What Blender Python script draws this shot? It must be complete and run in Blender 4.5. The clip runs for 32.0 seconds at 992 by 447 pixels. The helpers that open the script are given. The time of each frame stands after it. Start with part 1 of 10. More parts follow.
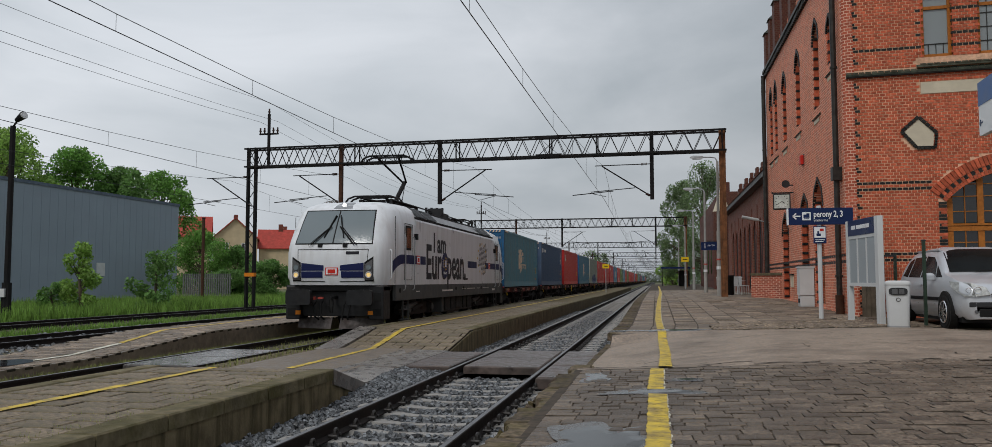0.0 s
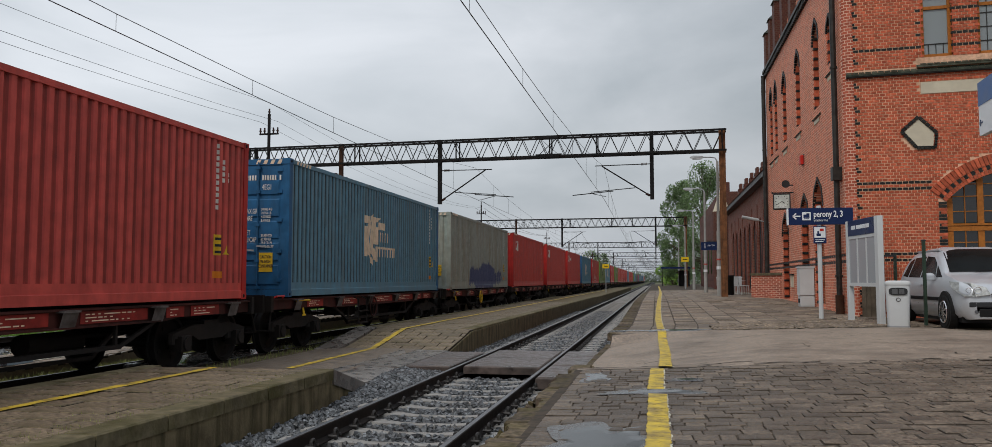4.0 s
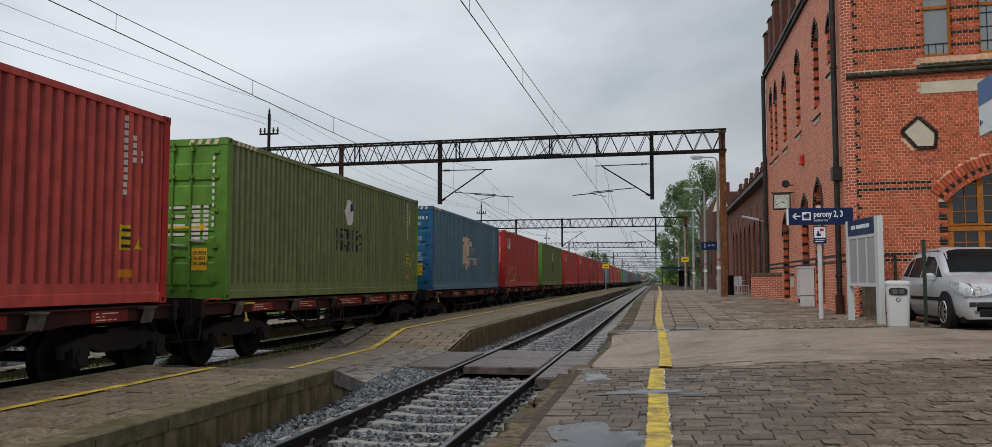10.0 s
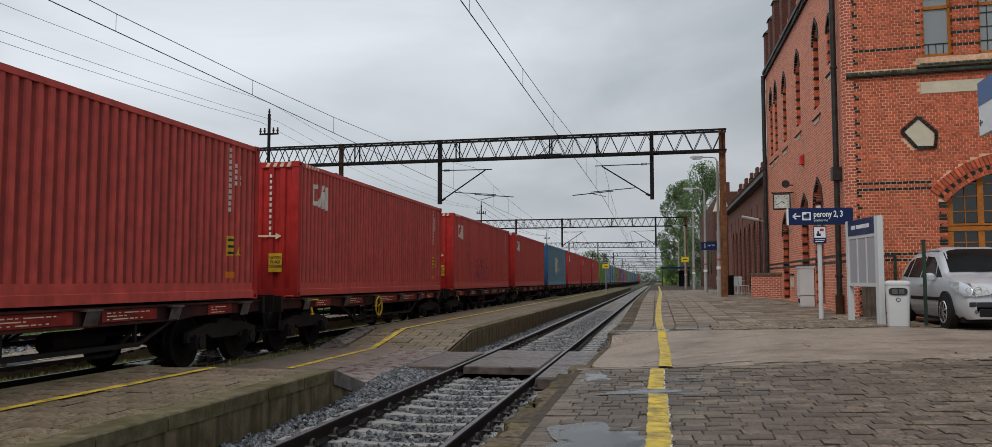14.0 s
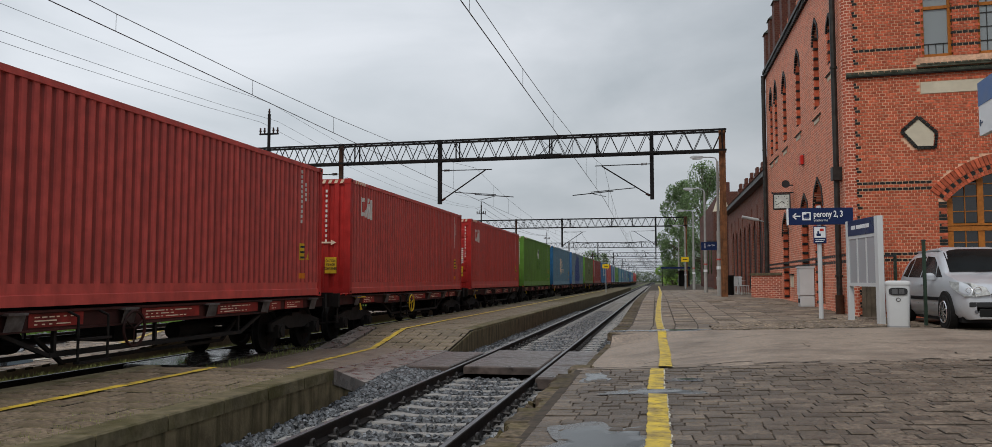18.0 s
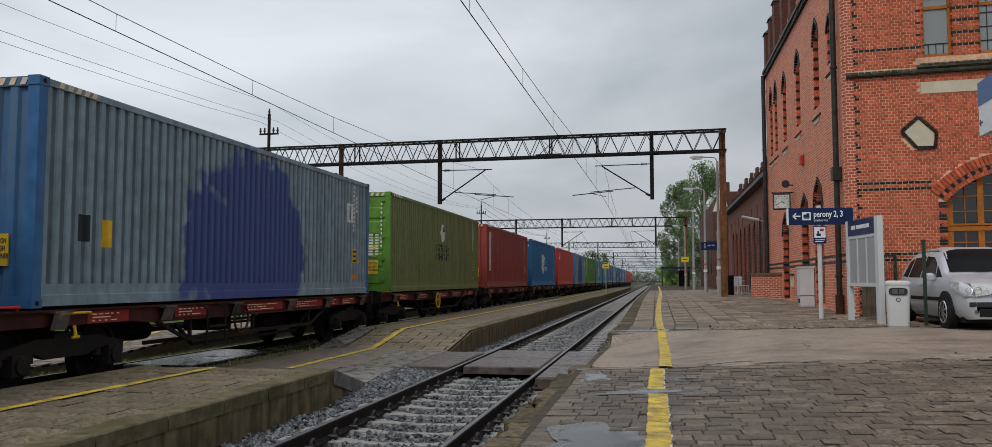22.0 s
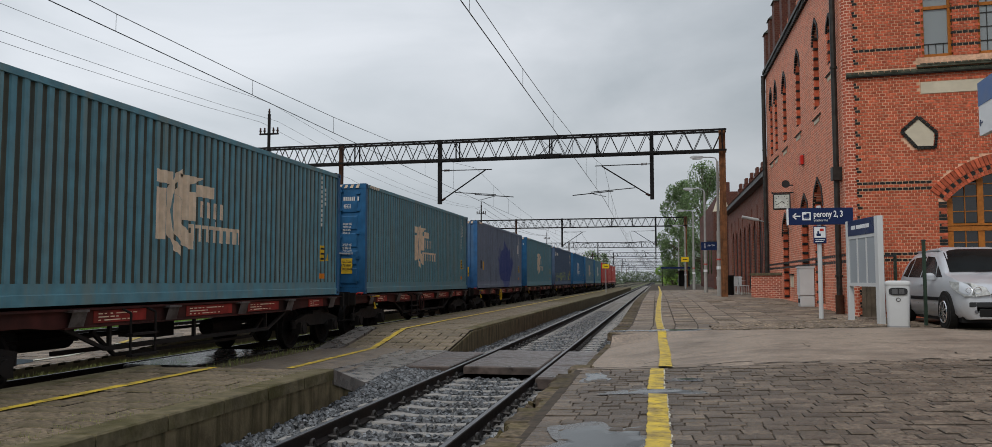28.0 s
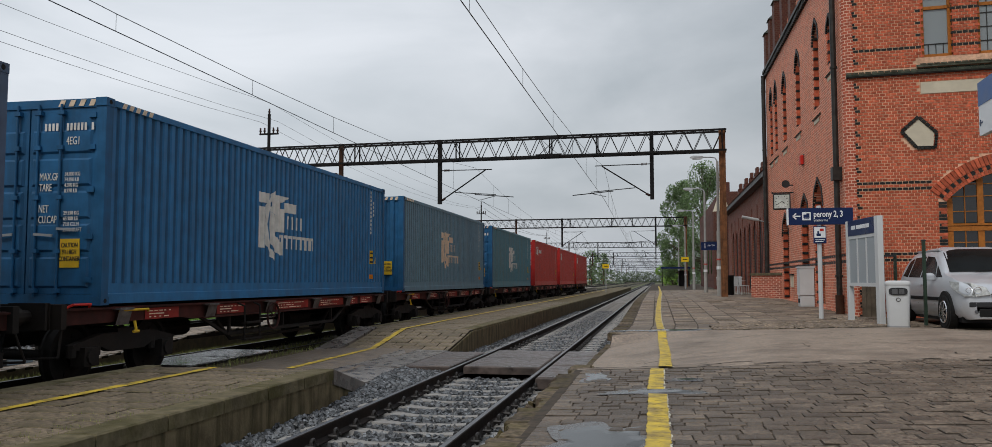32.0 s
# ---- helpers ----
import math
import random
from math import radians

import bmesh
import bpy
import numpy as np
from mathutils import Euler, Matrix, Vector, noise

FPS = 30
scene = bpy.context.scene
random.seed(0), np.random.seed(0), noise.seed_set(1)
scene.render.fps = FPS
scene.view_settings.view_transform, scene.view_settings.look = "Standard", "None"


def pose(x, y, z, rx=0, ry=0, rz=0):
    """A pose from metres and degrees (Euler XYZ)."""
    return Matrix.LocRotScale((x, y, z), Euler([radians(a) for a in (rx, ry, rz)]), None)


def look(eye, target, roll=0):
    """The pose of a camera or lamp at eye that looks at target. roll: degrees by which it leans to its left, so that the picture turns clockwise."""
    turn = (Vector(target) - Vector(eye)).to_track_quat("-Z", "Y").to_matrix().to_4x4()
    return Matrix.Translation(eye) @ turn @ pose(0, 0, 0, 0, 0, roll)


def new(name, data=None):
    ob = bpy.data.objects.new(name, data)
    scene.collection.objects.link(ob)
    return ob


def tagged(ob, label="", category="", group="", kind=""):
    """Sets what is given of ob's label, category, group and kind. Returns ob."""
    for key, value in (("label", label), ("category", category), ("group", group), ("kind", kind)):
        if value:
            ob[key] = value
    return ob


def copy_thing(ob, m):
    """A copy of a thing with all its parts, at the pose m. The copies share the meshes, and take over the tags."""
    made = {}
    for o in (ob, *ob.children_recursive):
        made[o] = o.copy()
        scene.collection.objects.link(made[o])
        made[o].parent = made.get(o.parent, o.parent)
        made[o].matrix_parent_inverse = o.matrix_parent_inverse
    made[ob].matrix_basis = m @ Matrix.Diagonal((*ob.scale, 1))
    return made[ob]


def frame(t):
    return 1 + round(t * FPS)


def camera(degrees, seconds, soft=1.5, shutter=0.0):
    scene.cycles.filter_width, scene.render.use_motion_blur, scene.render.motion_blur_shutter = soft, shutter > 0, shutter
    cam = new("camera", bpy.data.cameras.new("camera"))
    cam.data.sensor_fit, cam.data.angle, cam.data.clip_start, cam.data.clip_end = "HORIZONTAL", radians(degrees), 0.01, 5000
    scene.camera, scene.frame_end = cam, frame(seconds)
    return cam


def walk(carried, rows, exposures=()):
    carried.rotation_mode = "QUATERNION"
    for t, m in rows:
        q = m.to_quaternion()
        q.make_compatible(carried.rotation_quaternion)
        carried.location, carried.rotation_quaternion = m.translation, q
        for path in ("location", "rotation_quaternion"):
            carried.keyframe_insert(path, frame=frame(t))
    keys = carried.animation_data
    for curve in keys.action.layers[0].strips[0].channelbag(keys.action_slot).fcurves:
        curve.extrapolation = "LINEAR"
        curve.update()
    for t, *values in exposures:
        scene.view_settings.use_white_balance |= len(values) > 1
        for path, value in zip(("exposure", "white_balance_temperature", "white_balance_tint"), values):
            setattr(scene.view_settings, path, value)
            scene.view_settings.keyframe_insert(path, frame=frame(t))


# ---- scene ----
# ---------- camera: held still on the platform ----------
cam = camera(61.2, 32.0, soft=0.45)
EYE = Vector((0.0, 0.0, 1.487))
YAW, TILT = radians(10.786), radians(3.886)
AIM = EYE + Vector((-math.sin(YAW) * math.cos(TILT), math.cos(YAW) * math.cos(TILT), math.sin(TILT)))
walk(cam, [(0.0, look(EYE, AIM)), (32.0, look(EYE, AIM))], exposures=[(0.0, -0.14), (0.6, -0.13), (1.5, -0.06), (3.0, 0.0), (32.0, 0.0)])

# ---------- overcast daylight ----------
world = bpy.data.worlds.new("overcast")
scene.world = world
world.use_nodes = True
wn, wl = world.node_tree.nodes, world.node_tree.links
wn.clear()
w_out = wn.new("ShaderNodeOutputWorld")
w_bg = wn.new("ShaderNodeBackground")
w_sky = wn.new("ShaderNodeTexSky")
w_sky.sky_type, w_sky.sun_disc = "NISHITA", False
w_sky.sun_elevation, w_sky.sun_rotation = radians(49), radians(201)
w_sky.air_density, w_sky.dust_density = 2.0, 4.0
w_co = wn.new("ShaderNodeTexCoord")
w_map = wn.new("ShaderNodeMapping")
w_map.inputs["Scale"].default_value = (1.0, 1.0, 2.6)
w_map.inputs["Location"].default_value = (0.35, 0.2, 0.1)
w_n1 = wn.new("ShaderNodeTexNoise")
w_n1.inputs["Scale"].default_value, w_n1.inputs["Detail"].default_value, w_n1.inputs["Roughness"].default_value = 2.1, 7, 0.5
w_n1.inputs["Distortion"].default_value = 0.35
w_ramp = wn.new("ShaderNodeValToRGB")
w_ramp.color_ramp.elements[0].position, w_ramp.color_ramp.elements[0].color = 0.30, (0.36, 0.405, 0.45, 1)
w_ramp.color_ramp.elements[1].position, w_ramp.color_ramp.elements[1].color = 0.68, (0.66, 0.69, 0.74, 1)
# the cloud is thinner, and brighter, to the west, over the tracks
w_dot = wn.new("ShaderNodeVectorMath")
w_dot.operation = "DOT_PRODUCT"
w_dot.inputs[1].default_value = (-0.62, 0.70, 0.36)
w_rng = wn.new("ShaderNodeMapRange")
w_rng.inputs["From Min"].default_value, w_rng.inputs["From Max"].default_value = 0.60, 1.0
w_rng.inputs["To Min"].default_value, w_rng.inputs["To Max"].default_value = 0.70, 1.10
w_mul = wn.new("ShaderNodeVectorMath")
w_mul.operation = "SCALE"
w_mix = wn.new("ShaderNodeMix")
w_mix.data_type = "RGBA"
w_mix.inputs["Factor"].default_value = 0.93
w_sc = wn.new("ShaderNodeVectorMath")
w_sc.operation = "SCALE"
w_sc.inputs["Scale"].default_value = 0.10
wl.new(w_co.outputs["Generated"], w_map.inputs["Vector"])
wl.new(w_map.outputs["Vector"], w_n1.inputs["Vector"])
wl.new(w_n1.outputs["Fac"], w_ramp.inputs["Fac"])
wl.new(w_co.outputs["Generated"], w_dot.inputs[0])
wl.new(w_dot.outputs["Value"], w_rng.inputs["Value"])
# an overcast sky is brighter towards the zenith
w_sep = wn.new("ShaderNodeSeparateXYZ")
w_zen = wn.new("ShaderNodeMapRange")
w_zen.inputs["From Min"].default_value, w_zen.inputs["From Max"].default_value = 0.33, 0.95
w_zen.inputs["To Min"].default_value, w_zen.inputs["To Max"].default_value = 1.0, 1.75
w_both = wn.new("ShaderNodeMath")
w_both.operation = "MULTIPLY"
wl.new(w_co.outputs["Generated"], w_sep.inputs[0])
wl.new(w_sep.outputs["Z"], w_zen.inputs["Value"])
wl.new(w_rng.outputs["Result"], w_both.inputs[0])
wl.new(w_zen.outputs["Result"], w_both.inputs[1])
wl.new(w_ramp.outputs["Color"], w_mul.inputs[0])
wl.new(w_both.outputs["Value"], w_mul.inputs["Scale"])
wl.new(w_sky.outputs["Color"], w_sc.inputs[0])
wl.new(w_sc.outputs["Vector"], w_mix.inputs["A"])
wl.new(w_mul.outputs["Vector"], w_mix.inputs["B"])
wl.new(w_mix.outputs["Result"], w_bg.inputs["Color"])
wl.new(w_bg.outputs["Background"], w_out.inputs["Surface"])
w_bg.inputs["Strength"].default_value = 1.18

sun_data = bpy.data.lights.new("sun", "SUN")
sun_data.energy, sun_data.angle, sun_data.color = 1.15, radians(18), (1.0, 0.97, 0.93)
sun = new("sun", sun_data)
sun.matrix_world = look((-14, -36, 44), (0, 0, 0))
scene.view_settings.exposure = 0.0
# ---------- materials ----------
def surface(name, base, rough=0.7, metal=0.0, var=0.25, scale=3.0, dirt=None, dirt_amount=0.35, dirt_scale=0.8,
            bump=0.0, bump_scale=40.0, rand=0.0, island=0.0, spec=0.16, rough_var=0.1, streak=False, coat=0.0):
    """A procedural surface: base colour, mottled at two scales, stained by a second colour, with fine relief."""
    m = bpy.data.materials.new(name)
    m.use_nodes = True
    n, l = m.node_tree.nodes, m.node_tree.links
    b = n["Principled BSDF"]
    b.inputs["Metallic"].default_value = metal
    b.inputs["Specular IOR Level"].default_value = spec
    b.inputs["Coat Weight"].default_value = coat
    geo = n.new("ShaderNodeTexCoord")
    fine = n.new("ShaderNodeTexNoise")
    fine.inputs["Scale"].default_value, fine.inputs["Detail"].default_value = scale, 6
    l.new(geo.outputs["Object"], fine.inputs["Vector"])
    rng = n.new("ShaderNodeMapRange")
    rng.inputs["From Min"].default_value, rng.inputs["From Max"].default_value = 0.3, 0.7
    rng.inputs["To Min"].default_value, rng.inputs["To Max"].default_value = 1 - var, 1 + var
    l.new(fine.outputs["Fac"], rng.inputs["Value"])
    sc = n.new("ShaderNodeVectorMath")
    sc.operation = "SCALE"
    sc.inputs[0].default_value = base
    l.new(rng.outputs["Result"], sc.inputs["Scale"])
    col = sc.outputs["Vector"]
    if rand or island:
        src = n.new("ShaderNodeObjectInfo").outputs["Random"] if rand else n.new("ShaderNodeNewGeometry").outputs["Random Per Island"]
        r2 = n.new("ShaderNodeMapRange")
        a = rand or island
        r2.inputs["To Min"].default_value, r2.inputs["To Max"].default_value = 1 - a, 1 + a
        l.new(src, r2.inputs["Value"])
        s2 = n.new("ShaderNodeVectorMath")
        s2.operation = "SCALE"
        l.new(col, s2.inputs[0])
        l.new(r2.outputs["Result"], s2.inputs["Scale"])
        col = s2.outputs["Vector"]
    if dirt:
        big = n.new("ShaderNodeTexNoise")
        big.inputs["Scale"].default_value, big.inputs["Detail"].default_value, big.inputs["Roughness"].default_value = dirt_scale, 8, 0.62
        if streak:
            mp = n.new("ShaderNodeMapping")
            mp.inputs["Scale"].default_value = (5.0, 5.0, 0.5)
            l.new(geo.outputs["Object"], mp.inputs["Vector"])
            l.new(mp.outputs["Vector"], big.inputs["Vector"])
        else:
            l.new(geo.outputs["Object"], big.inputs["Vector"])
        r3 = n.new("ShaderNodeMapRange")
        r3.inputs["From Min"].default_value, r3.inputs["From Max"].default_value = 0.44, 0.68
        r3.inputs["To Max"].default_value = dirt_amount
        l.new(big.outputs["Fac"], r3.inputs["Value"])
        mx = n.new("ShaderNodeMix")
        mx.data_type = "RGBA"
        l.new(r3.outputs["Result"], mx.inputs["Factor"])
        l.new(col, mx.inputs["A"])
        mx.inputs["B"].default_value = (*dirt, 1)
        col = mx.outputs["Result"]
    l.new(col, b.inputs["Base Color"])
    rr = n.new("ShaderNodeMapRange")
    rr.inputs["From Min"].default_value, rr.inputs["From Max"].default_value = 0.3, 0.7
    rr.inputs["To Min"].default_value, rr.inputs["To Max"].default_value = max(0.02, rough - rough_var), min(1, rough + rough_var)
    l.new(fine.outputs["Fac"], rr.inputs["Value"])
    l.new(rr.outputs["Result"], b.inputs["Roughness"])
    if bump:
        bn = n.new("ShaderNodeTexNoise")
        bn.inputs["Scale"].default_value, bn.inputs["Detail"].default_value = bump_scale, 5
        l.new(geo.outputs["Object"], bn.inputs["Vector"])
        bp = n.new("ShaderNodeBump")
        bp.inputs["Strength"].default_value, bp.inputs["Distance"].default_value = bump, 0.02
        l.new(bn.outputs["Fac"], bp.inputs["Height"])
        l.new(bp.outputs["Normal"], b.inputs["Normal"])
    return m


def foliage(name, base, seed_scale=0.6):
    """Leaves: matt upper face, and light that comes through from behind."""
    m = surface(name, base, 0.55, var=0.3, scale=seed_scale, island=0.4, spec=0.3)
    n, l = m.node_tree.nodes, m.node_tree.links
    b = n["Principled BSDF"]
    tr = n.new("ShaderNodeBsdfTranslucent")
    l.new(b.inputs["Base Color"].links[0].from_socket, tr.inputs["Color"])
    mx = n.new("ShaderNodeMixShader")
    mx.inputs["Fac"].default_value = 0.42
    l.new(b.outputs["BSDF"], mx.inputs[1])
    l.new(tr.outputs["BSDF"], mx.inputs[2])
    l.new(mx.outputs["Shader"], n["Material Output"].inputs["Surface"])
    return m


def glass(name, tint=(0.03, 0.035, 0.04), rough=0.04):
    m = bpy.data.materials.new(name)
    m.use_nodes = True
    b = m.node_tree.nodes["Principled BSDF"]
    b.inputs["Base Color"].default_value = (*tint, 1)
    b.inputs["Roughness"].default_value = rough
    b.inputs["Specular IOR Level"].default_value = 0.8
    return m


def glow(name, colour, strength):
    m = surface(name, colour, 0.3)
    b = m.node_tree.nodes["Principled BSDF"]
    b.inputs["Emission Color"].default_value = (*colour, 1)
    b.inputs["Emission Strength"].default_value = strength
    return m


M_BALLAST = surface("ballast stone", (0.112, 0.119, 0.127), 0.42, var=0.45, scale=14, island=0.75, dirt=(0.06, 0.054, 0.048), dirt_amount=0.3, bump=0.4, bump_scale=60, spec=0.5)
# near-black: the shade in the gaps between stones is put into this colour
M_BALLASTBED = surface("ballast bed with gap shade", (0.024, 0.0235, 0.0235), 0.9, var=0.6, scale=30, dirt=(0.02, 0.017, 0.014), dirt_amount=0.5, bump=1.0, bump_scale=25)
M_OLDBED = surface("old grey-brown gravel", (0.125, 0.110, 0.085), 0.9, var=0.6, scale=22, dirt=(0.085, 0.095, 0.035), dirt_amount=0.7, dirt_scale=0.9, bump=1.0, bump_scale=25)
M_RAILTOP = surface("worn rail steel", (0.16, 0.16, 0.168), 0.38, metal=0.85, var=0.25, scale=6, dirt=(0.05, 0.042, 0.038), dirt_amount=0.5)
M_RAIL = surface("rusty rail web", (0.016, 0.013, 0.012), 0.75, var=0.35, scale=12, dirt=(0.05, 0.03, 0.02), dirt_amount=0.3)
M_SLEEPER = surface("concrete sleeper", (0.33, 0.315, 0.295), 0.6, var=0.25, scale=9, dirt=(0.12, 0.105, 0.09), dirt_amount=0.7, dirt_scale=2.5, bump=0.2)
M_WOODSLEEPER = surface("old tie", (0.10, 0.085, 0.07), 0.8, var=0.3, scale=9)
M_GROUND = surface("rough earth and grass", (0.11, 0.12, 0.06), 0.95, var=0.4, scale=1.2, dirt=(0.16, 0.145, 0.11), dirt_amount=0.6, dirt_scale=0.25, bump=1.0, bump_scale=7)
M_GRASS = foliage("spring grass", (0.165, 0.285, 0.055))
M_DRYGRASS = surface("yellowed grass", (0.20, 0.215, 0.075), 0.75, var=0.4, scale=2.0, island=0.35)
M_PAVER = surface("wet brown paving stone", (0.112, 0.087, 0.066), 0.55, var=0.75, scale=30.0, rand=0.24, dirt=(0.058, 0.045, 0.034), dirt_amount=0.8, dirt_scale=2.6, bump=0.7, bump_scale=34, rough_var=0.22, spec=0.2)
M_PAVERMID = surface("damp brown paving stone", (0.152, 0.118, 0.088), 0.55, var=0.75, scale=30.0, island=0.26, dirt=(0.070, 0.055, 0.041), dirt_amount=0.8, dirt_scale=1.5, bump=0.7, bump_scale=34, rough_var=0.22, spec=0.2)
M_PAVERFAR = surface("brown paving", (0.210, 0.163, 0.120), 0.58, var=0.8, scale=30.0, island=0.42, dirt=(0.098, 0.076, 0.056), dirt_amount=0.85, dirt_scale=1.6, bump=0.7, bump_scale=34, rough_var=0.22, spec=0.2)
M_PAVERGREEN = surface("mossy brown paving", (0.175, 0.135, 0.092), 0.6, var=0.7, scale=16.0, rand=0.2, dirt=(0.085, 0.076, 0.034), dirt_amount=0.7, dirt_scale=0.9, bump=0.4, bump_scale=30)
M_JOINT = surface("dark joint earth", (0.030, 0.025, 0.020), 0.9, var=0.4, scale=5, dirt=(0.035, 0.04, 0.015), dirt_amount=0.5)
M_GROUT = surface("packed brown grit in the joints", (0.058, 0.046, 0.035), 0.85, var=0.6, scale=14, dirt=(0.085, 0.066, 0.050), dirt_amount=0.7, dirt_scale=3.5)
M_SLABDARK = surface("damp red-brown crossing slab", (0.092, 0.070, 0.060), 0.42, var=0.45, scale=7, spec=0.35, dirt=(0.045, 0.036, 0.031), dirt_amount=0.7, dirt_scale=1.4, bump=0.4, bump_scale=30, rough_var=0.18)
M_ASPHALT = surface("worn damp asphalt", (0.290, 0.230, 0.180), 0.58, var=0.45, scale=18, dirt=(0.145, 0.115, 0.090), dirt_amount=0.85, dirt_scale=1.1, bump=0.5, bump_scale=110, rough_var=0.2, spec=0.18)
M_CONCRETE = surface("stained concrete", (0.150, 0.120, 0.070), 0.85, var=0.35, scale=5, dirt=(0.034, 0.030, 0.013), dirt_amount=0.9, dirt_scale=1.2, bump=0.4, bump_scale=30, streak=True)
M_SLAB = surface("wet concrete slab", (0.165, 0.145, 0.128), 0.32, spec=0.5, var=0.35, scale=5, dirt=(0.062, 0.051, 0.044), dirt_amount=0.85, dirt_scale=1.3, bump=0.2, rough_var=0.18)
M_COPING = surface("mossy coping", (0.150, 0.125, 0.075), 0.85, var=0.35, scale=7, dirt=(0.055, 0.050, 0.014), dirt_amount=0.85, dirt_scale=1.6, bump=0.5, bump_scale=24, rand=0.12)
M_SLABWET = surface("soaked dark slab", (0.075, 0.068, 0.062), 0.22, var=0.4, scale=5, spec=0.45, dirt=(0.13, 0.115, 0.10), dirt_amount=0.5, dirt_scale=1.2, rough_var=0.12)
M_SLABEDGE = surface("broken kerb stone", (0.100, 0.076, 0.054), 0.85, var=0.8, scale=16, rand=0.35, dirt=(0.095, 0.080, 0.022), dirt_amount=0.7, dirt_scale=3.0, bump=0.7, bump_scale=16)
M_WATER = surface("rain water", (0.020, 0.021, 0.022), 0.09, var=0.1, scale=2, spec=0.16, rough_var=0.05)
M_WET = surface("soaked dark paving", (0.050, 0.042, 0.036), 0.25, var=0.5, scale=14, spec=0.35, rough_var=0.12)
M_YELLOW = surface("worn yellow paint", (0.58, 0.41, 0.045), 0.55, var=0.2, scale=9, dirt=(0.16, 0.115, 0.06), dirt_amount=0.85, dirt_scale=6.0)
M_WHITELINE = surface("faded white paint", (0.62, 0.60, 0.50), 0.6, var=0.15, scale=9, dirt=(0.25, 0.22, 0.18), dirt_amount=0.7, dirt_scale=4.0)
M_BRICK = surface("orange-red clinker brick", (0.52, 0.116, 0.056), 0.62, var=0.3, scale=9, rand=0.28, dirt=(0.34, 0.068, 0.036), dirt_amount=0.6, dirt_scale=3.0, bump=0.3, bump_scale=50)
M_BRICKJ = surface("orange-red brick field", (0.52, 0.116, 0.056), 0.62, var=0.3, scale=9, island=0.28, dirt=(0.34, 0.068, 0.036), dirt_amount=0.6, dirt_scale=3.0, bump=0.3, bump_scale=50)
M_BRICKDARK = surface("black glazed brick", (0.020, 0.021, 0.020), 0.5, var=0.4, scale=9, island=0.3, dirt=(0.06, 0.05, 0.04), dirt_amount=0.4)
M_GREENGLAZE = surface("dark green glazed brick", (0.035, 0.045, 0.032), 0.28, var=0.4, scale=9, island=0.35, dirt=(0.10, 0.09, 0.07), dirt_amount=0.4)
M_MORTAR = surface("pale sandy mortar", (0.78, 0.48, 0.32), 0.9, var=0.25, scale=12, dirt=(0.30, 0.17, 0.11), dirt_amount=0.5)
M_OLDBRICK = surface("old dark-red brick", (0.20, 0.066, 0.046), 0.75, var=0.3, scale=5, island=0.25, dirt=(0.06, 0.035, 0.03), dirt_amount=0.6, dirt_scale=0.8, bump=0.3)
M_PLASTER = surface("cream plaster", (0.62, 0.55, 0.42), 0.8, var=0.08, scale=5, dirt=(0.42, 0.36, 0.27), dirt_amount=0.4)
M_WOODWIN = surface("varnished oak joinery", (0.42, 0.15, 0.03), 0.4, var=0.2, scale=14, dirt=(0.20, 0.07, 0.02), dirt_amount=0.4)
# pale base holds both the curtain tone and the sky's reflection
M_PANE = glass("window pane", (0.27, 0.30, 0.31))
M_PANEDARK = glass("dark window pane", (0.012, 0.013, 0.015))
# near-black with little reflection, so the wing windows read as dark openings
M_DULLPANE = surface("matt black pane", (0.010, 0.0105, 0.011), 0.6, var=0.4, scale=6, spec=0.08)
M_PIPE = surface("dark weathered zinc", (0.05, 0.048, 0.045), 0.5, metal=0.5, var=0.3, scale=5)
M_STEELDARK = surface("dark painted lattice steel", (0.011, 0.011, 0.012), 0.65, var=0.3, scale=5, dirt=(0.030, 0.018, 0.012), dirt_amount=0.3)
M_RUST = surface("rust-brown steel", (0.075, 0.036, 0.022), 0.8, var=0.35, scale=6, dirt=(0.05, 0.035, 0.03), dirt_amount=0.5)
M_RUSTPOST = surface("rust-orange weathered post", (0.20, 0.088, 0.040), 0.8, var=0.4, scale=5, dirt=(0.05, 0.028, 0.018), dirt_amount=0.7, dirt_scale=1.5, streak=True)
M_CLIP = surface("dark oily clip", (0.022, 0.019, 0.017), 0.5, var=0.3, scale=20, spec=0.4)
M_WIRE = surface("bronze wire", (0.05, 0.05, 0.052), 0.6, metal=0.4)
M_INSUL = surface("brown glazed insulator", (0.045, 0.025, 0.02), 0.2)
M_GALV = surface("galvanised post", (0.40, 0.41, 0.42), 0.5, metal=0.25, var=0.12, scale=6, dirt=(0.22, 0.21, 0.20), dirt_amount=0.4)
M_CONCPOLE = surface("concrete lamp post", (0.36, 0.35, 0.33), 0.8, var=0.12, scale=6, dirt=(0.2, 0.19, 0.17), dirt_amount=0.5)
M_SIGNBLUE = surface("navy sign face", (0.012, 0.025, 0.085), 0.35, var=0.08, scale=3)
M_SIGNWHITE = surface("white sign print", (0.78, 0.79, 0.80), 0.5, var=0.05)
M_SIGNYELLOW = surface("yellow sign", (0.75, 0.50, 0.02), 0.5, var=0.05)
M_LTGREY = surface("pale grey enamel", (0.60, 0.615, 0.62), 0.4, var=0.06, scale=4, dirt=(0.42, 0.41, 0.38), dirt_amount=0.35, dirt_scale=2)
M_BLACK = surface("black rubber and grime", (0.007, 0.007, 0.007), 0.75, var=0.3, scale=8, spec=0.3)
M_GRIME = surface("oily underframe", (0.009, 0.008, 0.0075), 0.75, var=0.4, scale=6, dirt=(0.03, 0.02, 0.015), dirt_amount=0.45, spec=0.25)
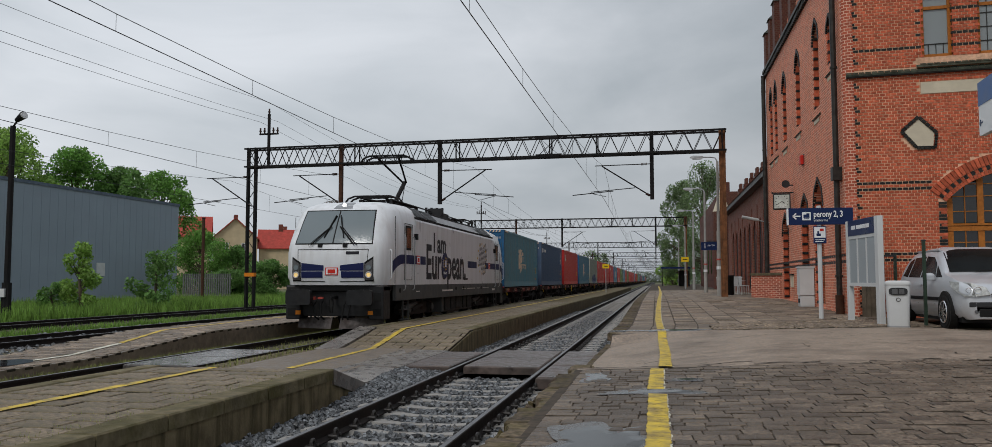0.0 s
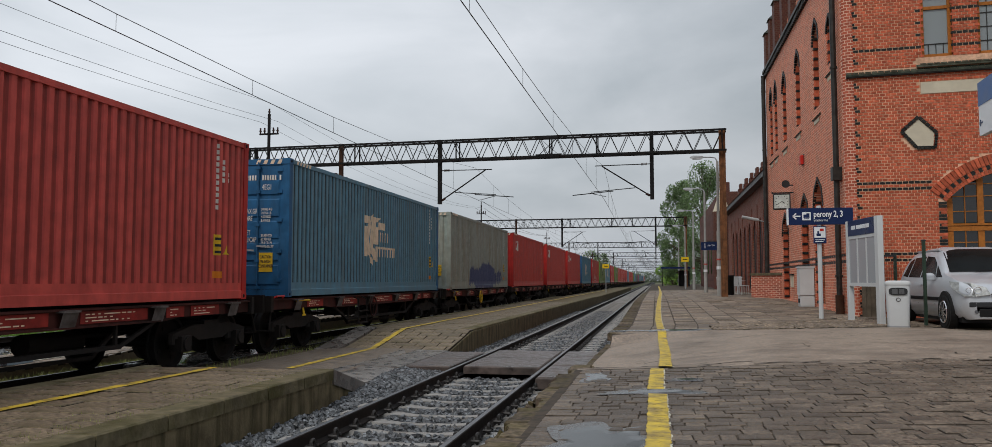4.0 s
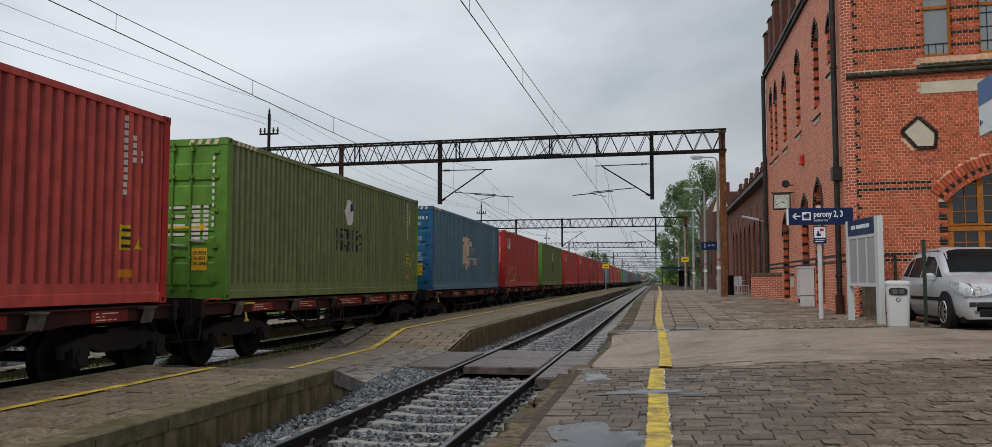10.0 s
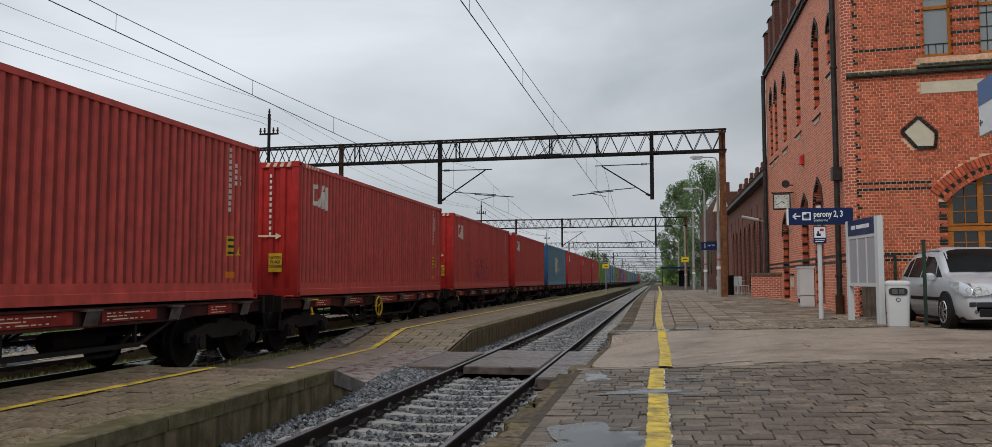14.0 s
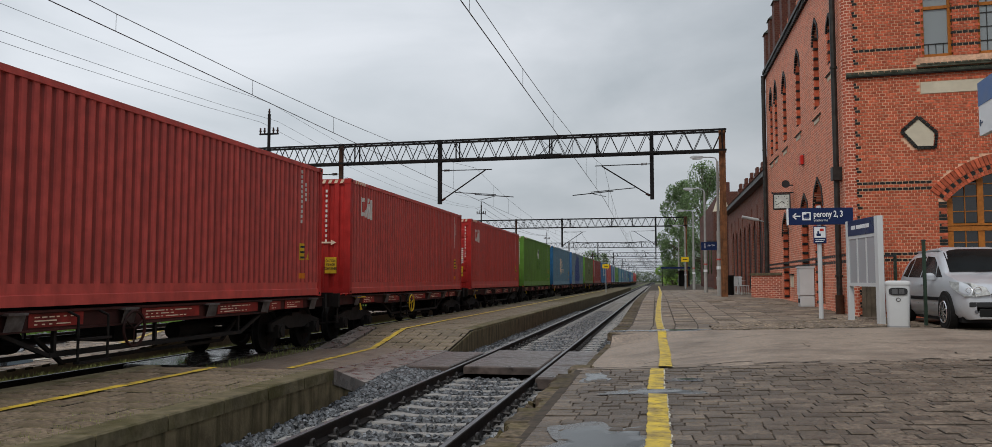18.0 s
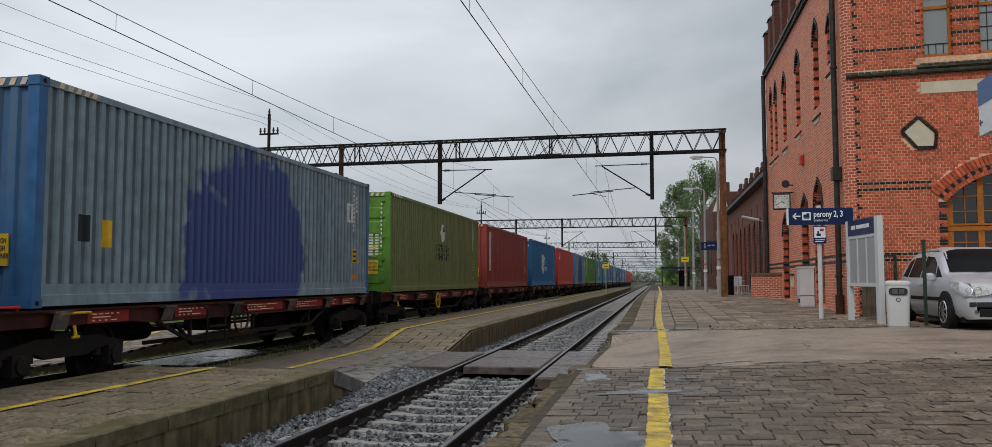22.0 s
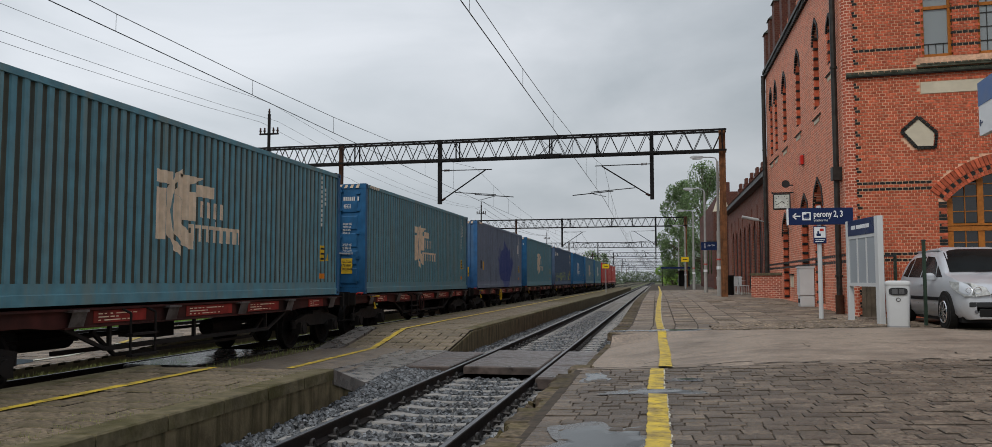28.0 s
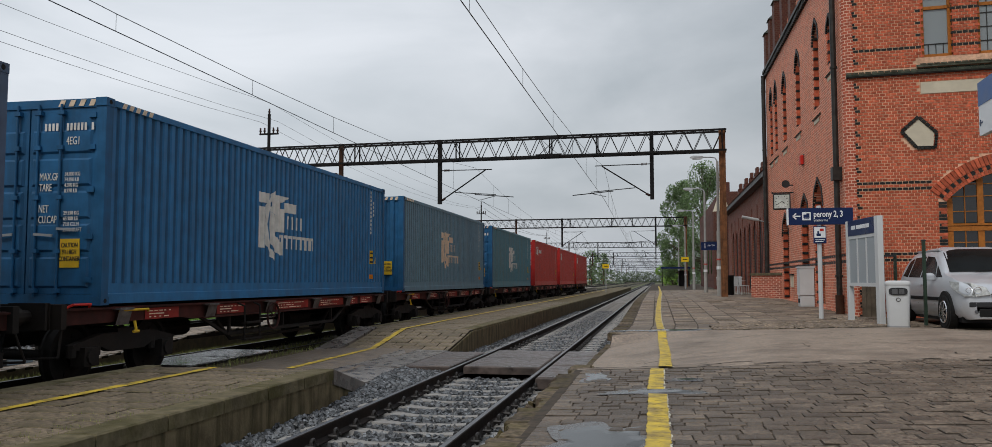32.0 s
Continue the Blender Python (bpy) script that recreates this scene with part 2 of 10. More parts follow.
M_RED = surface("red paint", (0.55, 0.03, 0.02), 0.45, var=0.1)
M_BARN = surface("grey sheet cladding", (0.265, 0.32, 0.375), 0.5, var=0.05, scale=0.4, dirt=(0.235, 0.285, 0.335), dirt_amount=0.4, dirt_scale=0.12)
M_ROOFRED = surface("red clay roof tile", (0.42, 0.07, 0.055), 0.75, var=0.2, scale=2, dirt=(0.25, 0.06, 0.045), dirt_amount=0.4)
M_CREAM = surface("cream render", (0.58, 0.47, 0.31), 0.85, var=0.08, scale=1, dirt=(0.45, 0.36, 0.24), dirt_amount=0.4)
M_BARK = surface("bark", (0.12, 0.095, 0.07), 0.9, var=0.35, scale=6, bump=0.5, bump_scale=12)
M_LEAF = foliage("leaf green", (0.165, 0.335, 0.070))
M_LEAFDARK = foliage("dark leaf green", (0.145, 0.275, 0.075))
# greyed green: the haze of distance is painted into the leaf colour
M_LEAFFAR = foliage("far woods green greyed for haze", (0.16, 0.20, 0.13))
M_LEAFLIGHT = foliage("young leaf green", (0.25, 0.40, 0.09))
M_BIRCH = foliage("grey-green birch leaf", (0.175, 0.255, 0.115))
M_CARPAINT = surface("silver car paint", (0.54, 0.56, 0.59), 0.38, metal=0.4, var=0.03, scale=5, spec=0.4, coat=0.12)
M_PLASTIC = surface("dark grey plastic", (0.035, 0.036, 0.038), 0.55, var=0.15)
M_CHROME = surface("bright metal", (0.7, 0.7, 0.71), 0.2, metal=1.0)
M_CARGLASS = surface("tinted car glass", (0.007, 0.009, 0.010), 0.22, var=0.2, scale=6, spec=0.06, rough_var=0.03)
M_CARLAMP = surface("clear plastic lamp cover", (0.46, 0.47, 0.46), 0.4, var=0.35, scale=16, spec=0.3)
M_LAMPGLASS = glass("clear lamp glass", (0.55, 0.56, 0.57), 0.08)
M_LIT = glow("lit headlamp", (0.8, 0.55, 0.22), 0.55)
M_WHITE = surface("dirty white locomotive paint", (0.715, 0.735, 0.76), 0.35, var=0.04, scale=2, spec=0.4, dirt=(0.42, 0.40, 0.385), dirt_amount=0.4, dirt_scale=0.6, streak=True, coat=0.2)
M_LOCOGREY = surface("dark grey locomotive sill", (0.066, 0.070, 0.070), 0.5, var=0.15, scale=3, dirt=(0.11, 0.10, 0.09), dirt_amount=0.4)
M_LOCOROOF = surface("grey locomotive roof", (0.26, 0.27, 0.285), 0.45, var=0.12, scale=3, dirt=(0.12, 0.115, 0.11), dirt_amount=0.5)
M_LOCOBLUE = surface("deep blue stripe", (0.014, 0.020, 0.078), 0.4, var=0.08)
# the sky's reflection is put into the screen's grey-green base colour
M_SCREEN = glass("windscreen", (0.15, 0.185, 0.20), 0.10)
# brown base colour for the door panes on the platform side
M_DOORPANE = glass("brown cab door pane", (0.16, 0.055, 0.02), 0.15)
M_UNDER = surface("dark scuffed headstock", (0.013, 0.0135, 0.015), 0.5, var=0.4, scale=7, spec=0.3, dirt=(0.035, 0.031, 0.028), dirt_amount=0.4)
M_LAMPRIM = surface("grey lamp housing", (0.10, 0.10, 0.105), 0.3, var=0.2, spec=0.5)
M_PRINT = surface("near-black lettering", (0.022, 0.022, 0.028), 0.45, var=0.1)
# ---------- mesh helpers ----------
class Geo:
    """Gathers boxes, tubes and sweeps into one mesh."""

    def __init__(self):
        self.v, self.f = [], []

    def add(self, verts, faces):
        k = len(self.v)
        self.v.extend([tuple(p) for p in verts])
        self.f.extend([tuple(k + i for i in q) for q in faces])
        return self

    def box(self, x0, x1, y0, y1, z0, z1):
        return self.add([(x0, y0, z0), (x1, y0, z0), (x1, y1, z0), (x0, y1, z0), (x0, y0, z1), (x1, y0, z1), (x1, y1, z1), (x0, y1, z1)],
                        [(0, 3, 2, 1), (4, 5, 6, 7), (0, 1, 5, 4), (1, 2, 6, 5), (2, 3, 7, 6), (3, 0, 4, 7)])

    def chamfer(self, x0, x1, y0, y1, z0, z1, c):
        """A block with its upper edges chamfered."""
        return self.add([(x0, y0, z0), (x1, y0, z0), (x1, y1, z0), (x0, y1, z0), (x0, y0, z1 - c), (x1, y0, z1 - c), (x1, y1, z1 - c), (x0, y1, z1 - c),
                         (x0 + c, y0 + c, z1), (x1 - c, y0 + c, z1), (x1 - c, y1 - c, z1), (x0 + c, y1 - c, z1)],
                        [(0, 3, 2, 1), (0, 1, 5, 4), (1, 2, 6, 5), (2, 3, 7, 6), (3, 0, 4, 7), (4, 5, 9, 8), (5, 6, 10, 9), (6, 7, 11, 10), (7, 4, 8, 11), (8, 9, 10, 11)])

    def tube(self, a, b, r, n=8, r2=None, cap=True):
        a, b = Vector(a), Vector(b)
        r2 = r if r2 is None else r2
        d = (b - a).normalized()
        u = d.cross(Vector((0, 0, 1)) if abs(d.z) < 0.9 else Vector((1, 0, 0))).normalized()
        w = d.cross(u)
        vs = []
        for c, rr in ((a, r), (b, r2)):
            for i in range(n):
                t = 2 * math.pi * i / n
                vs.append(c + u * (rr * math.cos(t)) + w * (rr * math.sin(t)))
        fs = [(i, i + n, (i + 1) % n + n, (i + 1) % n) for i in range(n)]
        if cap:
            fs += [tuple(range(n)), tuple(reversed(range(n, 2 * n)))]
        return self.add(vs, fs)

    def path(self, pts, r, n=6):
        for p, q in zip(pts, pts[1:]):
            self.tube(p, q, r, n)
        return self

    def bar(self, a, b, w, h):
        """A square bar from a to b."""
        a, b = Vector(a), Vector(b)
        d = (b - a).normalized()
        u = d.cross(Vector((0, 0, 1)) if abs(d.z) < 0.95 else Vector((0, 1, 0))).normalized() * (w / 2)
        s = u.cross(d).normalized() * (h / 2)
        vs = [c + e * u + g * s for c in (a, b) for e, g in ((-1, -1), (1, -1), (1, 1), (-1, 1))]
        return self.add(vs, [(0, 3, 2, 1), (4, 5, 6, 7), (0, 1, 5, 4), (1, 2, 6, 5), (2, 3, 7, 6), (3, 0, 4, 7)])

    def sweep_y(self, prof, y0, y1, close=True):
        """A profile of (x, z), counter-clockwise seen from -y, drawn out along y."""
        n = len(prof)
        vs = [(x, y0, z) for x, z in prof] + [(x, y1, z) for x, z in prof]
        fs = [(i, (i + 1) % n, (i + 1) % n + n, i + n) for i in range(n if close else n - 1)]
        if close:
            fs += [tuple(reversed(range(n))), tuple(range(n, 2 * n))]
        return self.add(vs, fs)

    def sweep_x(self, prof, x0, x1):
        n = len(prof)
        vs = [(x0, y, z) for y, z in prof] + [(x1, y, z) for y, z in prof]
        fs = [(i, (i + 1) % n, (i + 1) % n + n, i + n) for i in range(n)] + [tuple(reversed(range(n))), tuple(range(n, 2 * n))]
        return self.add(vs, fs)

    def slab(self, pts, z0, z1):
        """A flat polygon of (x, y), counter-clockwise, with a thickness."""
        n = len(pts)
        vs = [(x, y, z0) for x, y in pts] + [(x, y, z1) for x, y in pts]
        fs = [(i, (i + 1) % n, (i + 1) % n + n, i + n) for i in range(n)] + [tuple(reversed(range(n))), tuple(range(n, 2 * n))]
        return self.add(vs, fs)

    def loft(self, rings, cap=True):
        n = len(rings[0])
        fs = []
        for k in range(len(rings) - 1):
            fs += [(k * n + i, k * n + (i + 1) % n, (k + 1) * n + (i + 1) % n, (k + 1) * n + i) for i in range(n)]
        if cap:
            fs += [tuple(reversed(range(n))), tuple(range((len(rings) - 1) * n, len(rings) * n))]
        return self.add([p for r in rings for p in r], fs)

    def move(self, m):
        self.v = [tuple(m @ Vector(p)) for p in self.v]
        return self

    def mesh(self, name, mat):
        me = bpy.data.meshes.new(name)
        me.from_pydata(self.v, [], self.f)
        me.update()
        if mat:
            me.materials.append(mat)
        return me


def joint_dark_edges(me, second=None):
    """Gives the sides of chamfered blocks, ten faces each, the second material: joint dirt and painted gap shade in
    one.
    """
    me.materials.append(second or M_JOINT)
    me.polygons.foreach_set("material_index", [1 if 0 < i % 10 < 5 else 0 for i in range(len(me.polygons))])
    return me


def smooth(me, angle=40):
    me.polygons.foreach_set("use_smooth", [True] * len(me.polygons))
    me.set_sharp_from_angle(angle=radians(angle))
    return me


def part(name, geo, mat, parent=None, label="", at=None, bevel=0.0, soft=False):
    me = geo if isinstance(geo, bpy.types.Mesh) else geo.mesh(name, mat)
    if soft:
        smooth(me)
    ob = new(name, me)
    if parent:
        ob.parent = parent
    if at is not None:
        ob.matrix_basis = at
    if label:
        ob["label"] = label
    if bevel:
        md = ob.modifiers.new("bevel", "BEVEL")
        md.width, md.segments, md.limit_method = bevel, 2, "ANGLE"
    return ob


def thing(name, label, category, at=None, group="", kind=""):
    ob = new(name)
    ob.empty_display_size = 0.1
    if at is not None:
        ob.matrix_basis = at
    return tagged(ob, label, category, group, kind)


def words(text, size, depth=0.003, align="LEFT", bold=0.0, squeeze=1.0):
    """Lettering in the built-in font as a mesh: it reads along x, stands in z, faces -y."""
    cu = bpy.data.curves.new("lettering", "FONT")
    cu.body, cu.size, cu.extrude, cu.align_x, cu.offset = text, size, depth, align, bold
    cu.resolution_u = 3
    ob = bpy.data.objects.new("lettering", cu)
    me = bpy.data.meshes.new_from_object(ob)
    bpy.data.objects.remove(ob)
    me.transform(Matrix.Rotation(radians(90), 4, "X") @ Matrix.Diagonal((squeeze, 1, 1, 1)))
    return me


def letter(name, text, size, mat, parent, at, label="", align="LEFT", bold=0.0, squeeze=1.0, width=0.0):
    me = words(text, size, align=align, bold=bold, squeeze=squeeze)
    if width:
        xs_ = [v.co.x for v in me.vertices]
        k_ = width / (max(xs_) - min(xs_))
        me.transform(Matrix.Diagonal((k_, 1, 1, 1)) @ Matrix.Translation((-min(xs_), 0, 0)))
    me.materials.clear()
    me.materials.append(mat)
    return part(name, me, mat, parent, label, at)


def disc(geo, c, r, axis, thick, n=24):
    c = Vector(c)
    a = Vector(axis).normalized() * (thick / 2)
    return geo.tube(c - a, c + a, r, n)


def ring(geo, c, r, tube, axis="x", n=28, m=6):
    rings = []
    for i in range(n):
        t = 2 * math.pi * i / n
        row = []
        for j in range(m):
            q = 2 * math.pi * j / m
            rr = r + tube * math.cos(q)
            o = tube * math.sin(q)
            p = {"x": (o, rr * math.cos(t), rr * math.sin(t)), "y": (rr * math.cos(t), o, rr * math.sin(t)), "z": (rr * math.cos(t), rr * math.sin(t), o)}[axis]
            row.append((c[0] + p[0], c[1] + p[1], c[2] + p[2]))
        rings.append(row)
    geo.loft(rings + [rings[0]], cap=False)
    return geo


def lerp(a, b, t):
    return a + (b - a) * min(1, max(0, t))
# ---------- ground, tracks, platforms ----------
T1, T2, T4, T5 = -2.66, -8.70, -16.1, -21.9     # track centres
GAUGE = 0.7535


def platform_height(x, y):
    """Platform 1 climbs towards the building and along it."""
    edge = 0.34 + 0.30 * min(1, max(0, (y - 13) / 22))
    wall = 0.56 + 0.20 * min(1, max(0, (y - 20) / 15))
    dip = min(1, max(0, (y - 11.0) / 1.6)) * min(1, max(0, (17.4 - y) / 0.5))
    edge -= 0.22 * dip * min(1, max(0, (1.6 - x) / 2.6))
    return lerp(edge, wall, (x + 1.0) / 5.5)


g = Geo()
xs = [-900, -400, -200, -120, -80, -60, -50, -42, -36, -30, -26, -24, -19, -12, -4, 6, 16, 40, 120, 400, 900]
ys = [-300, -80, -20, 0, 20, 40, 60, 90, 130, 200, 320, 600, 1200, 2200]
for y in ys:
    for x in xs:
        g.v.append((x, y, -0.42 + (0.25 if x < -25 else 0.0) + (0.15 * noise.noise((x * 0.1, y * 0.1, 0)) if abs(x) < 130 and x < -25 else 0)))
n = len(xs)
for j in range(len(ys) - 1):
    for i in range(n - 1):
        g.f.append((j * n + i, j * n + i + 1, (j + 1) * n + i + 1, (j + 1) * n + i))
tagged(part("ground", g, M_GROUND, bevel=0), "rough earth ground with patches of grass", "ground", kind="structure")

RAILPROF = [(-0.075, -0.17), (0.075, -0.17), (0.075, -0.155), (0.012, -0.125), (0.012, -0.045), (0.036, -0.035), (0.036, -0.004), (0.028, 0.0), (-0.028, 0.0), (-0.036, -0.004), (-0.036, -0.035), (-0.012, -0.045), (-0.012, -0.125), (-0.075, -0.155)]


def track(x, y0, y1, label, name="railway_track"):
    t = thing(name, label, "railway track", pose(x, 0, 0), kind="structure")
    for s in (-1, 1):
        web = part("rail", Geo().sweep_y(RAILPROF, y0, y1), M_RAIL, t, at=pose(s * GAUGE, 0, 0))
        part("running_surface", Geo().sweep_y([(-0.026, 0.0005), (0.026, 0.0005), (0.022, 0.003), (-0.022, 0.003)], y0, y1), M_RAILTOP, web)
    return t


track_1 = track(T1, -12, 900, "polished steel rails on concrete sleepers in grey ballast")
track_2 = track(T2, -12, 900, "steel rails with grass growing between them")
track_4 = track(T4, -30, 900, "rusty siding rails in brown ballast")
track_5 = track(T5, -30, 900, "rusty siding rails with grass alongside")


def ballast_bed(x0, x1, top, y0, y1, mat=None, name="ballast_bed"):
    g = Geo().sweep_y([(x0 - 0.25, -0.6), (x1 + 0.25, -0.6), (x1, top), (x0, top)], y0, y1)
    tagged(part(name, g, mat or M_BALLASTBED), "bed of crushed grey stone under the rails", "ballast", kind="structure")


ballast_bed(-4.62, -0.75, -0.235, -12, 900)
ballast_bed(-10.6, -6.9, -0.16, -12, 900, M_OLDBED)
ballast_bed(-18.6, -12.4, -0.17, -30, 900, M_OLDBED)
ballast_bed(-24.0, -19.8, -0.17, -30, 900, M_OLDBED)

# concrete sleepers with a waisted middle, and the clips that hold the rails
SLEEPER_PITCH = 0.6
sg = Geo()
rings = []
for x, w, h in ((-1.25, 0.14, -0.17), (-1.2, 0.15, -0.165), (-0.55, 0.145, -0.165), (-0.3, 0.095, -0.185), (0.3, 0.095, -0.185), (0.55, 0.145, -0.165), (1.2, 0.15, -0.165), (1.25, 0.14, -0.17)):
    rings.append([(x, -w, -0.36), (x, w, -0.36), (x, w * 0.78, h), (x, -w * 0.78, h)])
sleeper_mesh = sg.loft(rings).mesh("sleeper", M_SLEEPER)
clip = Geo()
for k in (-1, 1):
    clip.box(-0.05, 0.05, -0.06 + 0.0, 0.06, -0.165, -0.15)
    ring(clip, (k * 0.115, 0, -0.105), 0.050, 0.017, "x", 12, 6)
    clip.tube((k * 0.06, -0.06, -0.12), (k * 0.15, -0.06, -0.12), 0.016, 6).tube((k * 0.06, 0.06, -0.12), (k * 0.15, 0.06, -0.12), 0.016, 6)
clip_mesh = clip.mesh("clip", M_CLIP)
y = -5.4
while y < 62:
    if not 14.3 < y < 17.9:
        s = part("sleeper", sleeper_mesh, None, track_1, at=pose(0, y, 0.0, 0, 0, random.uniform(-0.5, 0.5)))
        if y < 24:
            for sx in (-1, 1):
                part("rail_clip", clip_mesh, None, s, at=pose(sx * GAUGE, 0, 0))
    y += SLEEPER_PITCH
rest = Geo()
while y < 260:
    rest.box(-1.25, 1.25, y - 0.12, y + 0.12, -0.3, -0.165)
    y += SLEEPER_PITCH
part("sleepers_beyond", rest, M_SLEEPER, track_1)["kind"] = "stuff"
for tr, ylim in ((track_2, 60), (track_4, 70), (track_5, 70)):
    rest, y = Geo(), 2.0
    while y < ylim:
        rest.box(-1.28, 1.28, y - 0.12, y + 0.12, -0.3, -0.15)
        y += 0.62
    part("old_ties", rest, M_WOODSLEEPER, tr)["kind"] = "stuff"

# loose ballast stones
rng = random.Random(5)
STONE = [(-1, -1, -0.7), (1, -0.8, -0.8), (0.8, 1, -0.7), (-0.9, 0.9, -0.8), (-0.7, -0.75, 0.7), (0.65, -0.6, 0.85), (0.7, 0.6, 0.65), (-0.6, 0.7, 0.8)]
SFACES = [(0, 3, 2, 1), (4, 5, 6, 7), (0, 1, 5, 4), (1, 2, 6, 5), (2, 3, 7, 6), (3, 0, 4, 7)]


def stones(count, x0, x1, y0, y1, z, size, skip=None, power=1.6):
    g = Geo()
    for _ in range(count):
        u = rng.random() ** power
        x, y = rng.uniform(x0, x1), y0 + (y1 - y0) * u
        if skip and skip(x, y):
            continue
        s = size * rng.uniform(0.6, 1.3)
        m = pose(x, y, z + rng.uniform(-0.03, 0.028), rng.uniform(0, 360), rng.uniform(0, 360), rng.uniform(0, 360))
        g.add([m @ Vector((a * s * rng.uniform(0.7, 1.1), b * s * rng.uniform(0.7, 1.2), c * s)) for a, b, c in STONE], SFACES)
    return g


def on_rail(x, y):
    if abs(x - T1) < GAUGE - 0.1 and abs((y - 3.0 + 0.3) % SLEEPER_PITCH - 0.3) < 0.062:
        return True
    return abs(abs(x - T1) - GAUGE) < 0.10 or (14.2 < y < 17.9 and -3.6 < x < -1.7)


tagged(part("ballast_stones", stones(60000, -4.34, -1.0, 4.0, 46, -0.210, 0.025, on_rail, 2.0), M_BALLAST), "loose crushed grey ballast stones between the rails", "ballast", kind="stuff")
fill = Geo()
rows = [[(-4.36, y, z0), (-3.52, y, z1)] for y, z0, z1 in ((10.6, -0.22, -0.23), (11.6, -0.14, -0.21), (12.4, -0.07, -0.17), (14.2, -0.03, -0.06), (17.0, -0.02, -0.06), (18.6, -0.12, -0.2), (19.6, -0.22, -0.23))]
fill.v = [p for r in rows for p in r]
fill.f = [(2 * i, 2 * i + 1, 2 * i + 3, 2 * i + 2) for i in range(len(rows) - 1)]
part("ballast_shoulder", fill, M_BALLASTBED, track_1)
heap = Geo()
for _ in range(3600):
    x, y = rng.uniform(-4.34, -3.54), rng.uniform(10.7, 14.3) if rng.random() < 0.75 else rng.uniform(16.9, 19.4)
    top = lerp(-0.20, -0.03, (y - 10.9) / 2.2) if y < 15 else lerp(-0.02, -0.22, (y - 17.0) / 2.4)
    z = lerp(top, top - 0.08, (x + 4.34) / 0.8)
    s = 0.025 * rng.uniform(0.6, 1.3)
    m = pose(x, y, z + rng.uniform(-0.01, 0.02), rng.uniform(0, 360), rng.uniform(0, 360), rng.uniform(0, 360))
    heap.add([m @ Vector((a * s * rng.uniform(0.7, 1.1), b * s * rng.uniform(0.7, 1.2), c * s)) for a, b, c in STONE], SFACES)
tagged(part("ballast_stones", heap, M_BALLAST), "crushed stone heaped against the crossing slabs", "ballast", kind="stuff")
tagged(part("ballast_stones", stones(3500, -18.4, -12.5, 12, 45, -0.16, 0.045), M_BALLAST), "loose brownish ballast stones on the siding", "ballast", kind="stuff")

tagged(part("ballast_stones", stones(9000, -4.34, -1.0, -5.0, 4.0, -0.205, 0.030, on_rail, 1.0), M_BALLAST), "loose crushed grey ballast stones beside the platform", "ballast", kind="stuff")

# level crossing of concrete slabs
crossing = thing("crossing_slabs", "wet concrete slabs of a foot crossing over the rails", "level crossing", kind="structure")
for y0, y1 in ((14.45, 16.15), (16.17, 17.85)):
    part("slab", Geo().chamfer(T1 - GAUGE + 0.08, T1 + GAUGE - 0.08, y0, y1, -0.14, -0.005, 0.02), M_SLABDARK, crossing)
for x0, x1, y0, y1, z in ((-4.30, -3.50, 14.1, 15.5, 0.02), (-4.30, -3.50, 15.52, 17.0, 0.02)):
    part("slab", Geo().chamfer(x0, x1, y0, y1, -0.14, z, 0.02), M_SLABDARK, crossing)
for y0, y1 in ((12.6, 14.4), (14.42, 16.2), (16.22, 17.3)):
    part("slab", Geo().chamfer(-1.80, -1.0, y0, y1, -0.14, 0.04, 0.03), M_SLABDARK, crossing)
for y0, y1 in ((13.6, 15.3), (15.32, 17.0)):
    part("slab", Geo().chamfer(T2 - GAUGE + 0.08, T2 + GAUGE - 0.08, y0, y1, -0.14, -0.005, 0.02), M_SLABWET, crossing)


def strip(name, label, cat, fx, ys, mat, drop=0.5, kind="structure"):
    """A long raised deck: fx(y) gives [(x, z), ...] across at y; its sides go down by drop."""
    g = Geo()
    rows = [fx(y) for y in ys]
    n = len(rows[0])
    for y, row in zip(ys, rows):
        g.v.extend([(row[0][0], y, row[0][1] - drop)] + [(x, y, z) for x, z in row] + [(row[-1][0], y, row[-1][1] - drop)])
    m = n + 2
    for j in range(len(ys) - 1):
        for i in range(m - 1):
            g.f.append((j * m + i, j * m + i + 1, (j + 1) * m + i + 1, (j + 1) * m + i))
    g.f.append(tuple(range(m)))
    g.f.append(tuple(reversed(range((len(ys) - 1) * m, len(ys) * m))))
    return tagged(part(name, g, mat), label, cat, kind=kind)


def p2_height(y):
    if y < 10.9:
        return 0.27
    if y < 12.2:
        return lerp(0.27, 0.02, (y - 10.9) / 1.3)
    if y < 17.4:
        return 0.02
    return lerp(0.02, 0.32, (y - 17.4) / 2.2)


def p2_edge(y):
    """The edge towards track 1; an apron widens it at the crossing."""
    return -4.36 if y < 17.4 else -4.32


def p2_far(y):
    return -7.12 if (y < 13.2 or y > 17.3) else -7.85


YS2 = [-8, 0, 4, 8, 10.9, 11.5, 12.2, 13.19, 13.21, 15, 16.3, 17.29, 17.4, 18.1, 18.9, 19.6, 24, 30, 40, 60, 90, 150]
p2_base = strip("platform_2", "low island platform with stained concrete edge", "platform",
                lambda y: [(p2_far(y), p2_height(y) - 0.05), (-4.96, p2_height(y) - 0.05), (p2_edge(y), p2_height(y) - 0.05 - (0.09 * min(1, max(0, (y - 10.9) / 1.3)) if y < 12.3 else lerp(0.09, 0.0, (y - 12.2) / 1.7) if y < 13.9 else 0))], YS2, M_CONCRETE, 0.6)


def p3_height(y):
    return 0.02 if y < 14.5 else lerp(0.02, 0.27, (y - 14.5) / 4.0)


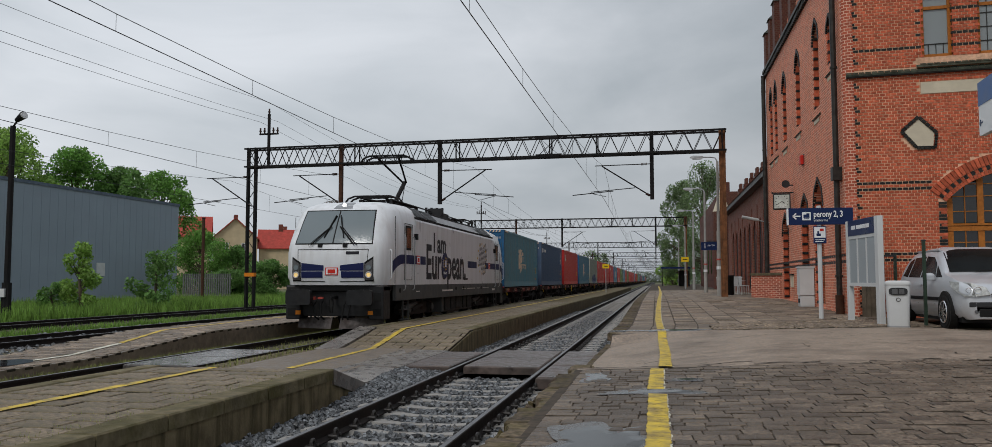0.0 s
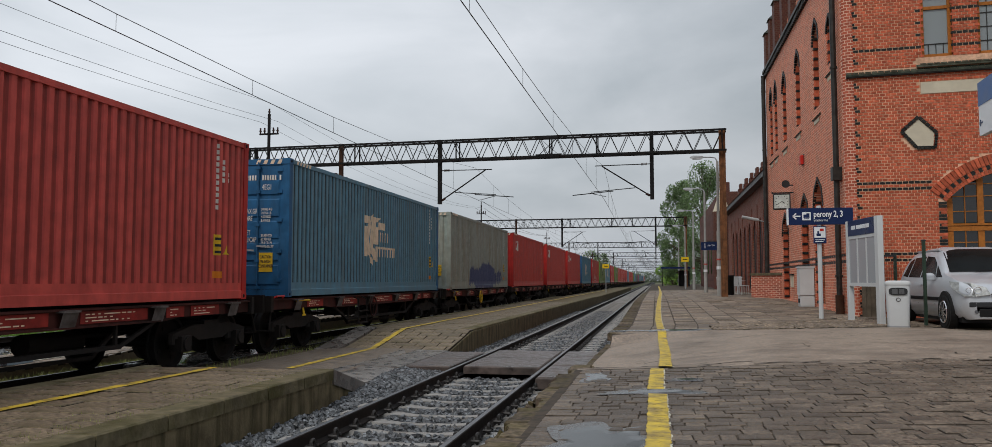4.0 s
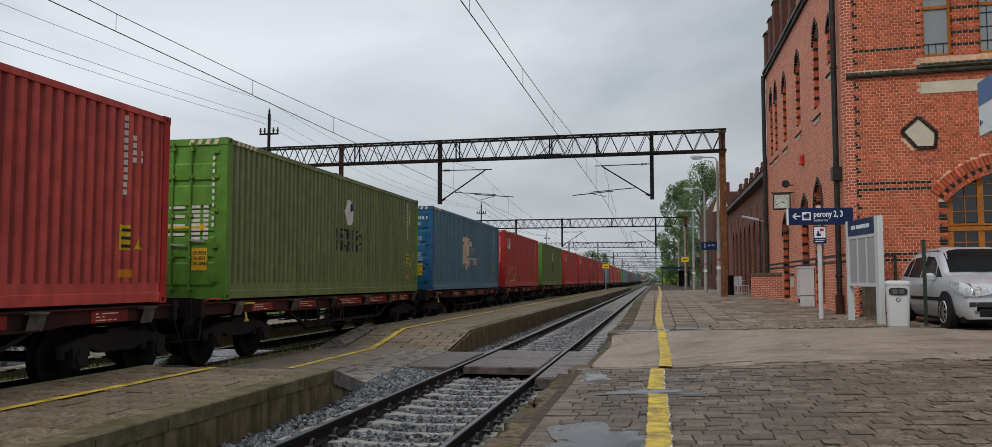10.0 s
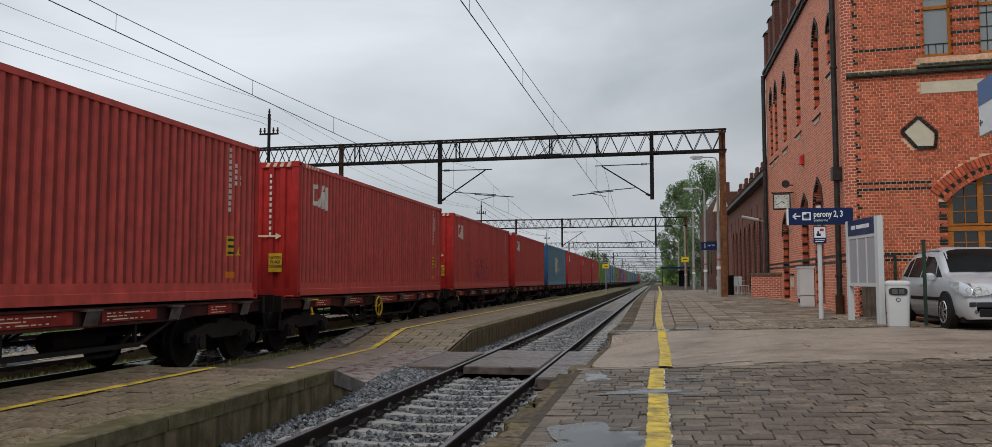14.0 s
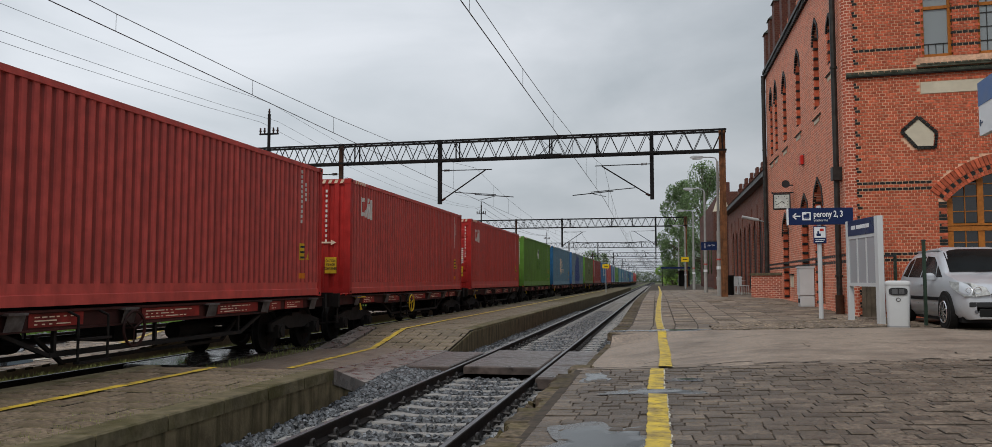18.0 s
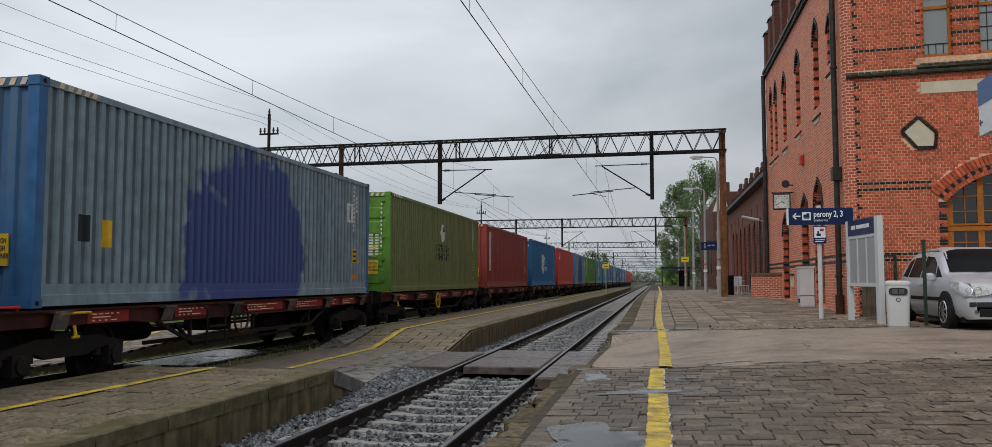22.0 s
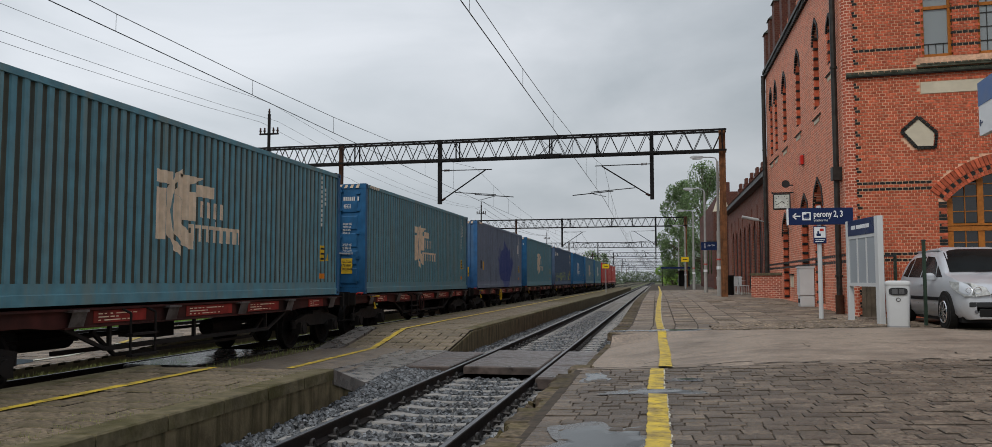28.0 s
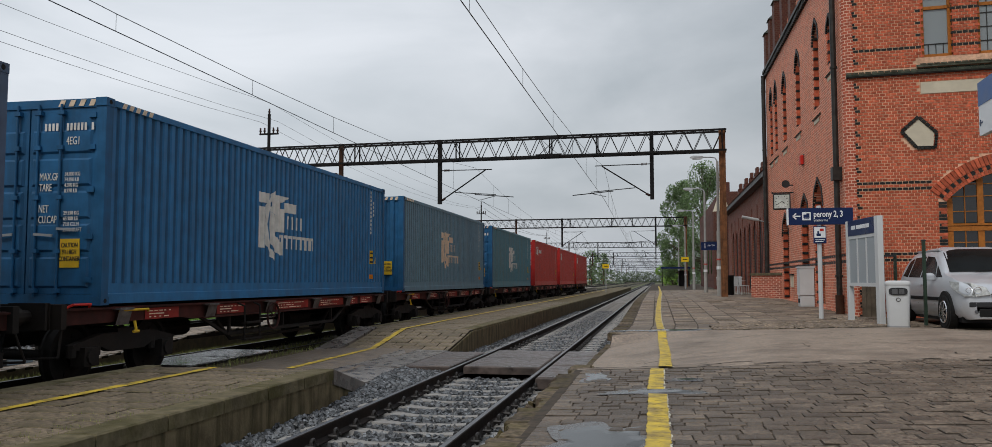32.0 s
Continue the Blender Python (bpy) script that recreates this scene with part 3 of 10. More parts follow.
M_P3 = surface("wet brown worn paving", (0.150, 0.118, 0.088), 0.55, var=0.5, scale=8.0, spec=0.3, dirt=(0.16, 0.13, 0.10), dirt_amount=0.45, dirt_scale=0.6, bump=0.4, bump_scale=30, rough_var=0.2)
p3_base = strip("platform_3", "low worn platform with wet grey surface", "platform",
                lambda y: [(-12.6, p3_height(y)), (-11.4, p3_height(y) + 0.01), (-10.45, p3_height(y))], [-10, 0, 8, 14.5, 15.5, 16.5, 17.5, 18.5, 22, 30, 50, 90, 150], M_P3, 0.5)


def p1_edge(y):
    return -1.04 if y < 14 else lerp(-1.04, -0.80, (y - 14) / 6)


def p1_row(y, dz=0.0):
    e = p1_edge(y)
    return [(x, platform_height(x, y) + dz) for x in (e, -0.4, 0.2, 0.9, 1.6, 3.0, 4.5, 7, 12, 20, 40)]


YS1 = [-30, -10, 0, 4, 8, 10.6, 11, 11.4, 11.8, 12.2, 12.6, 13, 14, 15.5, 16.5, 16.9, 17.1, 17.25, 17.4, 18.5, 20, 22, 24, 27, 30, 33, 35, 38, 45, 60, 80, 120, 180]
p1_base = strip("platform_1", "broad station platform of damp brown paving", "platform", lambda y: p1_row(y, -0.009), YS1, M_GROUT, 0.75)

# asphalt crossing the platform
AS0, AS1 = 10.9, 17.4
g = Geo()
rows = []
for k in range(26):
    y = 10.85 + (17.95 - 10.85) * k / 25
    row_ = []
    for x in (-1.06, -0.7, -0.3, 0.0, 0.3, 0.6, 1.0, 1.6, 2.2, 3.2, 4.4, 6, 9, 14):
        yy = y + 0.04 * math.sin(x * 2.1) + 0.05 * x * (1 if k < 3 else 0.6)
        row_.append((max(x, p1_edge(yy) + 0.02), yy, platform_height(x, yy) + (0.006 if 0 < k < 25 else -0.03)))
    rows.append(row_)
n = len(rows[0])
g.v = [p for r in rows for p in r]
g.f = [(j * n + i, j * n + i + 1, (j + 1) * n + i + 1, (j + 1) * n + i) for j in range(len(rows) - 1) for i in range(n - 1)]
tagged(part("asphalt_path", g, M_ASPHALT), "patched damp asphalt path across the platform", "path", kind="structure")
# ---------- the freight train ----------
PITCH, LEAD = 13.994, 33.5115


def run(t):
    """How far the train has come, along y, after t seconds."""
    return -16.7905 * t + 0.00236 * t * t


CL, CW, CH = 12.192, 2.438, 2.896
DECK = 1.145


def paint(name, base, dirt, amount, dscale=0.7, rough=0.5, patch=None):
    """Container paint with rust and dirt streaks; patch: a sprayed-over area (centre along, height, half length, half height, colour)."""
    m = surface(name, base, rough, var=0.2, scale=4.0, dirt=dirt, dirt_amount=amount, dirt_scale=dscale, streak=True, bump=0.10, bump_scale=9, spec=0.3)
    if patch:
        cy, cz, ry, rz, colour = patch
        n, l = m.node_tree.nodes, m.node_tree.links
        b = n["Principled BSDF"]
        co = n.new("ShaderNodeTexCoord")
        mp = n.new("ShaderNodeMapping")
        mp.inputs["Location"].default_value = (0, -cy / ry, -cz / rz)
        mp.inputs["Scale"].default_value = (0, 1 / ry, 1 / rz)
        l.new(co.outputs["Object"], mp.inputs["Vector"])
        ln = n.new("ShaderNodeVectorMath")
        ln.operation = "LENGTH"
        l.new(mp.outputs["Vector"], ln.inputs[0])
        nz = n.new("ShaderNodeTexNoise")
        nz.inputs["Scale"].default_value, nz.inputs["Detail"].default_value = 1.3, 3
        l.new(co.outputs["Object"], nz.inputs["Vector"])
        ad = n.new("ShaderNodeMath")
        ad.operation = "MULTIPLY_ADD"
        ad.inputs[1].default_value = 1.3
        l.new(nz.outputs["Fac"], ad.inputs[0])
        l.new(ln.outputs["Value"], ad.inputs[2])
        rg = n.new("ShaderNodeMapRange")
        rg.inputs["From Min"].default_value, rg.inputs["From Max"].default_value = 1.50, 1.62
        rg.inputs["To Min"].default_value, rg.inputs["To Max"].default_value = 0.85, 0.0
        l.new(ad.outputs["Value"], rg.inputs["Value"])
        mx = n.new("ShaderNodeMix")
        mx.data_type = "RGBA"
        l.new(rg.outputs["Result"], mx.inputs["Factor"])
        l.new(b.inputs["Base Color"].links[0].from_socket, mx.inputs["A"])
        mx.inputs["B"].default_value = (*colour, 1)
        l.new(mx.outputs["Result"], b.inputs["Base Color"])
    return m


C_RED = paint("red container paint", (0.56, 0.082, 0.066), (0.27, 0.038, 0.032), 0.45)
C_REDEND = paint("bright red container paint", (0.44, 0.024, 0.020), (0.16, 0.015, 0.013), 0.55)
C_BLUE = paint("blue container paint", (0.030, 0.165, 0.355), (0.030, 0.09, 0.165), 0.5)
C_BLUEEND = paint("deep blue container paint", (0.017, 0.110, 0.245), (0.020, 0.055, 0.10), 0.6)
C_GREENEND = paint("vivid green container paint", (0.115, 0.285, 0.036), (0.085, 0.13, 0.030), 0.65)
C_TEAL = paint("weathered teal container paint", (0.105, 0.255, 0.315), (0.185, 0.232, 0.215), 0.8)
C_TEALBLUE = paint("dull blue container paint", (0.105, 0.235, 0.320), (0.135, 0.185, 0.195), 0.7)
C_STAINBLUE = paint("stained strong blue container paint", (0.040, 0.140, 0.315), (0.11, 0.17, 0.23), 0.8, 0.45)
C_STEEL = paint("faded grey-blue container paint", (0.15, 0.27, 0.35), (0.13, 0.19, 0.22), 0.7)
C_NAVY = paint("navy container paint", (0.070, 0.110, 0.185), (0.09, 0.115, 0.15), 0.6)
C_OLIVE = paint("olive green container paint", (0.185, 0.225, 0.078), (0.10, 0.115, 0.045), 0.7)
C_GREEN = paint("bright green container paint", (0.150, 0.285, 0.050), (0.06, 0.12, 0.025), 0.6)
C_MAROON = paint("maroon container paint", (0.33, 0.058, 0.050), (0.14, 0.032, 0.028), 0.65)
C_PALE = paint("bleached grey-green container paint", (0.30, 0.335, 0.295), (0.26, 0.20, 0.13), 0.7, patch=(0.6, 0.45, 3.6, 0.6, (0.028, 0.045, 0.16)))
C_GREYBLUE = paint("chalky violet-grey container paint", (0.235, 0.315, 0.365), (0.12, 0.165, 0.20), 0.75, patch=(-0.4, 0.75, 2.5, 2.0, (0.026, 0.052, 0.24)))
# darker colours for the hollows: recess shade painted in, plus dust on some
HOLLOW_TONES = {
    C_TEAL: paint("brown dust and shade in teal hollows", (0.080, 0.080, 0.060), (0.045, 0.062, 0.062), 0.7),
    C_TEALBLUE: paint("brown dust and shade in blue hollows", (0.050, 0.064, 0.068), (0.026, 0.046, 0.060), 0.7),
    C_STEEL: paint("grey dust and shade in grey-blue hollows", (0.080, 0.092, 0.092), (0.045, 0.065, 0.08), 0.7),
    C_PALE: paint("rusty dust and shade in pale hollows", (0.24, 0.215, 0.16), (0.17, 0.16, 0.12), 0.6, patch=(0.6, 0.45, 3.6, 0.6, (0.022, 0.034, 0.12))),
    C_RED: paint("red darkened for hollow shade", (0.33, 0.050, 0.040), (0.16, 0.030, 0.024), 0.6),
    C_BLUE: paint("blue darkened for hollow shade", (0.028, 0.105, 0.215), (0.03, 0.06, 0.10), 0.6),
    C_NAVY: paint("navy darkened for hollow shade", (0.040, 0.062, 0.115), (0.045, 0.055, 0.08), 0.6),
    C_GREEN: paint("green darkened for hollow shade", (0.105, 0.18, 0.040), (0.05, 0.085, 0.022), 0.6),
    C_MAROON: paint("maroon darkened for hollow shade", (0.20, 0.042, 0.036), (0.10, 0.026, 0.022), 0.6),
    C_GREYBLUE: paint("violet-grey darkened for hollow shade", (0.135, 0.175, 0.20), (0.07, 0.095, 0.115), 0.7, patch=(-0.4, 0.75, 2.5, 2.0, (0.022, 0.040, 0.17))),
    C_OLIVE: paint("brown dust and shade in olive hollows", (0.135, 0.135, 0.06), (0.07, 0.08, 0.035), 0.6),
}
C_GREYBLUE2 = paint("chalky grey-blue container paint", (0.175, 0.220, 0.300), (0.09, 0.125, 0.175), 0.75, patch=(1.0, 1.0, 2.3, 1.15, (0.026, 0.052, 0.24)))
HOLLOW_TONES[C_GREYBLUE2] = paint("grey dust and shade in grey-blue hollows", (0.125, 0.165, 0.195), (0.065, 0.09, 0.115), 0.7, patch=(1.0, 1.0, 2.3, 1.15, (0.022, 0.040, 0.17)))
K_WHITE = surface("chalky white marking", (0.70, 0.67, 0.62), 0.6, var=0.15, scale=6)
K_TAN = surface("faded tan marking", (0.74, 0.58, 0.43), 0.6, var=0.15, scale=6)
K_YELLOW = surface("yellow marking", (0.70, 0.44, 0.03), 0.6, var=0.15, scale=6)
K_BLUE = surface("dark blue overspray", (0.020, 0.028, 0.14), 0.6, var=0.25, scale=3)
K_SPRAY = surface("pale spray paint", (0.62, 0.56, 0.50), 0.6, var=0.15)
K_STRAW = surface("straw-yellow spray paint", (0.62, 0.54, 0.25), 0.6, var=0.2)
K_LIME = surface("lime spray paint", (0.45, 0.50, 0.13), 0.6, var=0.15)
K_BLACK = surface("dull black marking", (0.03, 0.035, 0.04), 0.6, var=0.15)
K_FAINT = surface("faded dark green marking", (0.10, 0.19, 0.045), 0.6, var=0.2)
K_ORANGE = surface("orange label", (0.70, 0.22, 0.02), 0.6, var=0.1)


def corrugation(length, z0, z1, pitch=0.21, depth=0.046):
    """A corrugated sheet along y, its outer face at x = 0."""
    g = Geo()
    ys = []
    n = int(length / pitch)
    p = length / n
    for i in range(n):
        a = i * p
        ys += [(a, 0), (a + 0.42 * p, 0), (a + 0.52 * p, -depth), (a + 0.84 * p, -depth), (a + 0.93 * p, -depth * 0.5)]
    ys.append((length, 0))
    for y, x in ys:
        g.v += [(x, y, z0), (x, y, z1)]
    for i in range(len(ys) - 1):
        g.f.append((2 * i, 2 * i + 2, 2 * i + 3, 2 * i + 1))
    return g


def hazard(parent, x0, x1, y, z, n, mat_a, mat_b):
    """Slanted yellow and black bars along the header of an end."""
    g = Geo()
    w = (x1 - x0) / n
    for i in range(0, n, 2):
        a = x0 + i * w
        g.add([(a, y, z), (a + w, y, z), (a + w + 0.04, y, z + 0.09), (a + 0.04, y, z + 0.09)], [(0, 1, 2, 3)])
        g.add([(a, y - 0.003, z), (a + w, y - 0.003, z), (a + w + 0.04, y - 0.003, z + 0.09), (a + 0.04, y - 0.003, z + 0.09)], [(0, 1, 2, 3)])
    part("hazard_stripes", g, mat_a, parent, "yellow slanted warning bars")


def bars(rows, h, y=0.0, depth=0.004):
    """Unreadable writing: rows of (x0, x1, z)."""
    g = Geo()
    for x0, x1, z in rows:
        g.box(x0, x1, y - depth, y, z, z + h)
    return g


def container_shell(side_mat, end_mat, doors, hollow_tone=None):
    """The second material colours the hollows of the sides: recess shade painted in, with dust on some. A 40-foot
    high-cube box; its leading end, which faces -y, has doors or a plain corrugated wall.
    """
    root = thing("shipping_container", "", "container")
    hl, hw = CL / 2, CW / 2
    P = 0.16
    for s in (-1, 1):
        sheet = corrugation(CL - 2 * P, 0.30, CH - 0.10)
        m = Matrix.Translation((s * (hw - 0.015), -hl + P, 0)) @ (Matrix.Identity(4) if s > 0 else Matrix.Diagonal((-1, 1, 1, 1)))
        wall_ = part("side_wall", sheet.move(m), side_mat, root)
        # hollows and lower slopes take the tone with the recess shade in it
        if hollow_tone:
            wall_.data.materials.append(hollow_tone)
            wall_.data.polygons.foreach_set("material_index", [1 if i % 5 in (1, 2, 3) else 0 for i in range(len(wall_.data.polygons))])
        part("bottom_rail", Geo().sweep_y([(s * hw, 0.02), (s * hw, 0.155), (s * (hw - 0.02), 0.165), (s * (hw - 0.02), 0.30), (s * (hw - 0.09), 0.30), (s * (hw - 0.09), 0.02)][::s], -hl + P, hl - P), side_mat, root)
        part("top_rail", Geo().sweep_y([(s * hw, CH - 0.10), (s * hw, CH - 0.012), (s * (hw - 0.08), CH - 0.012), (s * (hw - 0.08), CH - 0.10)][::s], -hl + P, hl - P), side_mat, root)
        for e in (-1, 1):
            x0, x1 = sorted((s * hw, s * (hw - 0.16)))
            y0, y1 = sorted((e * hl, e * (hl - P)))
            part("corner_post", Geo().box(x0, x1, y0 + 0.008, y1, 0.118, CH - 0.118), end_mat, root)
            for z0, z1 in ((0, 0.118), (CH - 0.118, CH)):
                c = Geo().box(min(s * (hw + 0.006), s * (hw - 0.165)), max(s * (hw + 0.006), s * (hw - 0.165)), min(e * (hl + 0.006), e * (hl - 0.178)), max(e * (hl + 0.006), e * (hl - 0.178)), z0, z1)
                cc = part("corner_casting", c, end_mat, root)
                if s > 0:
                    part("lashing_hole", disc(Geo(), (s * (hw + 0.007), e * (hl - 0.09), z0 + 0.06), 0.033, (1, 0, 0), 0.004, 12), M_BLACK, cc)
    roof = Geo()
    n = 22
    for i in range(n):
        a = -hl + P + i * (CL - 2 * P) / n
        b = (CL - 2 * P) / n
        roof.add([(-hw + 0.06, a, CH - 0.03), (hw - 0.06, a, CH - 0.03), (hw - 0.06, a + b * 0.5, CH - 0.012), (-hw + 0.06, a + b * 0.5, CH - 0.012)], [(0, 1, 2, 3)])
        roof.add([(-hw + 0.06, a + b * 0.5, CH - 0.012), (hw - 0.06, a + b * 0.5, CH - 0.012), (hw - 0.06, a + b, CH - 0.03), (-hw + 0.06, a + b, CH - 0.03)], [(0, 1, 2, 3)])
    part("roof", roof, side_mat, root)
    part("floor_pan", Geo().box(-hw + 0.05, hw - 0.05, -hl + P, hl - P, 0.06, 0.16), M_GRIME, root)
    for e in (-1, 1):
        y0, y1 = sorted((e * hl, e * (hl - 0.12)))
        part("header", Geo().box(-hw + 0.16, hw - 0.16, y0 + 0.01, y1, CH - 0.13, CH - 0.01), end_mat, root)
        part("sill", Geo().box(-hw + 0.16, hw - 0.16, y0 + 0.01, y1, 0.015, 0.15), end_mat, root)
    back = corrugation(CW - 0.32, 0.15, CH - 0.13, 0.25, 0.04).move(Matrix.Translation((hw - 0.16, hl - 0.02, 0)) @ Matrix.Rotation(radians(90), 4, "Z"))
    part("end_wall", back, end_mat, root)
    yf = -hl
    hazard(root, hw - 0.76, hw - 0.2, yf + 0.005, CH - 0.115, 7, K_TAN, K_BLACK)
    if doors:
        for s in (-1, 1):
            x0, x1 = sorted((s * 0.012, s * (hw - 0.165)))
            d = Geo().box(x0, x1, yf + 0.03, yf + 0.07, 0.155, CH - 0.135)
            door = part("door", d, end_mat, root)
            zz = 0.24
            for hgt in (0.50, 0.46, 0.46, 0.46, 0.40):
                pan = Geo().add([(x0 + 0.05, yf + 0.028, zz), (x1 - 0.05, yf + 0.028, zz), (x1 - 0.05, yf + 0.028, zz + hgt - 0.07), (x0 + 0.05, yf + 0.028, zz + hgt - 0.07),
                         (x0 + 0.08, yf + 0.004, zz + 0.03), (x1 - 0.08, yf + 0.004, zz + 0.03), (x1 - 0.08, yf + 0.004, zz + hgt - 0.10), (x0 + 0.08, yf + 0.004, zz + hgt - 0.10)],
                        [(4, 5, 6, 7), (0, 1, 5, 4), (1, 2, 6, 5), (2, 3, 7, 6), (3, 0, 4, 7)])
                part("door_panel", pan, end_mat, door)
                zz += hgt
            for f in (0.16, 0.50):
                x = s * (f * (hw - 0.16))
                rod = Geo().tube((x, yf - 0.015, 0.12), (x, yf - 0.015, CH - 0.08), 0.019, 8)
                for z in (0.2, 0.75, 1.5, 2.2, CH - 0.2):
                    rod.box(x - 0.05, x + 0.05, yf - 0.04, yf + 0.03, z - 0.03, z + 0.03)
                part("lock_rod", rod, end_mat, door, "round lock rod with its brackets")
                part("lock_handle", Geo().bar((x, yf - 0.04, 0.95 + 0.22 * f), (x + s * 0.30, yf - 0.045, 0.93 + 0.22 * f), 0.02, 0.035), M_GALV, door)
            for z in (0.35, 0.95, 1.6, 2.2, 2.65):
                x = s * (hw - 0.15)
                part("hinge", Geo().box(min(x, x - s * 0.12), max(x, x - s * 0.12), yf - 0.012, yf + 0.03, z - 0.035, z + 0.035), end_mat, door)
    else:
        front = corrugation(CW - 0.32, 0.15, CH - 0.13, 0.25, 0.04).move(Matrix.Translation((-hw + 0.16, yf + 0.02, 0)) @ Matrix.Rotation(radians(-90), 4, "Z"))
        part("end_wall", front, end_mat, root)
    return root


FACE = CW / 2 + 0.004


def side_plate(name, geo, mat, root, label=""):
    """Markings drawn in (along the side, up) turn to the face towards the platform; drawn in x, z facing -y, they wrap on to +x."""
    return part(name, geo, mat, root, label, at=Matrix.Translation((FACE, 0, 0)) @ Matrix.Rotation(radians(90), 4, "Z"))


def clip_u(pts, lim, sign):
    """The piece of a convex (u, z) polygon on one side of u = lim."""
    out = []
    for (a, b), (c, d) in zip(pts, pts[1:] + pts[:1]):
        p, q = sign * (a - lim), sign * (c - lim)
        if p >= 0:
            out.append((a, b))
        if (p > 0 > q) or (p < 0 < q):
            f = p / (p - q)
            out.append((lim, b + (d - b) * f))
    return out


SHEET0 = -CL / 2 + 0.16
SHEETP = (CL - 0.32) / int((CL - 0.32) / 0.21)
SHEETD = 0.046


def hollow(u):
    """How deep the side's sheet lies at a place along it."""
    f = ((u - SHEET0) / SHEETP) % 1.0
    return 0.0 if f < 0.42 else SHEETD * (f - 0.42) / 0.10 if f < 0.52 else SHEETD if f < 0.84 else SHEETD * (1 - 0.5 * (f - 0.84) / 0.09) if f < 0.93 else SHEETD * 0.5 * (1 - f) / 0.07


def plates(polys, depth=0.008):
    """Painted shapes of (u, z) points: they follow the corrugation, and lie flat on the rails above and below it."""
    g = Geo()
    for layer, pts in enumerate(polys):
        pts = [tuple(q) for q in pts]
        n = len(pts)
        proud = depth * 0.35 + 0.0007 * (layer % 9)
        if max(z for u, z in pts) < 0.31 or min(z for u, z in pts) > CH - 0.11:
            g.add([(u, -depth, z) for u, z in pts] + [(u, 0.02, z) for u, z in pts], [tuple(range(n))] + [((i + 1) % n, i, i + n, (i + 1) % n + n) for i in range(n)])
            continue
        u0, u1 = min(u for u, z in pts), max(u for u, z in pts)
        k = math.floor((u0 - SHEET0) / SHEETP)
        cuts = []
        while SHEET0 + k * SHEETP < u1:
            cuts += [SHEET0 + (k + f) * SHEETP for f in (0.0, 0.42, 0.52, 0.84, 0.93)]
            k += 1
        cuts.append(SHEET0 + k * SHEETP)
        for a, b in zip(cuts, cuts[1:]):
            if b <= u0 or a >= u1:
                continue
            q = clip_u(pts, a, 1)
            q = clip_u(q, b, -1) if len(q) > 2 else q
            if len(q) > 2:
                e = 1e-5
                g.add([(u, 0.019 - proud + hollow(min(max(u, a + e), b - e)), z) for u, z in q], [tuple(range(len(q)))])
    return g


def rect(u0, u1, z0, z1, slant=0.0):
    return [(u0, z0), (u1, z0), (u1 + slant, z1), (u0 + slant, z1)]


def arc(cu, cz, r0, r1, a0, a1, n=14):
    out = [(cu + r1 * math.cos(radians(a0 + (a1 - a0) * i / n)), cz + r1 * math.sin(radians(a0 + (a1 - a0) * i / n))) for i in range(n + 1)]
    out += [(cu + r0 * math.cos(radians(a1 + (a0 - a1) * i / n)), cz + r0 * math.sin(radians(a1 + (a0 - a1) * i / n))) for i in range(n + 1)]
    return out


def arcs(cu, cz, r0, r1, a0, a1, n=10):
    """The arc cut into quads, so that each piece is convex."""
    out = []
    for i in range(n):
        p, q = radians(a0 + (a1 - a0) * i / n), radians(a0 + (a1 - a0) * (i + 1) / n)
        out.append([(cu + r0 * math.cos(p), cz + r0 * math.sin(p)), (cu + r1 * math.cos(p), cz + r1 * math.sin(p)), (cu + r1 * math.cos(q), cz + r1 * math.sin(q)), (cu + r0 * math.cos(q), cz + r0 * math.sin(q))])
    return out


# the sides' emblems: plain shapes only; u runs from the leading end towards the tail
def mark_red(root, small=False):
    u, z = -5.28, 2.02
    polys = [rect(u, u + 0.13, z, z + 0.48, 0.01), rect(u + 0.13, u + 0.34, z + 0.38, z + 0.48), rect(u + 0.13, u + 0.30, z, z + 0.1),
             [(u + 0.30, z - 0.02), (u + 0.42, z - 0.02), (u + 0.66, z + 0.50), (u + 0.54, z + 0.50)], rect(u + 0.57, u + 0.67, z - 0.04, z + 0.36), rect(u + 0.76, u + 0.86, z - 0.06, z + 0.48)]
    if small:
        polys += [rect(u + 1.05 + i * 0.2, u + 1.05 + i * 0.2 + 0.13, z + 0.10, z + 0.30 + 0.07 * (i in (0, 6))) for i in range(7)]
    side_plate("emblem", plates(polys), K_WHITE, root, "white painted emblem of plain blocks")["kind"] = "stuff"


def mark_blue(root, mat):
    polys = [rect(-1.46, -1.02, 1.86, 2.06), [(-0.86, 1.80), (-0.28, 1.98), (-0.10, 2.06), (-0.86, 2.06)], rect(-0.34, 0.24, 1.74, 1.94), rect(-1.46, -1.20, 0.98, 1.78), rect(-0.68, -0.28, 1.32, 1.80)]
    polys += arcs(-0.42, 1.44, 0.32, 0.59, 100, 274, 14) + arcs(-0.42, 1.44, 0.65, 0.78, 112, 246, 12)
    for i in range(4):
        a = -0.20 + i * 0.215
        polys += [rect(a, a + 0.055, 1.40, 1.66), rect(a + 0.11, a + 0.165, 1.40, 1.64), rect(a, a + 0.165, 1.61, 1.67)]
    for i in range(8):
        a = -0.55 + i * 0.222
        polys += [rect(a, a + 0.055, 0.99, 1.27 + 0.09 * (i in (2, 4))), rect(a + 0.11, a + 0.165, 0.99, 1.25), rect(a, a + 0.165, 1.21, 1.27)]
    side_plate("emblem", plates(polys), mat, root, "pale emblem of a curl and plain blocks")["kind"] = "stuff"


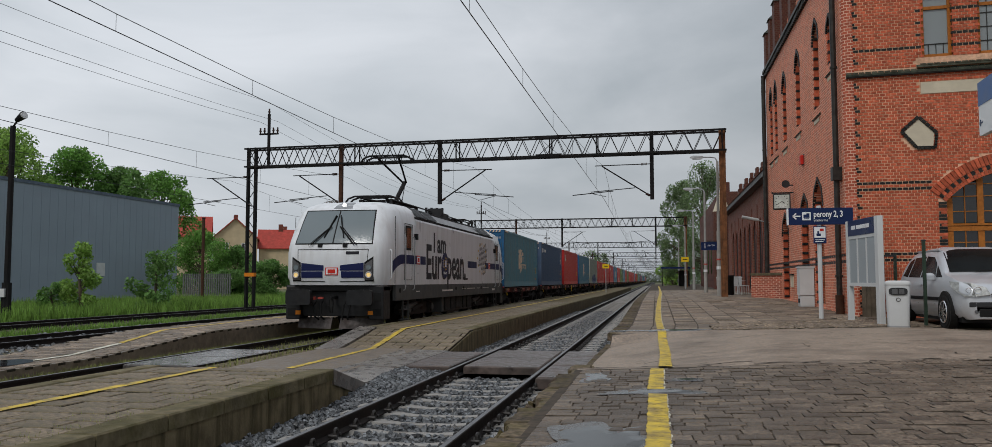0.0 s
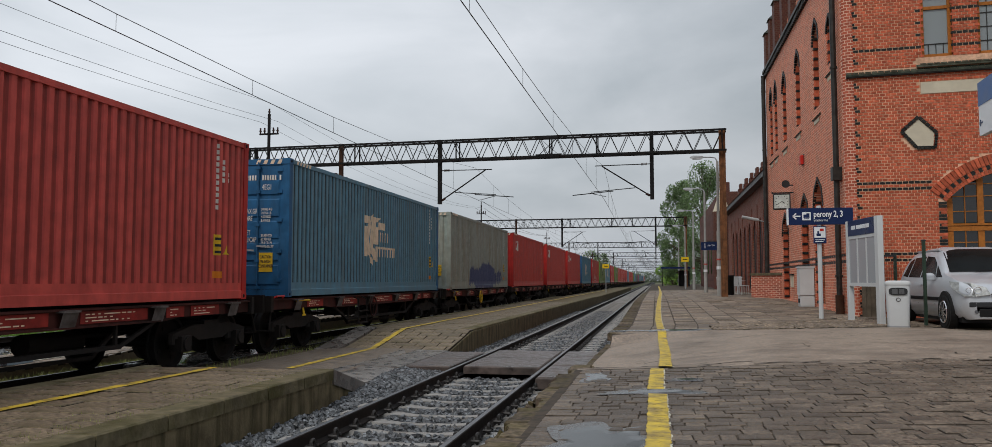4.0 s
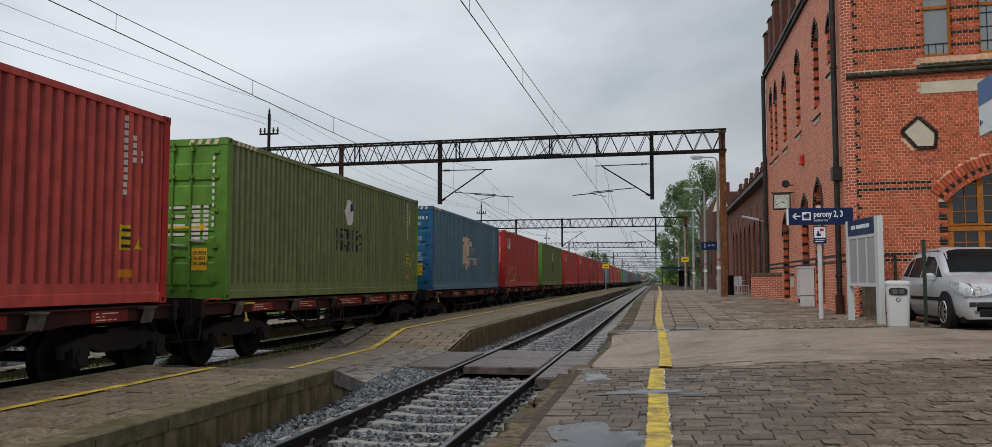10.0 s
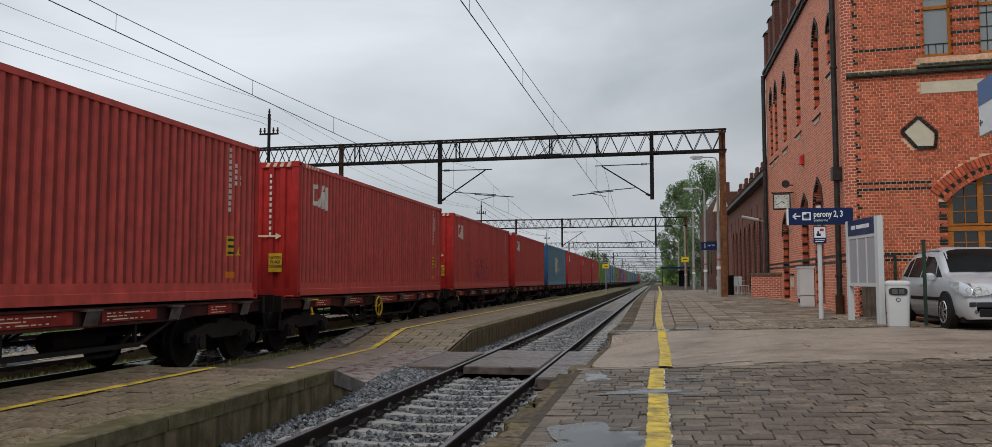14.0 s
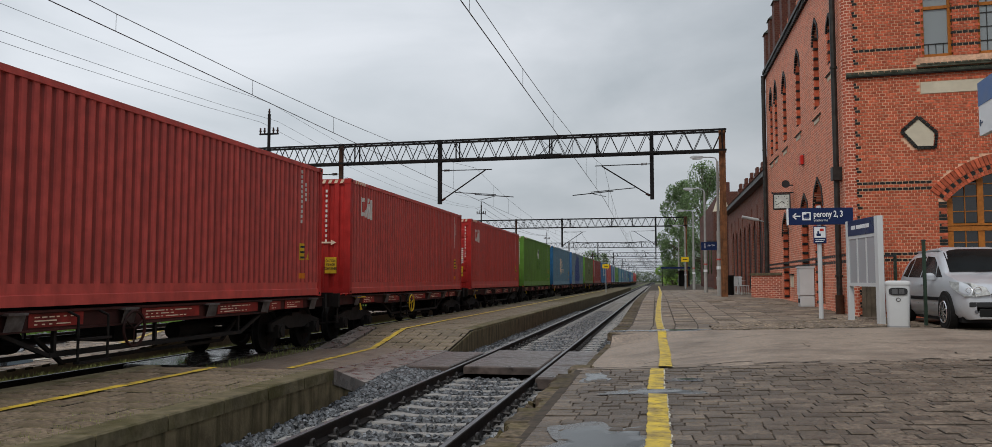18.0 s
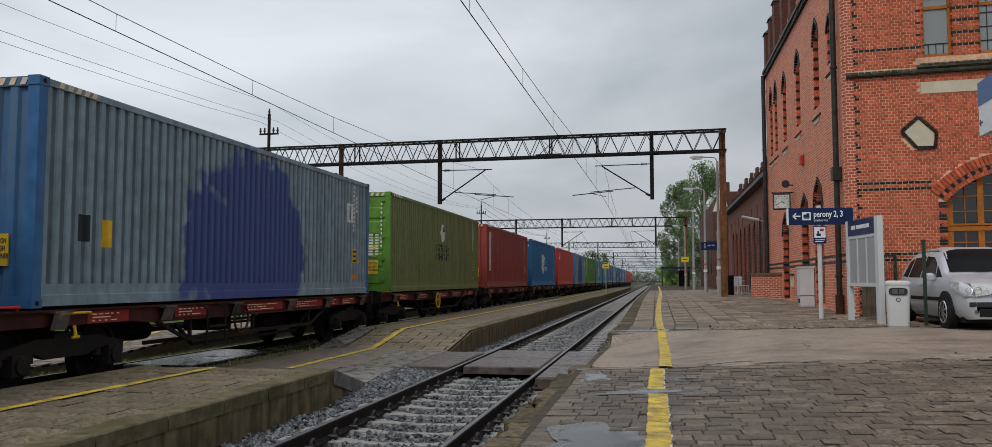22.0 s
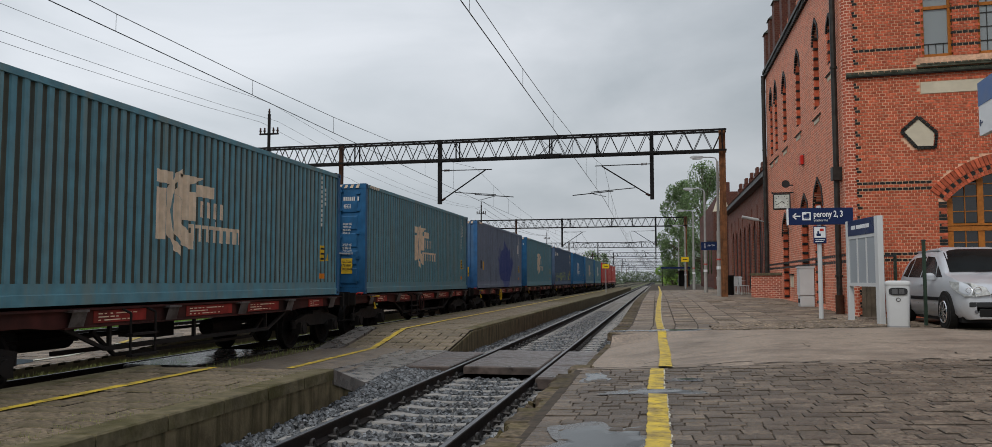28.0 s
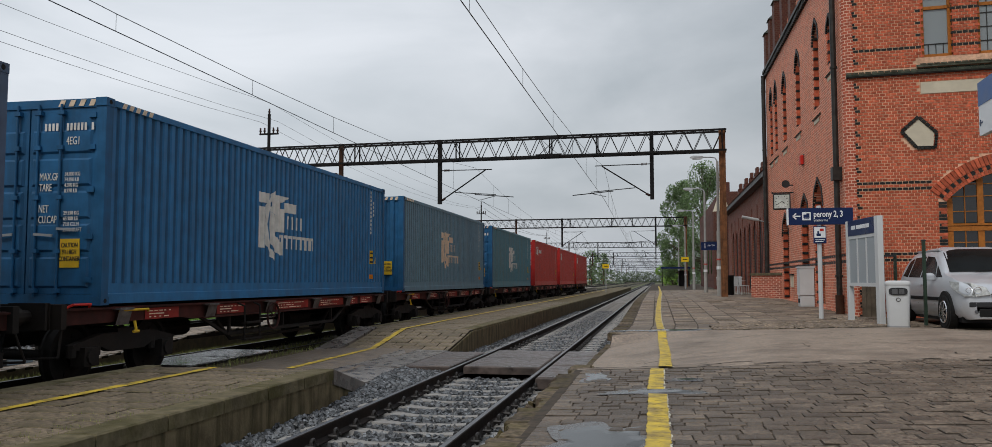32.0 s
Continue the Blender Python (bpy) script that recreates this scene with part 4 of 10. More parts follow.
def mark_olive(root, ink=None):
    u, z = -0.69, 1.05
    polys = []
    for a in range(0, 360, 30):
        p, q = radians(a), radians(a + 30)
        polys.append([(u + 0.75, z + 0.98), (u + 0.75 + 0.30 * math.cos(p), z + 0.98 + 0.33 * math.sin(p)), (u + 0.75 + 0.30 * math.cos(q), z + 0.98 + 0.33 * math.sin(q))])
    side_plate("emblem_disc", plates(polys), K_WHITE, root, "white disc emblem")
    dark = [[(u + 0.75, z + 0.98), (u + 0.75 + 0.29 * math.cos(radians(a)), z + 0.98 + 0.32 * math.sin(radians(a))), (u + 0.75 + 0.29 * math.cos(radians(a + 42)), z + 0.98 + 0.32 * math.sin(radians(a + 42)))] for a in (15, 195)]
    side_plate("emblem_quarters", plates(dark, 0.011), K_BLUE, root, "blue quarters on the disc")
    rows = []
    for i in range(14):
        a, b = u - 0.15 + (i % 7) * 0.265, z + (0.31 if i < 7 else 0.01)
        rows += [rect(a, a + 0.055, b, b + 0.25), rect(a + 0.055, a + 0.17, b + (0.19 if i % 3 else 0.1), b + (0.25 if i % 3 else 0.15)), rect(a + 0.125, a + 0.17, b, b + (0.12 if i % 2 else 0.19))]
    side_plate("lettering_block", plates(rows), ink or K_BLACK, root, "two rows of faded dark lettering")["kind"] = "stuff"


def mark_navy(root):
    u, z = -5.6, 2.22
    polys = arcs(u + 0.15, z + 0.15, 0.07, 0.17, 0, 360, 12) + [rect(u + 0.3, u + 0.5, z + 0.0, z + 0.28, 0.1)] + [rect(u + 0.75 + i * 0.2, u + 0.88 + i * 0.2, z + 0.05, z + 0.24) for i in range(6)]
    side_plate("emblem", plates(polys), K_WHITE, root, "small white emblem")["kind"] = "stuff"
    side_plate("tail_mark", plates([[(5.0, 2.5), (5.5, 2.1), (5.6, 2.25), (5.2, 2.6)], [(5.4, 1.55), (5.75, 2.0), (5.65, 2.1), (5.3, 1.7)], rect(5.2, 5.7, 1.9, 2.0)]), K_TAN, root, "tan chevron mark")


def mark_placards(root):
    side_plate("placard", plates([rect(-4.80, -4.56, 0.80, 1.18)]), K_YELLOW, root, "yellow caution placard")
    side_plate("placard", plates([rect(-5.28, -5.04, 0.86, 1.22)]), K_BLACK, root, "dark scuffed placard")
    side_plate("stencil_mark", plates([rect(4.62, 4.68, 1.85, 2.2), rect(4.86, 4.92, 1.85, 2.2), rect(4.62, 4.92, 2.2, 2.26), rect(4.62, 4.92, 1.79, 1.85)]), K_WHITE, root, "pale stencilled square")


def mark_stripe(root):
    side_plate("lettering_column", plates([rect(-5.35, -4.92, 0.80 + 0.10 * i, 0.875 + 0.10 * i) for i in range(18)]), K_WHITE, root, "column of white lettering, unreadable")["kind"] = "stuff"


def loop(cx, cz, rx, rz, a0=0, a1=360, n=12):
    return [(cx + rx * math.cos(radians(a0 + (a1 - a0) * i / n)), cz + rz * math.sin(radians(a0 + (a1 - a0) * i / n))) for i in range(n + 1)]


GLYPHS = {
    "H": [[(0.02, 1.0), (0.14, 0.0)], [(0.08, 0.42), (0.82, 0.66)], [(0.74, 0.95), (0.86, 0.0)]],
    "o": [loop(0.5, 0.7, 0.28, 0.24)],
    "'": [[(0.3, 1.05), (0.5, 0.85)]],
    "Y": [[(0.1, 0.95), (0.3, 0.5), (0.7, 0.6)], [(0.8, 1.0), (0.72, 0.5), (0.5, 0.0), (0.2, 0.05)]],
    "C": [loop(0.55, 0.5, 0.42, 0.5, 60, 300)],
    "L": [[(0.3, 1.0), (0.2, 0.3), (0.3, 0.03), (0.8, 0.1)]],
    "U": [[(0.1, 0.9), (0.12, 0.3), (0.35, 0.02), (0.68, 0.15), (0.82, 0.95)], [(0.82, 0.95), (0.88, 0.0)]],
    "B": [[(0.2, 1.0), (0.25, 0.0)], [(0.05, 0.95), (0.6, 1.0), (0.85, 0.78), (0.3, 0.52)], [(0.3, 0.52), (0.9, 0.4), (0.8, 0.1), (0.25, 0.0)]],
    "F": [[(0.25, 1.0), (0.35, 0.0)], [(0.2, 0.98), (0.6, 0.82), (0.95, 1.0)], [(0.0, 0.4), (0.4, 0.62), (0.7, 0.3)]],
    "a": [loop(0.45, 0.3, 0.33, 0.32), [(0.15, 0.9), (0.5, 0.8), (0.85, 0.98), (0.8, 0.4), (0.95, 0.02)]],
    "c": [[(0.95, 0.85), (0.6, 0.98), (0.25, 0.7), (0.12, 0.3), (0.4, 0.02), (0.8, 0.1), (1.0, 0.5)]],
    "-": [[(0.0, 0.35), (0.3, 0.55), (0.8, 0.5)]],
    ".": [loop(0.5, 0.5, 0.1, 0.06, n=6)],
    "R": [[(0.2, 0.0), (0.2, 0.95)], loop(0.4, 0.72, 0.32, 0.28, 180, -110), [(0.35, 0.45), (0.9, 0.0)]],
    "P": [[(0.3, 0.0), (0.25, 0.9)], [(0.05, 0.85), (0.7, 1.0), (0.85, 0.7), (0.3, 0.5)]],
    "K": [[(0.25, 1.0), (0.2, 0.0)], [(0.9, 0.95), (0.25, 0.45), (0.9, 0.02)]],
    "i": [[(0.4, 0.65), (0.35, 0.1), (0.6, 0.02)], loop(0.42, 0.9, 0.07, 0.06, n=6)],
    "N": [[(0.1, 0.0), (0.2, 0.95), (0.7, 0.1), (0.8, 1.0)]],
    "D": [[(0.2, 1.0), (0.2, 0.0)], loop(0.25, 0.5, 0.6, 0.48, 90, -90)],
    "V": [[(0.0, 0.95), (0.3, 0.05), (0.55, 0.5), (0.8, 1.0)]],
    "O": [loop(0.5, 0.32, 0.36, 0.34), [(0.1, 0.9), (0.5, 0.95), (0.8, 0.5)]],
    "~": [[(0.0, 0.3), (0.3, 0.62), (0.7, 0.5), (1.0, 0.75)]],
}


def brush(strokes, width):
    """Strokes of (u, z) points as ribbons of convex pieces."""
    polys = []
    for pts in strokes:
        for (a, b), (c, d) in zip(pts, pts[1:]):
            L = math.hypot(c - a, d - b) or 1
            ex, ez = (c - a) / L * width * 0.3, (d - b) / L * width * 0.3
            nx, nz = -(d - b) / L * width / 2, (c - a) / L * width / 2
            polys.append([(a - ex - nx, b - ez - nz), (c + ex - nx, d + ez - nz), (c + ex + nx, d + ez + nz), (a - ex + nx, b - ez + nz)])
    return polys


def sprayed(root, mat, lines, width, label):
    """Hand-sprayed lettering: lines of (text, u0, u1, z0, z1)."""
    polys = []
    for text, u0, u1, z0, z1 in lines:
        w = (u1 - u0) / len(text)
        for i, ch in enumerate(text):
            polys += brush([[(u0 + w * (i + 0.94 * x), z0 + (z1 - z0) * z) for x, z in st] for st in GLYPHS.get(ch, [])], width)
    side_plate("graffiti", plates(polys, 0.010), mat, root, label)["kind"] = "stuff"


def bubble_letters(root, mat, u0, u1, z0, z1, seed):
    """Thin outlines of fat sprayed letters, with lesser lines inside."""
    r = random.Random(seed)
    strokes = []
    n = 4
    w = (u1 - u0) / n
    for i in range(n):
        c, h = u0 + w * (i + 0.5), (z1 - z0) * r.uniform(0.85, 1.0)
        for k in (1.0, 0.42):
            pts = []
            for j in range(19):
                a = 2 * math.pi * j / 18
                f = k * (1 + 0.12 * math.sin(3 * a + i) + r.uniform(-0.06, 0.06))
                pts.append((c + w * 0.54 * f * math.copysign(abs(math.cos(a)) ** 0.6, math.cos(a)), z0 + h * (0.5 + 0.5 * f * math.copysign(abs(math.sin(a)) ** 0.6, math.sin(a)))))
            strokes.append(pts)
        strokes.append([(c - w * 0.1, z0 + h * 0.62), (c + w * 0.12, z0 + h * 0.58), (c, z0 + h * 0.1)])
    side_plate("graffiti", plates(brush(strokes, 0.022), 0.010), mat, root, "outlined sprayed letters, unreadable")["kind"] = "stuff"


def markings(root, doors, style):
    hw, yf = CW / 2, -CL / 2
    y = yf - (0.0 if doors else 0.001)
    if doors and style == "blue":
        letter("door_data_heading", "MAX.GR.\nTARE\n\nNET\nCU.CAP.", 0.150, K_WHITE, root, pose(0.205, y - 0.003, 1.74), squeeze=0.56)
        letter("door_data_figures", "34.000 KG\n74.950 LB\n4.070 KG\n8.970 LB\n\n\n\n29.930 KG\n65.980 LB\n79.0 CU.M\n2.790 CU.FT", 0.078, K_WHITE, root, pose(0.60, y - 0.003, 1.80), squeeze=0.72)
        letter("type_code", "4EG1", 0.16, K_WHITE, root, pose(0.61, y - 0.003, 2.24), squeeze=0.62)
        rows = [(0.26 + i * 0.06, 0.295 + i * 0.06, 2.44) for i in range(4)] + [(0.61 + i * 0.056, 0.643 + i * 0.056, 2.44) for i in range(6)] + [(1.00, 1.035, 2.44)]
        part("number_block", bars(rows, 0.105, y), K_WHITE, root, "row of small white figures")["kind"] = "stuff"
    elif doors:
        rows = [(0.10 + 0.0, 0.42, 1.62 - i * 0.16) for i in range(4)] + [(0.55, 0.72, 1.63 - i * 0.08) for i in range(8)] + [(0.78, 0.88, 1.63 - i * 0.08) for i in range(8)]
        part("number_block", bars(rows, 0.05, y), K_WHITE, root, "rows of small white figures, unreadable")["kind"] = "stuff"
        part("data_column", bars([(0.94, 0.985, 2.5 - i * 0.12) for i in range(11)], 0.065, y), K_WHITE, root)
    else:
        part("number_column", bars([(0.565, 0.615, 2.55 - i * 0.125) for i in range(11)], 0.07, y), K_WHITE, root, "column of white figures, unreadable")["kind"] = "stuff"
        part("warning_triangle", Geo().add([(-0.25, y - 0.003, 2.42), (0.0, y - 0.003, 2.42), (-0.09, y - 0.003, 2.66)], [(0, 1, 2)]), K_YELLOW, root)
    if style in ("red", "green") :
        arrow = Geo().box(-0.9, 0.72, y - 0.006, y, 1.27, 1.31)
        arrow.add([(0.72, y - 0.006, 1.22), (0.86, y - 0.006, 1.29), (0.72, y - 0.006, 1.36)], [(0, 1, 2)])
        part("arrow", arrow, K_YELLOW if doors else K_TAN, root, "long yellow arrow along the end")
    cap = part("caution_label", Geo().box(0.57, 0.87, y - 0.010, y + 0.01, 0.52, 0.92), K_YELLOW, root, "yellow caution label")
    letter("label_text", "CAUTION\n9'6 HIGH\nCONTAINER", 0.095, K_BLACK, cap, pose(0.72, y - 0.012, 0.80), align="CENTER", squeeze=0.60)
    lab = plates([rect(4.92, 5.22, 0.78, 1.14), [(5.28, 0.80), (5.50, 0.80), (5.39, 0.98)]])
    side_plate("side_label", lab, K_YELLOW, root, "yellow caution label with a warning triangle")
    side_plate("label_text", plates([rect(4.96 + 0.02 * (i == 0), 5.18, 1.045 - i * 0.115, 1.09 - i * 0.115) for i in range(3)], 0.02), K_BLACK, root)["kind"] = "stuff"
    code = [rect(5.03, 5.08, 2.66 - i * 0.108, 2.735 - i * 0.108) for i in range(11)] + [rect(5.24, 5.29, 2.40 - i * 0.108, 2.475 - i * 0.108) for i in range(4)] + [rect(5.43, 5.48, 2.20 - i * 0.108, 2.275 - i * 0.108) for i in range(2)]
    side_plate("side_number", plates(code), K_WHITE, root)["kind"] = "stuff"
    side_plate("rail_striping", plates([rect(-5.75 + i * 0.16, -5.67 + i * 0.16, CH - 0.095, CH - 0.02, 0.04) for i in range(5)], 0.006), K_TAN, root)
    side_plate("lower_plate", plates([rect(4.90, 5.28, 0.385, 0.50)], 0.012), K_ORANGE, root)


def build_container(kind):
    side, end, doors, style, label, mark = kind
    c = container_shell(side, end, doors, HOLLOW_TONES.get(side))
    tagged(c, label, "container", "containers on the train")
    markings(c, doors, style)
    mark(c)
    return c


KINDS = {
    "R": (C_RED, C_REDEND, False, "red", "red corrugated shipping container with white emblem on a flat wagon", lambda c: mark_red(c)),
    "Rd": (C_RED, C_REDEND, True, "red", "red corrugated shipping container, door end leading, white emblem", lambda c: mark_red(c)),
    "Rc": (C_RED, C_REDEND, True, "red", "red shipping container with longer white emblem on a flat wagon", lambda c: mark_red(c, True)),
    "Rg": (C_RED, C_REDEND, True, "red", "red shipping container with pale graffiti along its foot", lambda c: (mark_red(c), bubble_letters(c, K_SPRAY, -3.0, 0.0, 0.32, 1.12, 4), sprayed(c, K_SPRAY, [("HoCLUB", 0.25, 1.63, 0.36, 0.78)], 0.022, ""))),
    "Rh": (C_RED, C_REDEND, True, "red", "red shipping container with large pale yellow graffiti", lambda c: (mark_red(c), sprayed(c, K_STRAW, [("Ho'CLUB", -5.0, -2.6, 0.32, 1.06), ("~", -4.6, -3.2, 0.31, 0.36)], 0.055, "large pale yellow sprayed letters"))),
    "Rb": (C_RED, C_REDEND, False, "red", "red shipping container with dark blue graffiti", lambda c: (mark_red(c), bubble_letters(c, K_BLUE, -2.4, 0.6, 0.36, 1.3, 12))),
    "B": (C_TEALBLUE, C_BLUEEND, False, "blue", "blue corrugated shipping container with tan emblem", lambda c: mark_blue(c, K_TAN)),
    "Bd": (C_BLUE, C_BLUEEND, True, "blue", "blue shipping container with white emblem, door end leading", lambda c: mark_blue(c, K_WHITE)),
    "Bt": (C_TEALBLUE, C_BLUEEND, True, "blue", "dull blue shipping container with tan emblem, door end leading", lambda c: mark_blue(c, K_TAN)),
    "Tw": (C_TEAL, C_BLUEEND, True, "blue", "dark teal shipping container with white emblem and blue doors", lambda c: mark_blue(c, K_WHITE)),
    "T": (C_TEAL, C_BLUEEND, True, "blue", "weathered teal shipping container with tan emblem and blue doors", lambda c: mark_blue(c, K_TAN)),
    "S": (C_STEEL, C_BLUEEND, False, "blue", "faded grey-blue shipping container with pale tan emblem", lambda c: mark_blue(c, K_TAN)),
    "N": (C_NAVY, C_NAVY, True, "blue", "navy blue shipping container with small white emblem", lambda c: mark_navy(c)),
    "Ng": (C_NAVY, C_NAVY, False, "blue", "navy blue shipping container with lime graffiti along its foot", lambda c: (mark_navy(c), sprayed(c, K_LIME, [("VO~", -5.3, -2.9, 0.36, 0.92), ("Faca-", -2.75, -0.4, 0.36, 0.95), (".", -0.35, 0.0, 0.5, 0.9), ("RPKi-", 0.07, 1.9, 0.36, 1.0), ("HiND", 3.3, 4.7, 0.40, 0.98)], 0.05, "lime sprayed graffiti letters"))),
    "O": (C_OLIVE, C_GREENEND, True, "green", "olive green shipping container with disc emblem and dark lettering", lambda c: mark_olive(c)),
    "G": (C_GREEN, C_GREENEND, True, "green", "bright green shipping container with disc emblem", lambda c: mark_olive(c, K_FAINT)),
    "M": (C_MAROON, C_MAROON, False, "maroon", "maroon shipping container with a column of white lettering", lambda c: mark_stripe(c)),
    "P": (C_PALE, C_PALE, False, "blue", "bleached grey-green shipping container with patched paint", lambda c: None),
    "W": (C_GREYBLUE2, C_STAINBLUE, False, "blue", "streaked grey-blue shipping container with a blue triangular patch", lambda c: mark_placards(c)),
    "V": (C_GREYBLUE, C_STAINBLUE, False, "blue", "chalky violet-grey shipping container with dark blue overpainted patch", lambda c: mark_placards(c)),
}
CONSIST = ("T N Rd Bt P R R Rc B Rg O Bt Rh O R R Rb R S Rd R Rd G S V O M Bd Rd V G T T W T Ng Bd S Tw Rc R R").split()


# ----- flat wagon -----
M_WAGON = surface("rust-red wagon frame", (0.060, 0.018, 0.015), 0.7, var=0.4, scale=4, dirt=(0.014, 0.011, 0.010), dirt_amount=0.9, dirt_scale=1.2)
M_WAGONRED = surface("red wagon panel", (0.27, 0.030, 0.024), 0.55, var=0.35, scale=5, dirt=(0.07, 0.020, 0.017), dirt_amount=0.75, dirt_scale=1.5)
M_WHEEL = surface("grimy wheel steel", (0.011, 0.010, 0.0095), 0.65, metal=0.2, var=0.4, scale=6)
M_SPIGOT = surface("scuffed grey steel", (0.13, 0.115, 0.11), 0.6, var=0.4, scale=9, dirt=(0.05, 0.03, 0.025), dirt_amount=0.7, dirt_scale=3)
WL = PITCH


def wheelset_mesh(r=0.46):
    g = Geo()
    g.tube((-1.0, 0, 0), (1.0, 0, 0), 0.075, 10)
    for s in (-1, 1):
        prof = [(0.685, r + 0.028), (0.715, r + 0.028), (0.725, r), (0.82, r - 0.006), (0.82, r - 0.06), (0.775, r - 0.09), (0.765, 0.16), (0.80, 0.11), (0.70, 0.11), (0.735, 0.16), (0.725, r - 0.09), (0.685, r - 0.06)]
        n = 24
        rings = []
        for i in range(n + 1):
            a = 2 * math.pi * i / n
            rings.append([(s * x, rr * math.cos(a), rr * math.sin(a)) for x, rr in prof])
        g.loft(rings, cap=False)
        for i in range(4):
            a = math.pi / 2 * i
            disc(g, (s * 0.772, 0.27 * math.cos(a), 0.27 * math.sin(a)), 0.045, (1, 0, 0), 0.02, 8)
    return smooth(g.mesh("wheelset", M_WHEEL))


WHEELSET = wheelset_mesh()
AXLES = []          # every turning wheelset, with the place of its vehicle at the start


def make_wagon(red_sill):
    w = thing("flat_wagon", "", "rail wagon")
    sill = M_WAGON
    for s in (-1, 1):
        hl, hf = WL / 2 - 0.72, WL / 2 - 0.20
        body = Geo()
        # a fish-belly sill: deep in the middle, shallow over the bogies
        outline = [(-hf, 0.90), (-4.0, 0.90), (-3.6, 0.86), (3.6, 0.86), (4.0, 0.90), (hl, 0.90), (hl, 1.12), (-hf, 1.12)]
        x0, x1 = sorted((s * 1.13, s * 1.17))
        body.sweep_x(outline, x0, x1)
        for z in (0.865, 1.10):
            body.box(min(s * 1.02, s * 1.22), max(s * 1.02, s * 1.22), -3.4 if z < 0.9 else -hf, 3.4 if z < 0.9 else hl, z - 0.012, z + 0.012)
        part("side_sill", body, sill, w)
        truss = Geo().bar((s * 1.14, -3.4, 0.88), (s * 1.14, -2.5, 0.54), 0.05, 0.05).bar((s * 1.14, -2.5, 0.54), (s * 1.14, 2.5, 0.54), 0.06, 0.06).bar((s * 1.14, 2.5, 0.54), (s * 1.14, 3.4, 0.88), 0.05, 0.05)
        for y in (-2.4, -0.2, 2.4):
            truss.bar((s * 1.14, y, 0.54), (s * 1.14, y, 0.88), 0.05, 0.05)
        part("truss_rod", truss, M_GRIME, w)
        for y, wd in ((-5.0, 0.9), (-2.9, 1.0), (-0.6, 1.6), (1.6, 1.5), (3.6, 0.5), (4.3, 0.9)) if red_sill else ((-2.8, 1.2), (-0.5, 1.5), (1.6, 1.3), (4.4, 0.8)):
            x = s * 1.176
            part("panel", Geo().box(min(x, x + s * 0.006), max(x, x + s * 0.006), y, y + wd, 0.905, 1.075), M_WAGONRED, w, "red lettered panel")
            lt = Geo()
            for q, (z, f) in enumerate(((1.03, 0.9), (0.985, 0.55), (0.94, 0.8))):
                u = y + 0.1
                while u < y + wd * f - 0.12:
                    lt.box(min(x, x + s * 0.009), max(x, x + s * 0.009), u, u + 0.05 + 0.04 * ((q + int(u * 20)) % 3), z - 0.008, z + 0.008)
                    u += 0.13
            part("panel_lettering", lt, K_TAN, w, "rows of faint pale lettering, unreadable")["kind"] = "stuff"
        for y in (-5.6, -3.2, -1.0, 1.3, 3.3, 5.6):
            pk = Geo().box(min(s * 1.14, s * 1.30), max(s * 1.14, s * 1.30), y - 0.16, y + 0.16, 1.07, 1.10)
            pk.add([(s * 1.28, y - 0.15, 1.09), (s * 1.28, y + 0.15, 1.09), (s * 1.215, y + 0.15, 0.86), (s * 1.215, y - 0.15, 0.86)], [(0, 1, 2, 3)])
            part("folding_spigot", pk, M_SPIGOT, w, "scuffed grey folding spigot")
        step = Geo()
        yy = -1.9 if s > 0 else 1.9
        for d in (-0.3, 0.3):
            step.path([(s * 1.2, yy + d, 1.08), (s * 1.34, yy + d, 1.02), (s * 1.34, yy + d, 0.42)], 0.018, 6)
        for z in (0.42, 0.72):
            step.bar((s * 1.34, yy - 0.32, z), (s * 1.34, yy + 0.32, z), 0.10, 0.03)
        part("step", step, M_GRIME, w)
        hook = Geo().tube((s * 1.21, -5.3, 0.90), (s * 1.24, -5.3, 0.76), 0.022, 6).tube((s * 1.24, -5.36, 0.75), (s * 1.24, -5.24, 0.75), 0.022, 6)
        part("coupling_lever", Geo().path([(s * 1.24, -5.70, 1.05), (s * 1.26, -5.62, 1.065), (s * 1.26, -5.05, 1.065), (s * 1.23, -5.0, 1.04)], 0.019, 6), K_YELLOW, w, "yellow coupling lever")
        part("end_handle", Geo().path([(s * 1.20, -hf + 0.05, 1.13), (s * 1.26, -hf + 0.1, 1.17), (s * 1.26, -hf + 0.45, 1.17), (s * 1.20, -hf + 0.5, 1.13)], 0.018, 6), M_RED, w, "red end handle")
        part("tie_hook", hook, K_YELLOW, w, "yellow tie-down hook")
        wheel = Geo()
        ring(wheel, (s * 1.30, -0.95, 0.80), 0.25, 0.022, "x", 20, 5)
        for i in range(3):
            a = 2 * math.pi * i / 3 + 0.5
            wheel.tube((s * 1.30, -0.95, 0.80), (s * 1.30, -0.95 + 0.25 * math.cos(a), 0.80 + 0.25 * math.sin(a)), 0.012, 5)
        wheel.tube((s * 1.15, -0.95, 0.80), (s * 1.31, -0.95, 0.80), 0.02, 6)
        if red_sill:
            part("brake_wheel", wheel, K_YELLOW if red_sill == 2 else M_WAGON, w, "painted parking-brake wheel")
    deck = Geo()
    for y in (-6.2, -5.2, -3.0, -1.0, 1.0, 3.0, 5.2, 6.2):
        deck.box(-1.13, 1.13, y - 0.1, y + 0.1, 0.95, 1.10)
    deck.box(-0.25, 0.25, -6.2, 6.2, 0.78, 1.05)
    part("deck_frame", deck, M_GRIME, w)
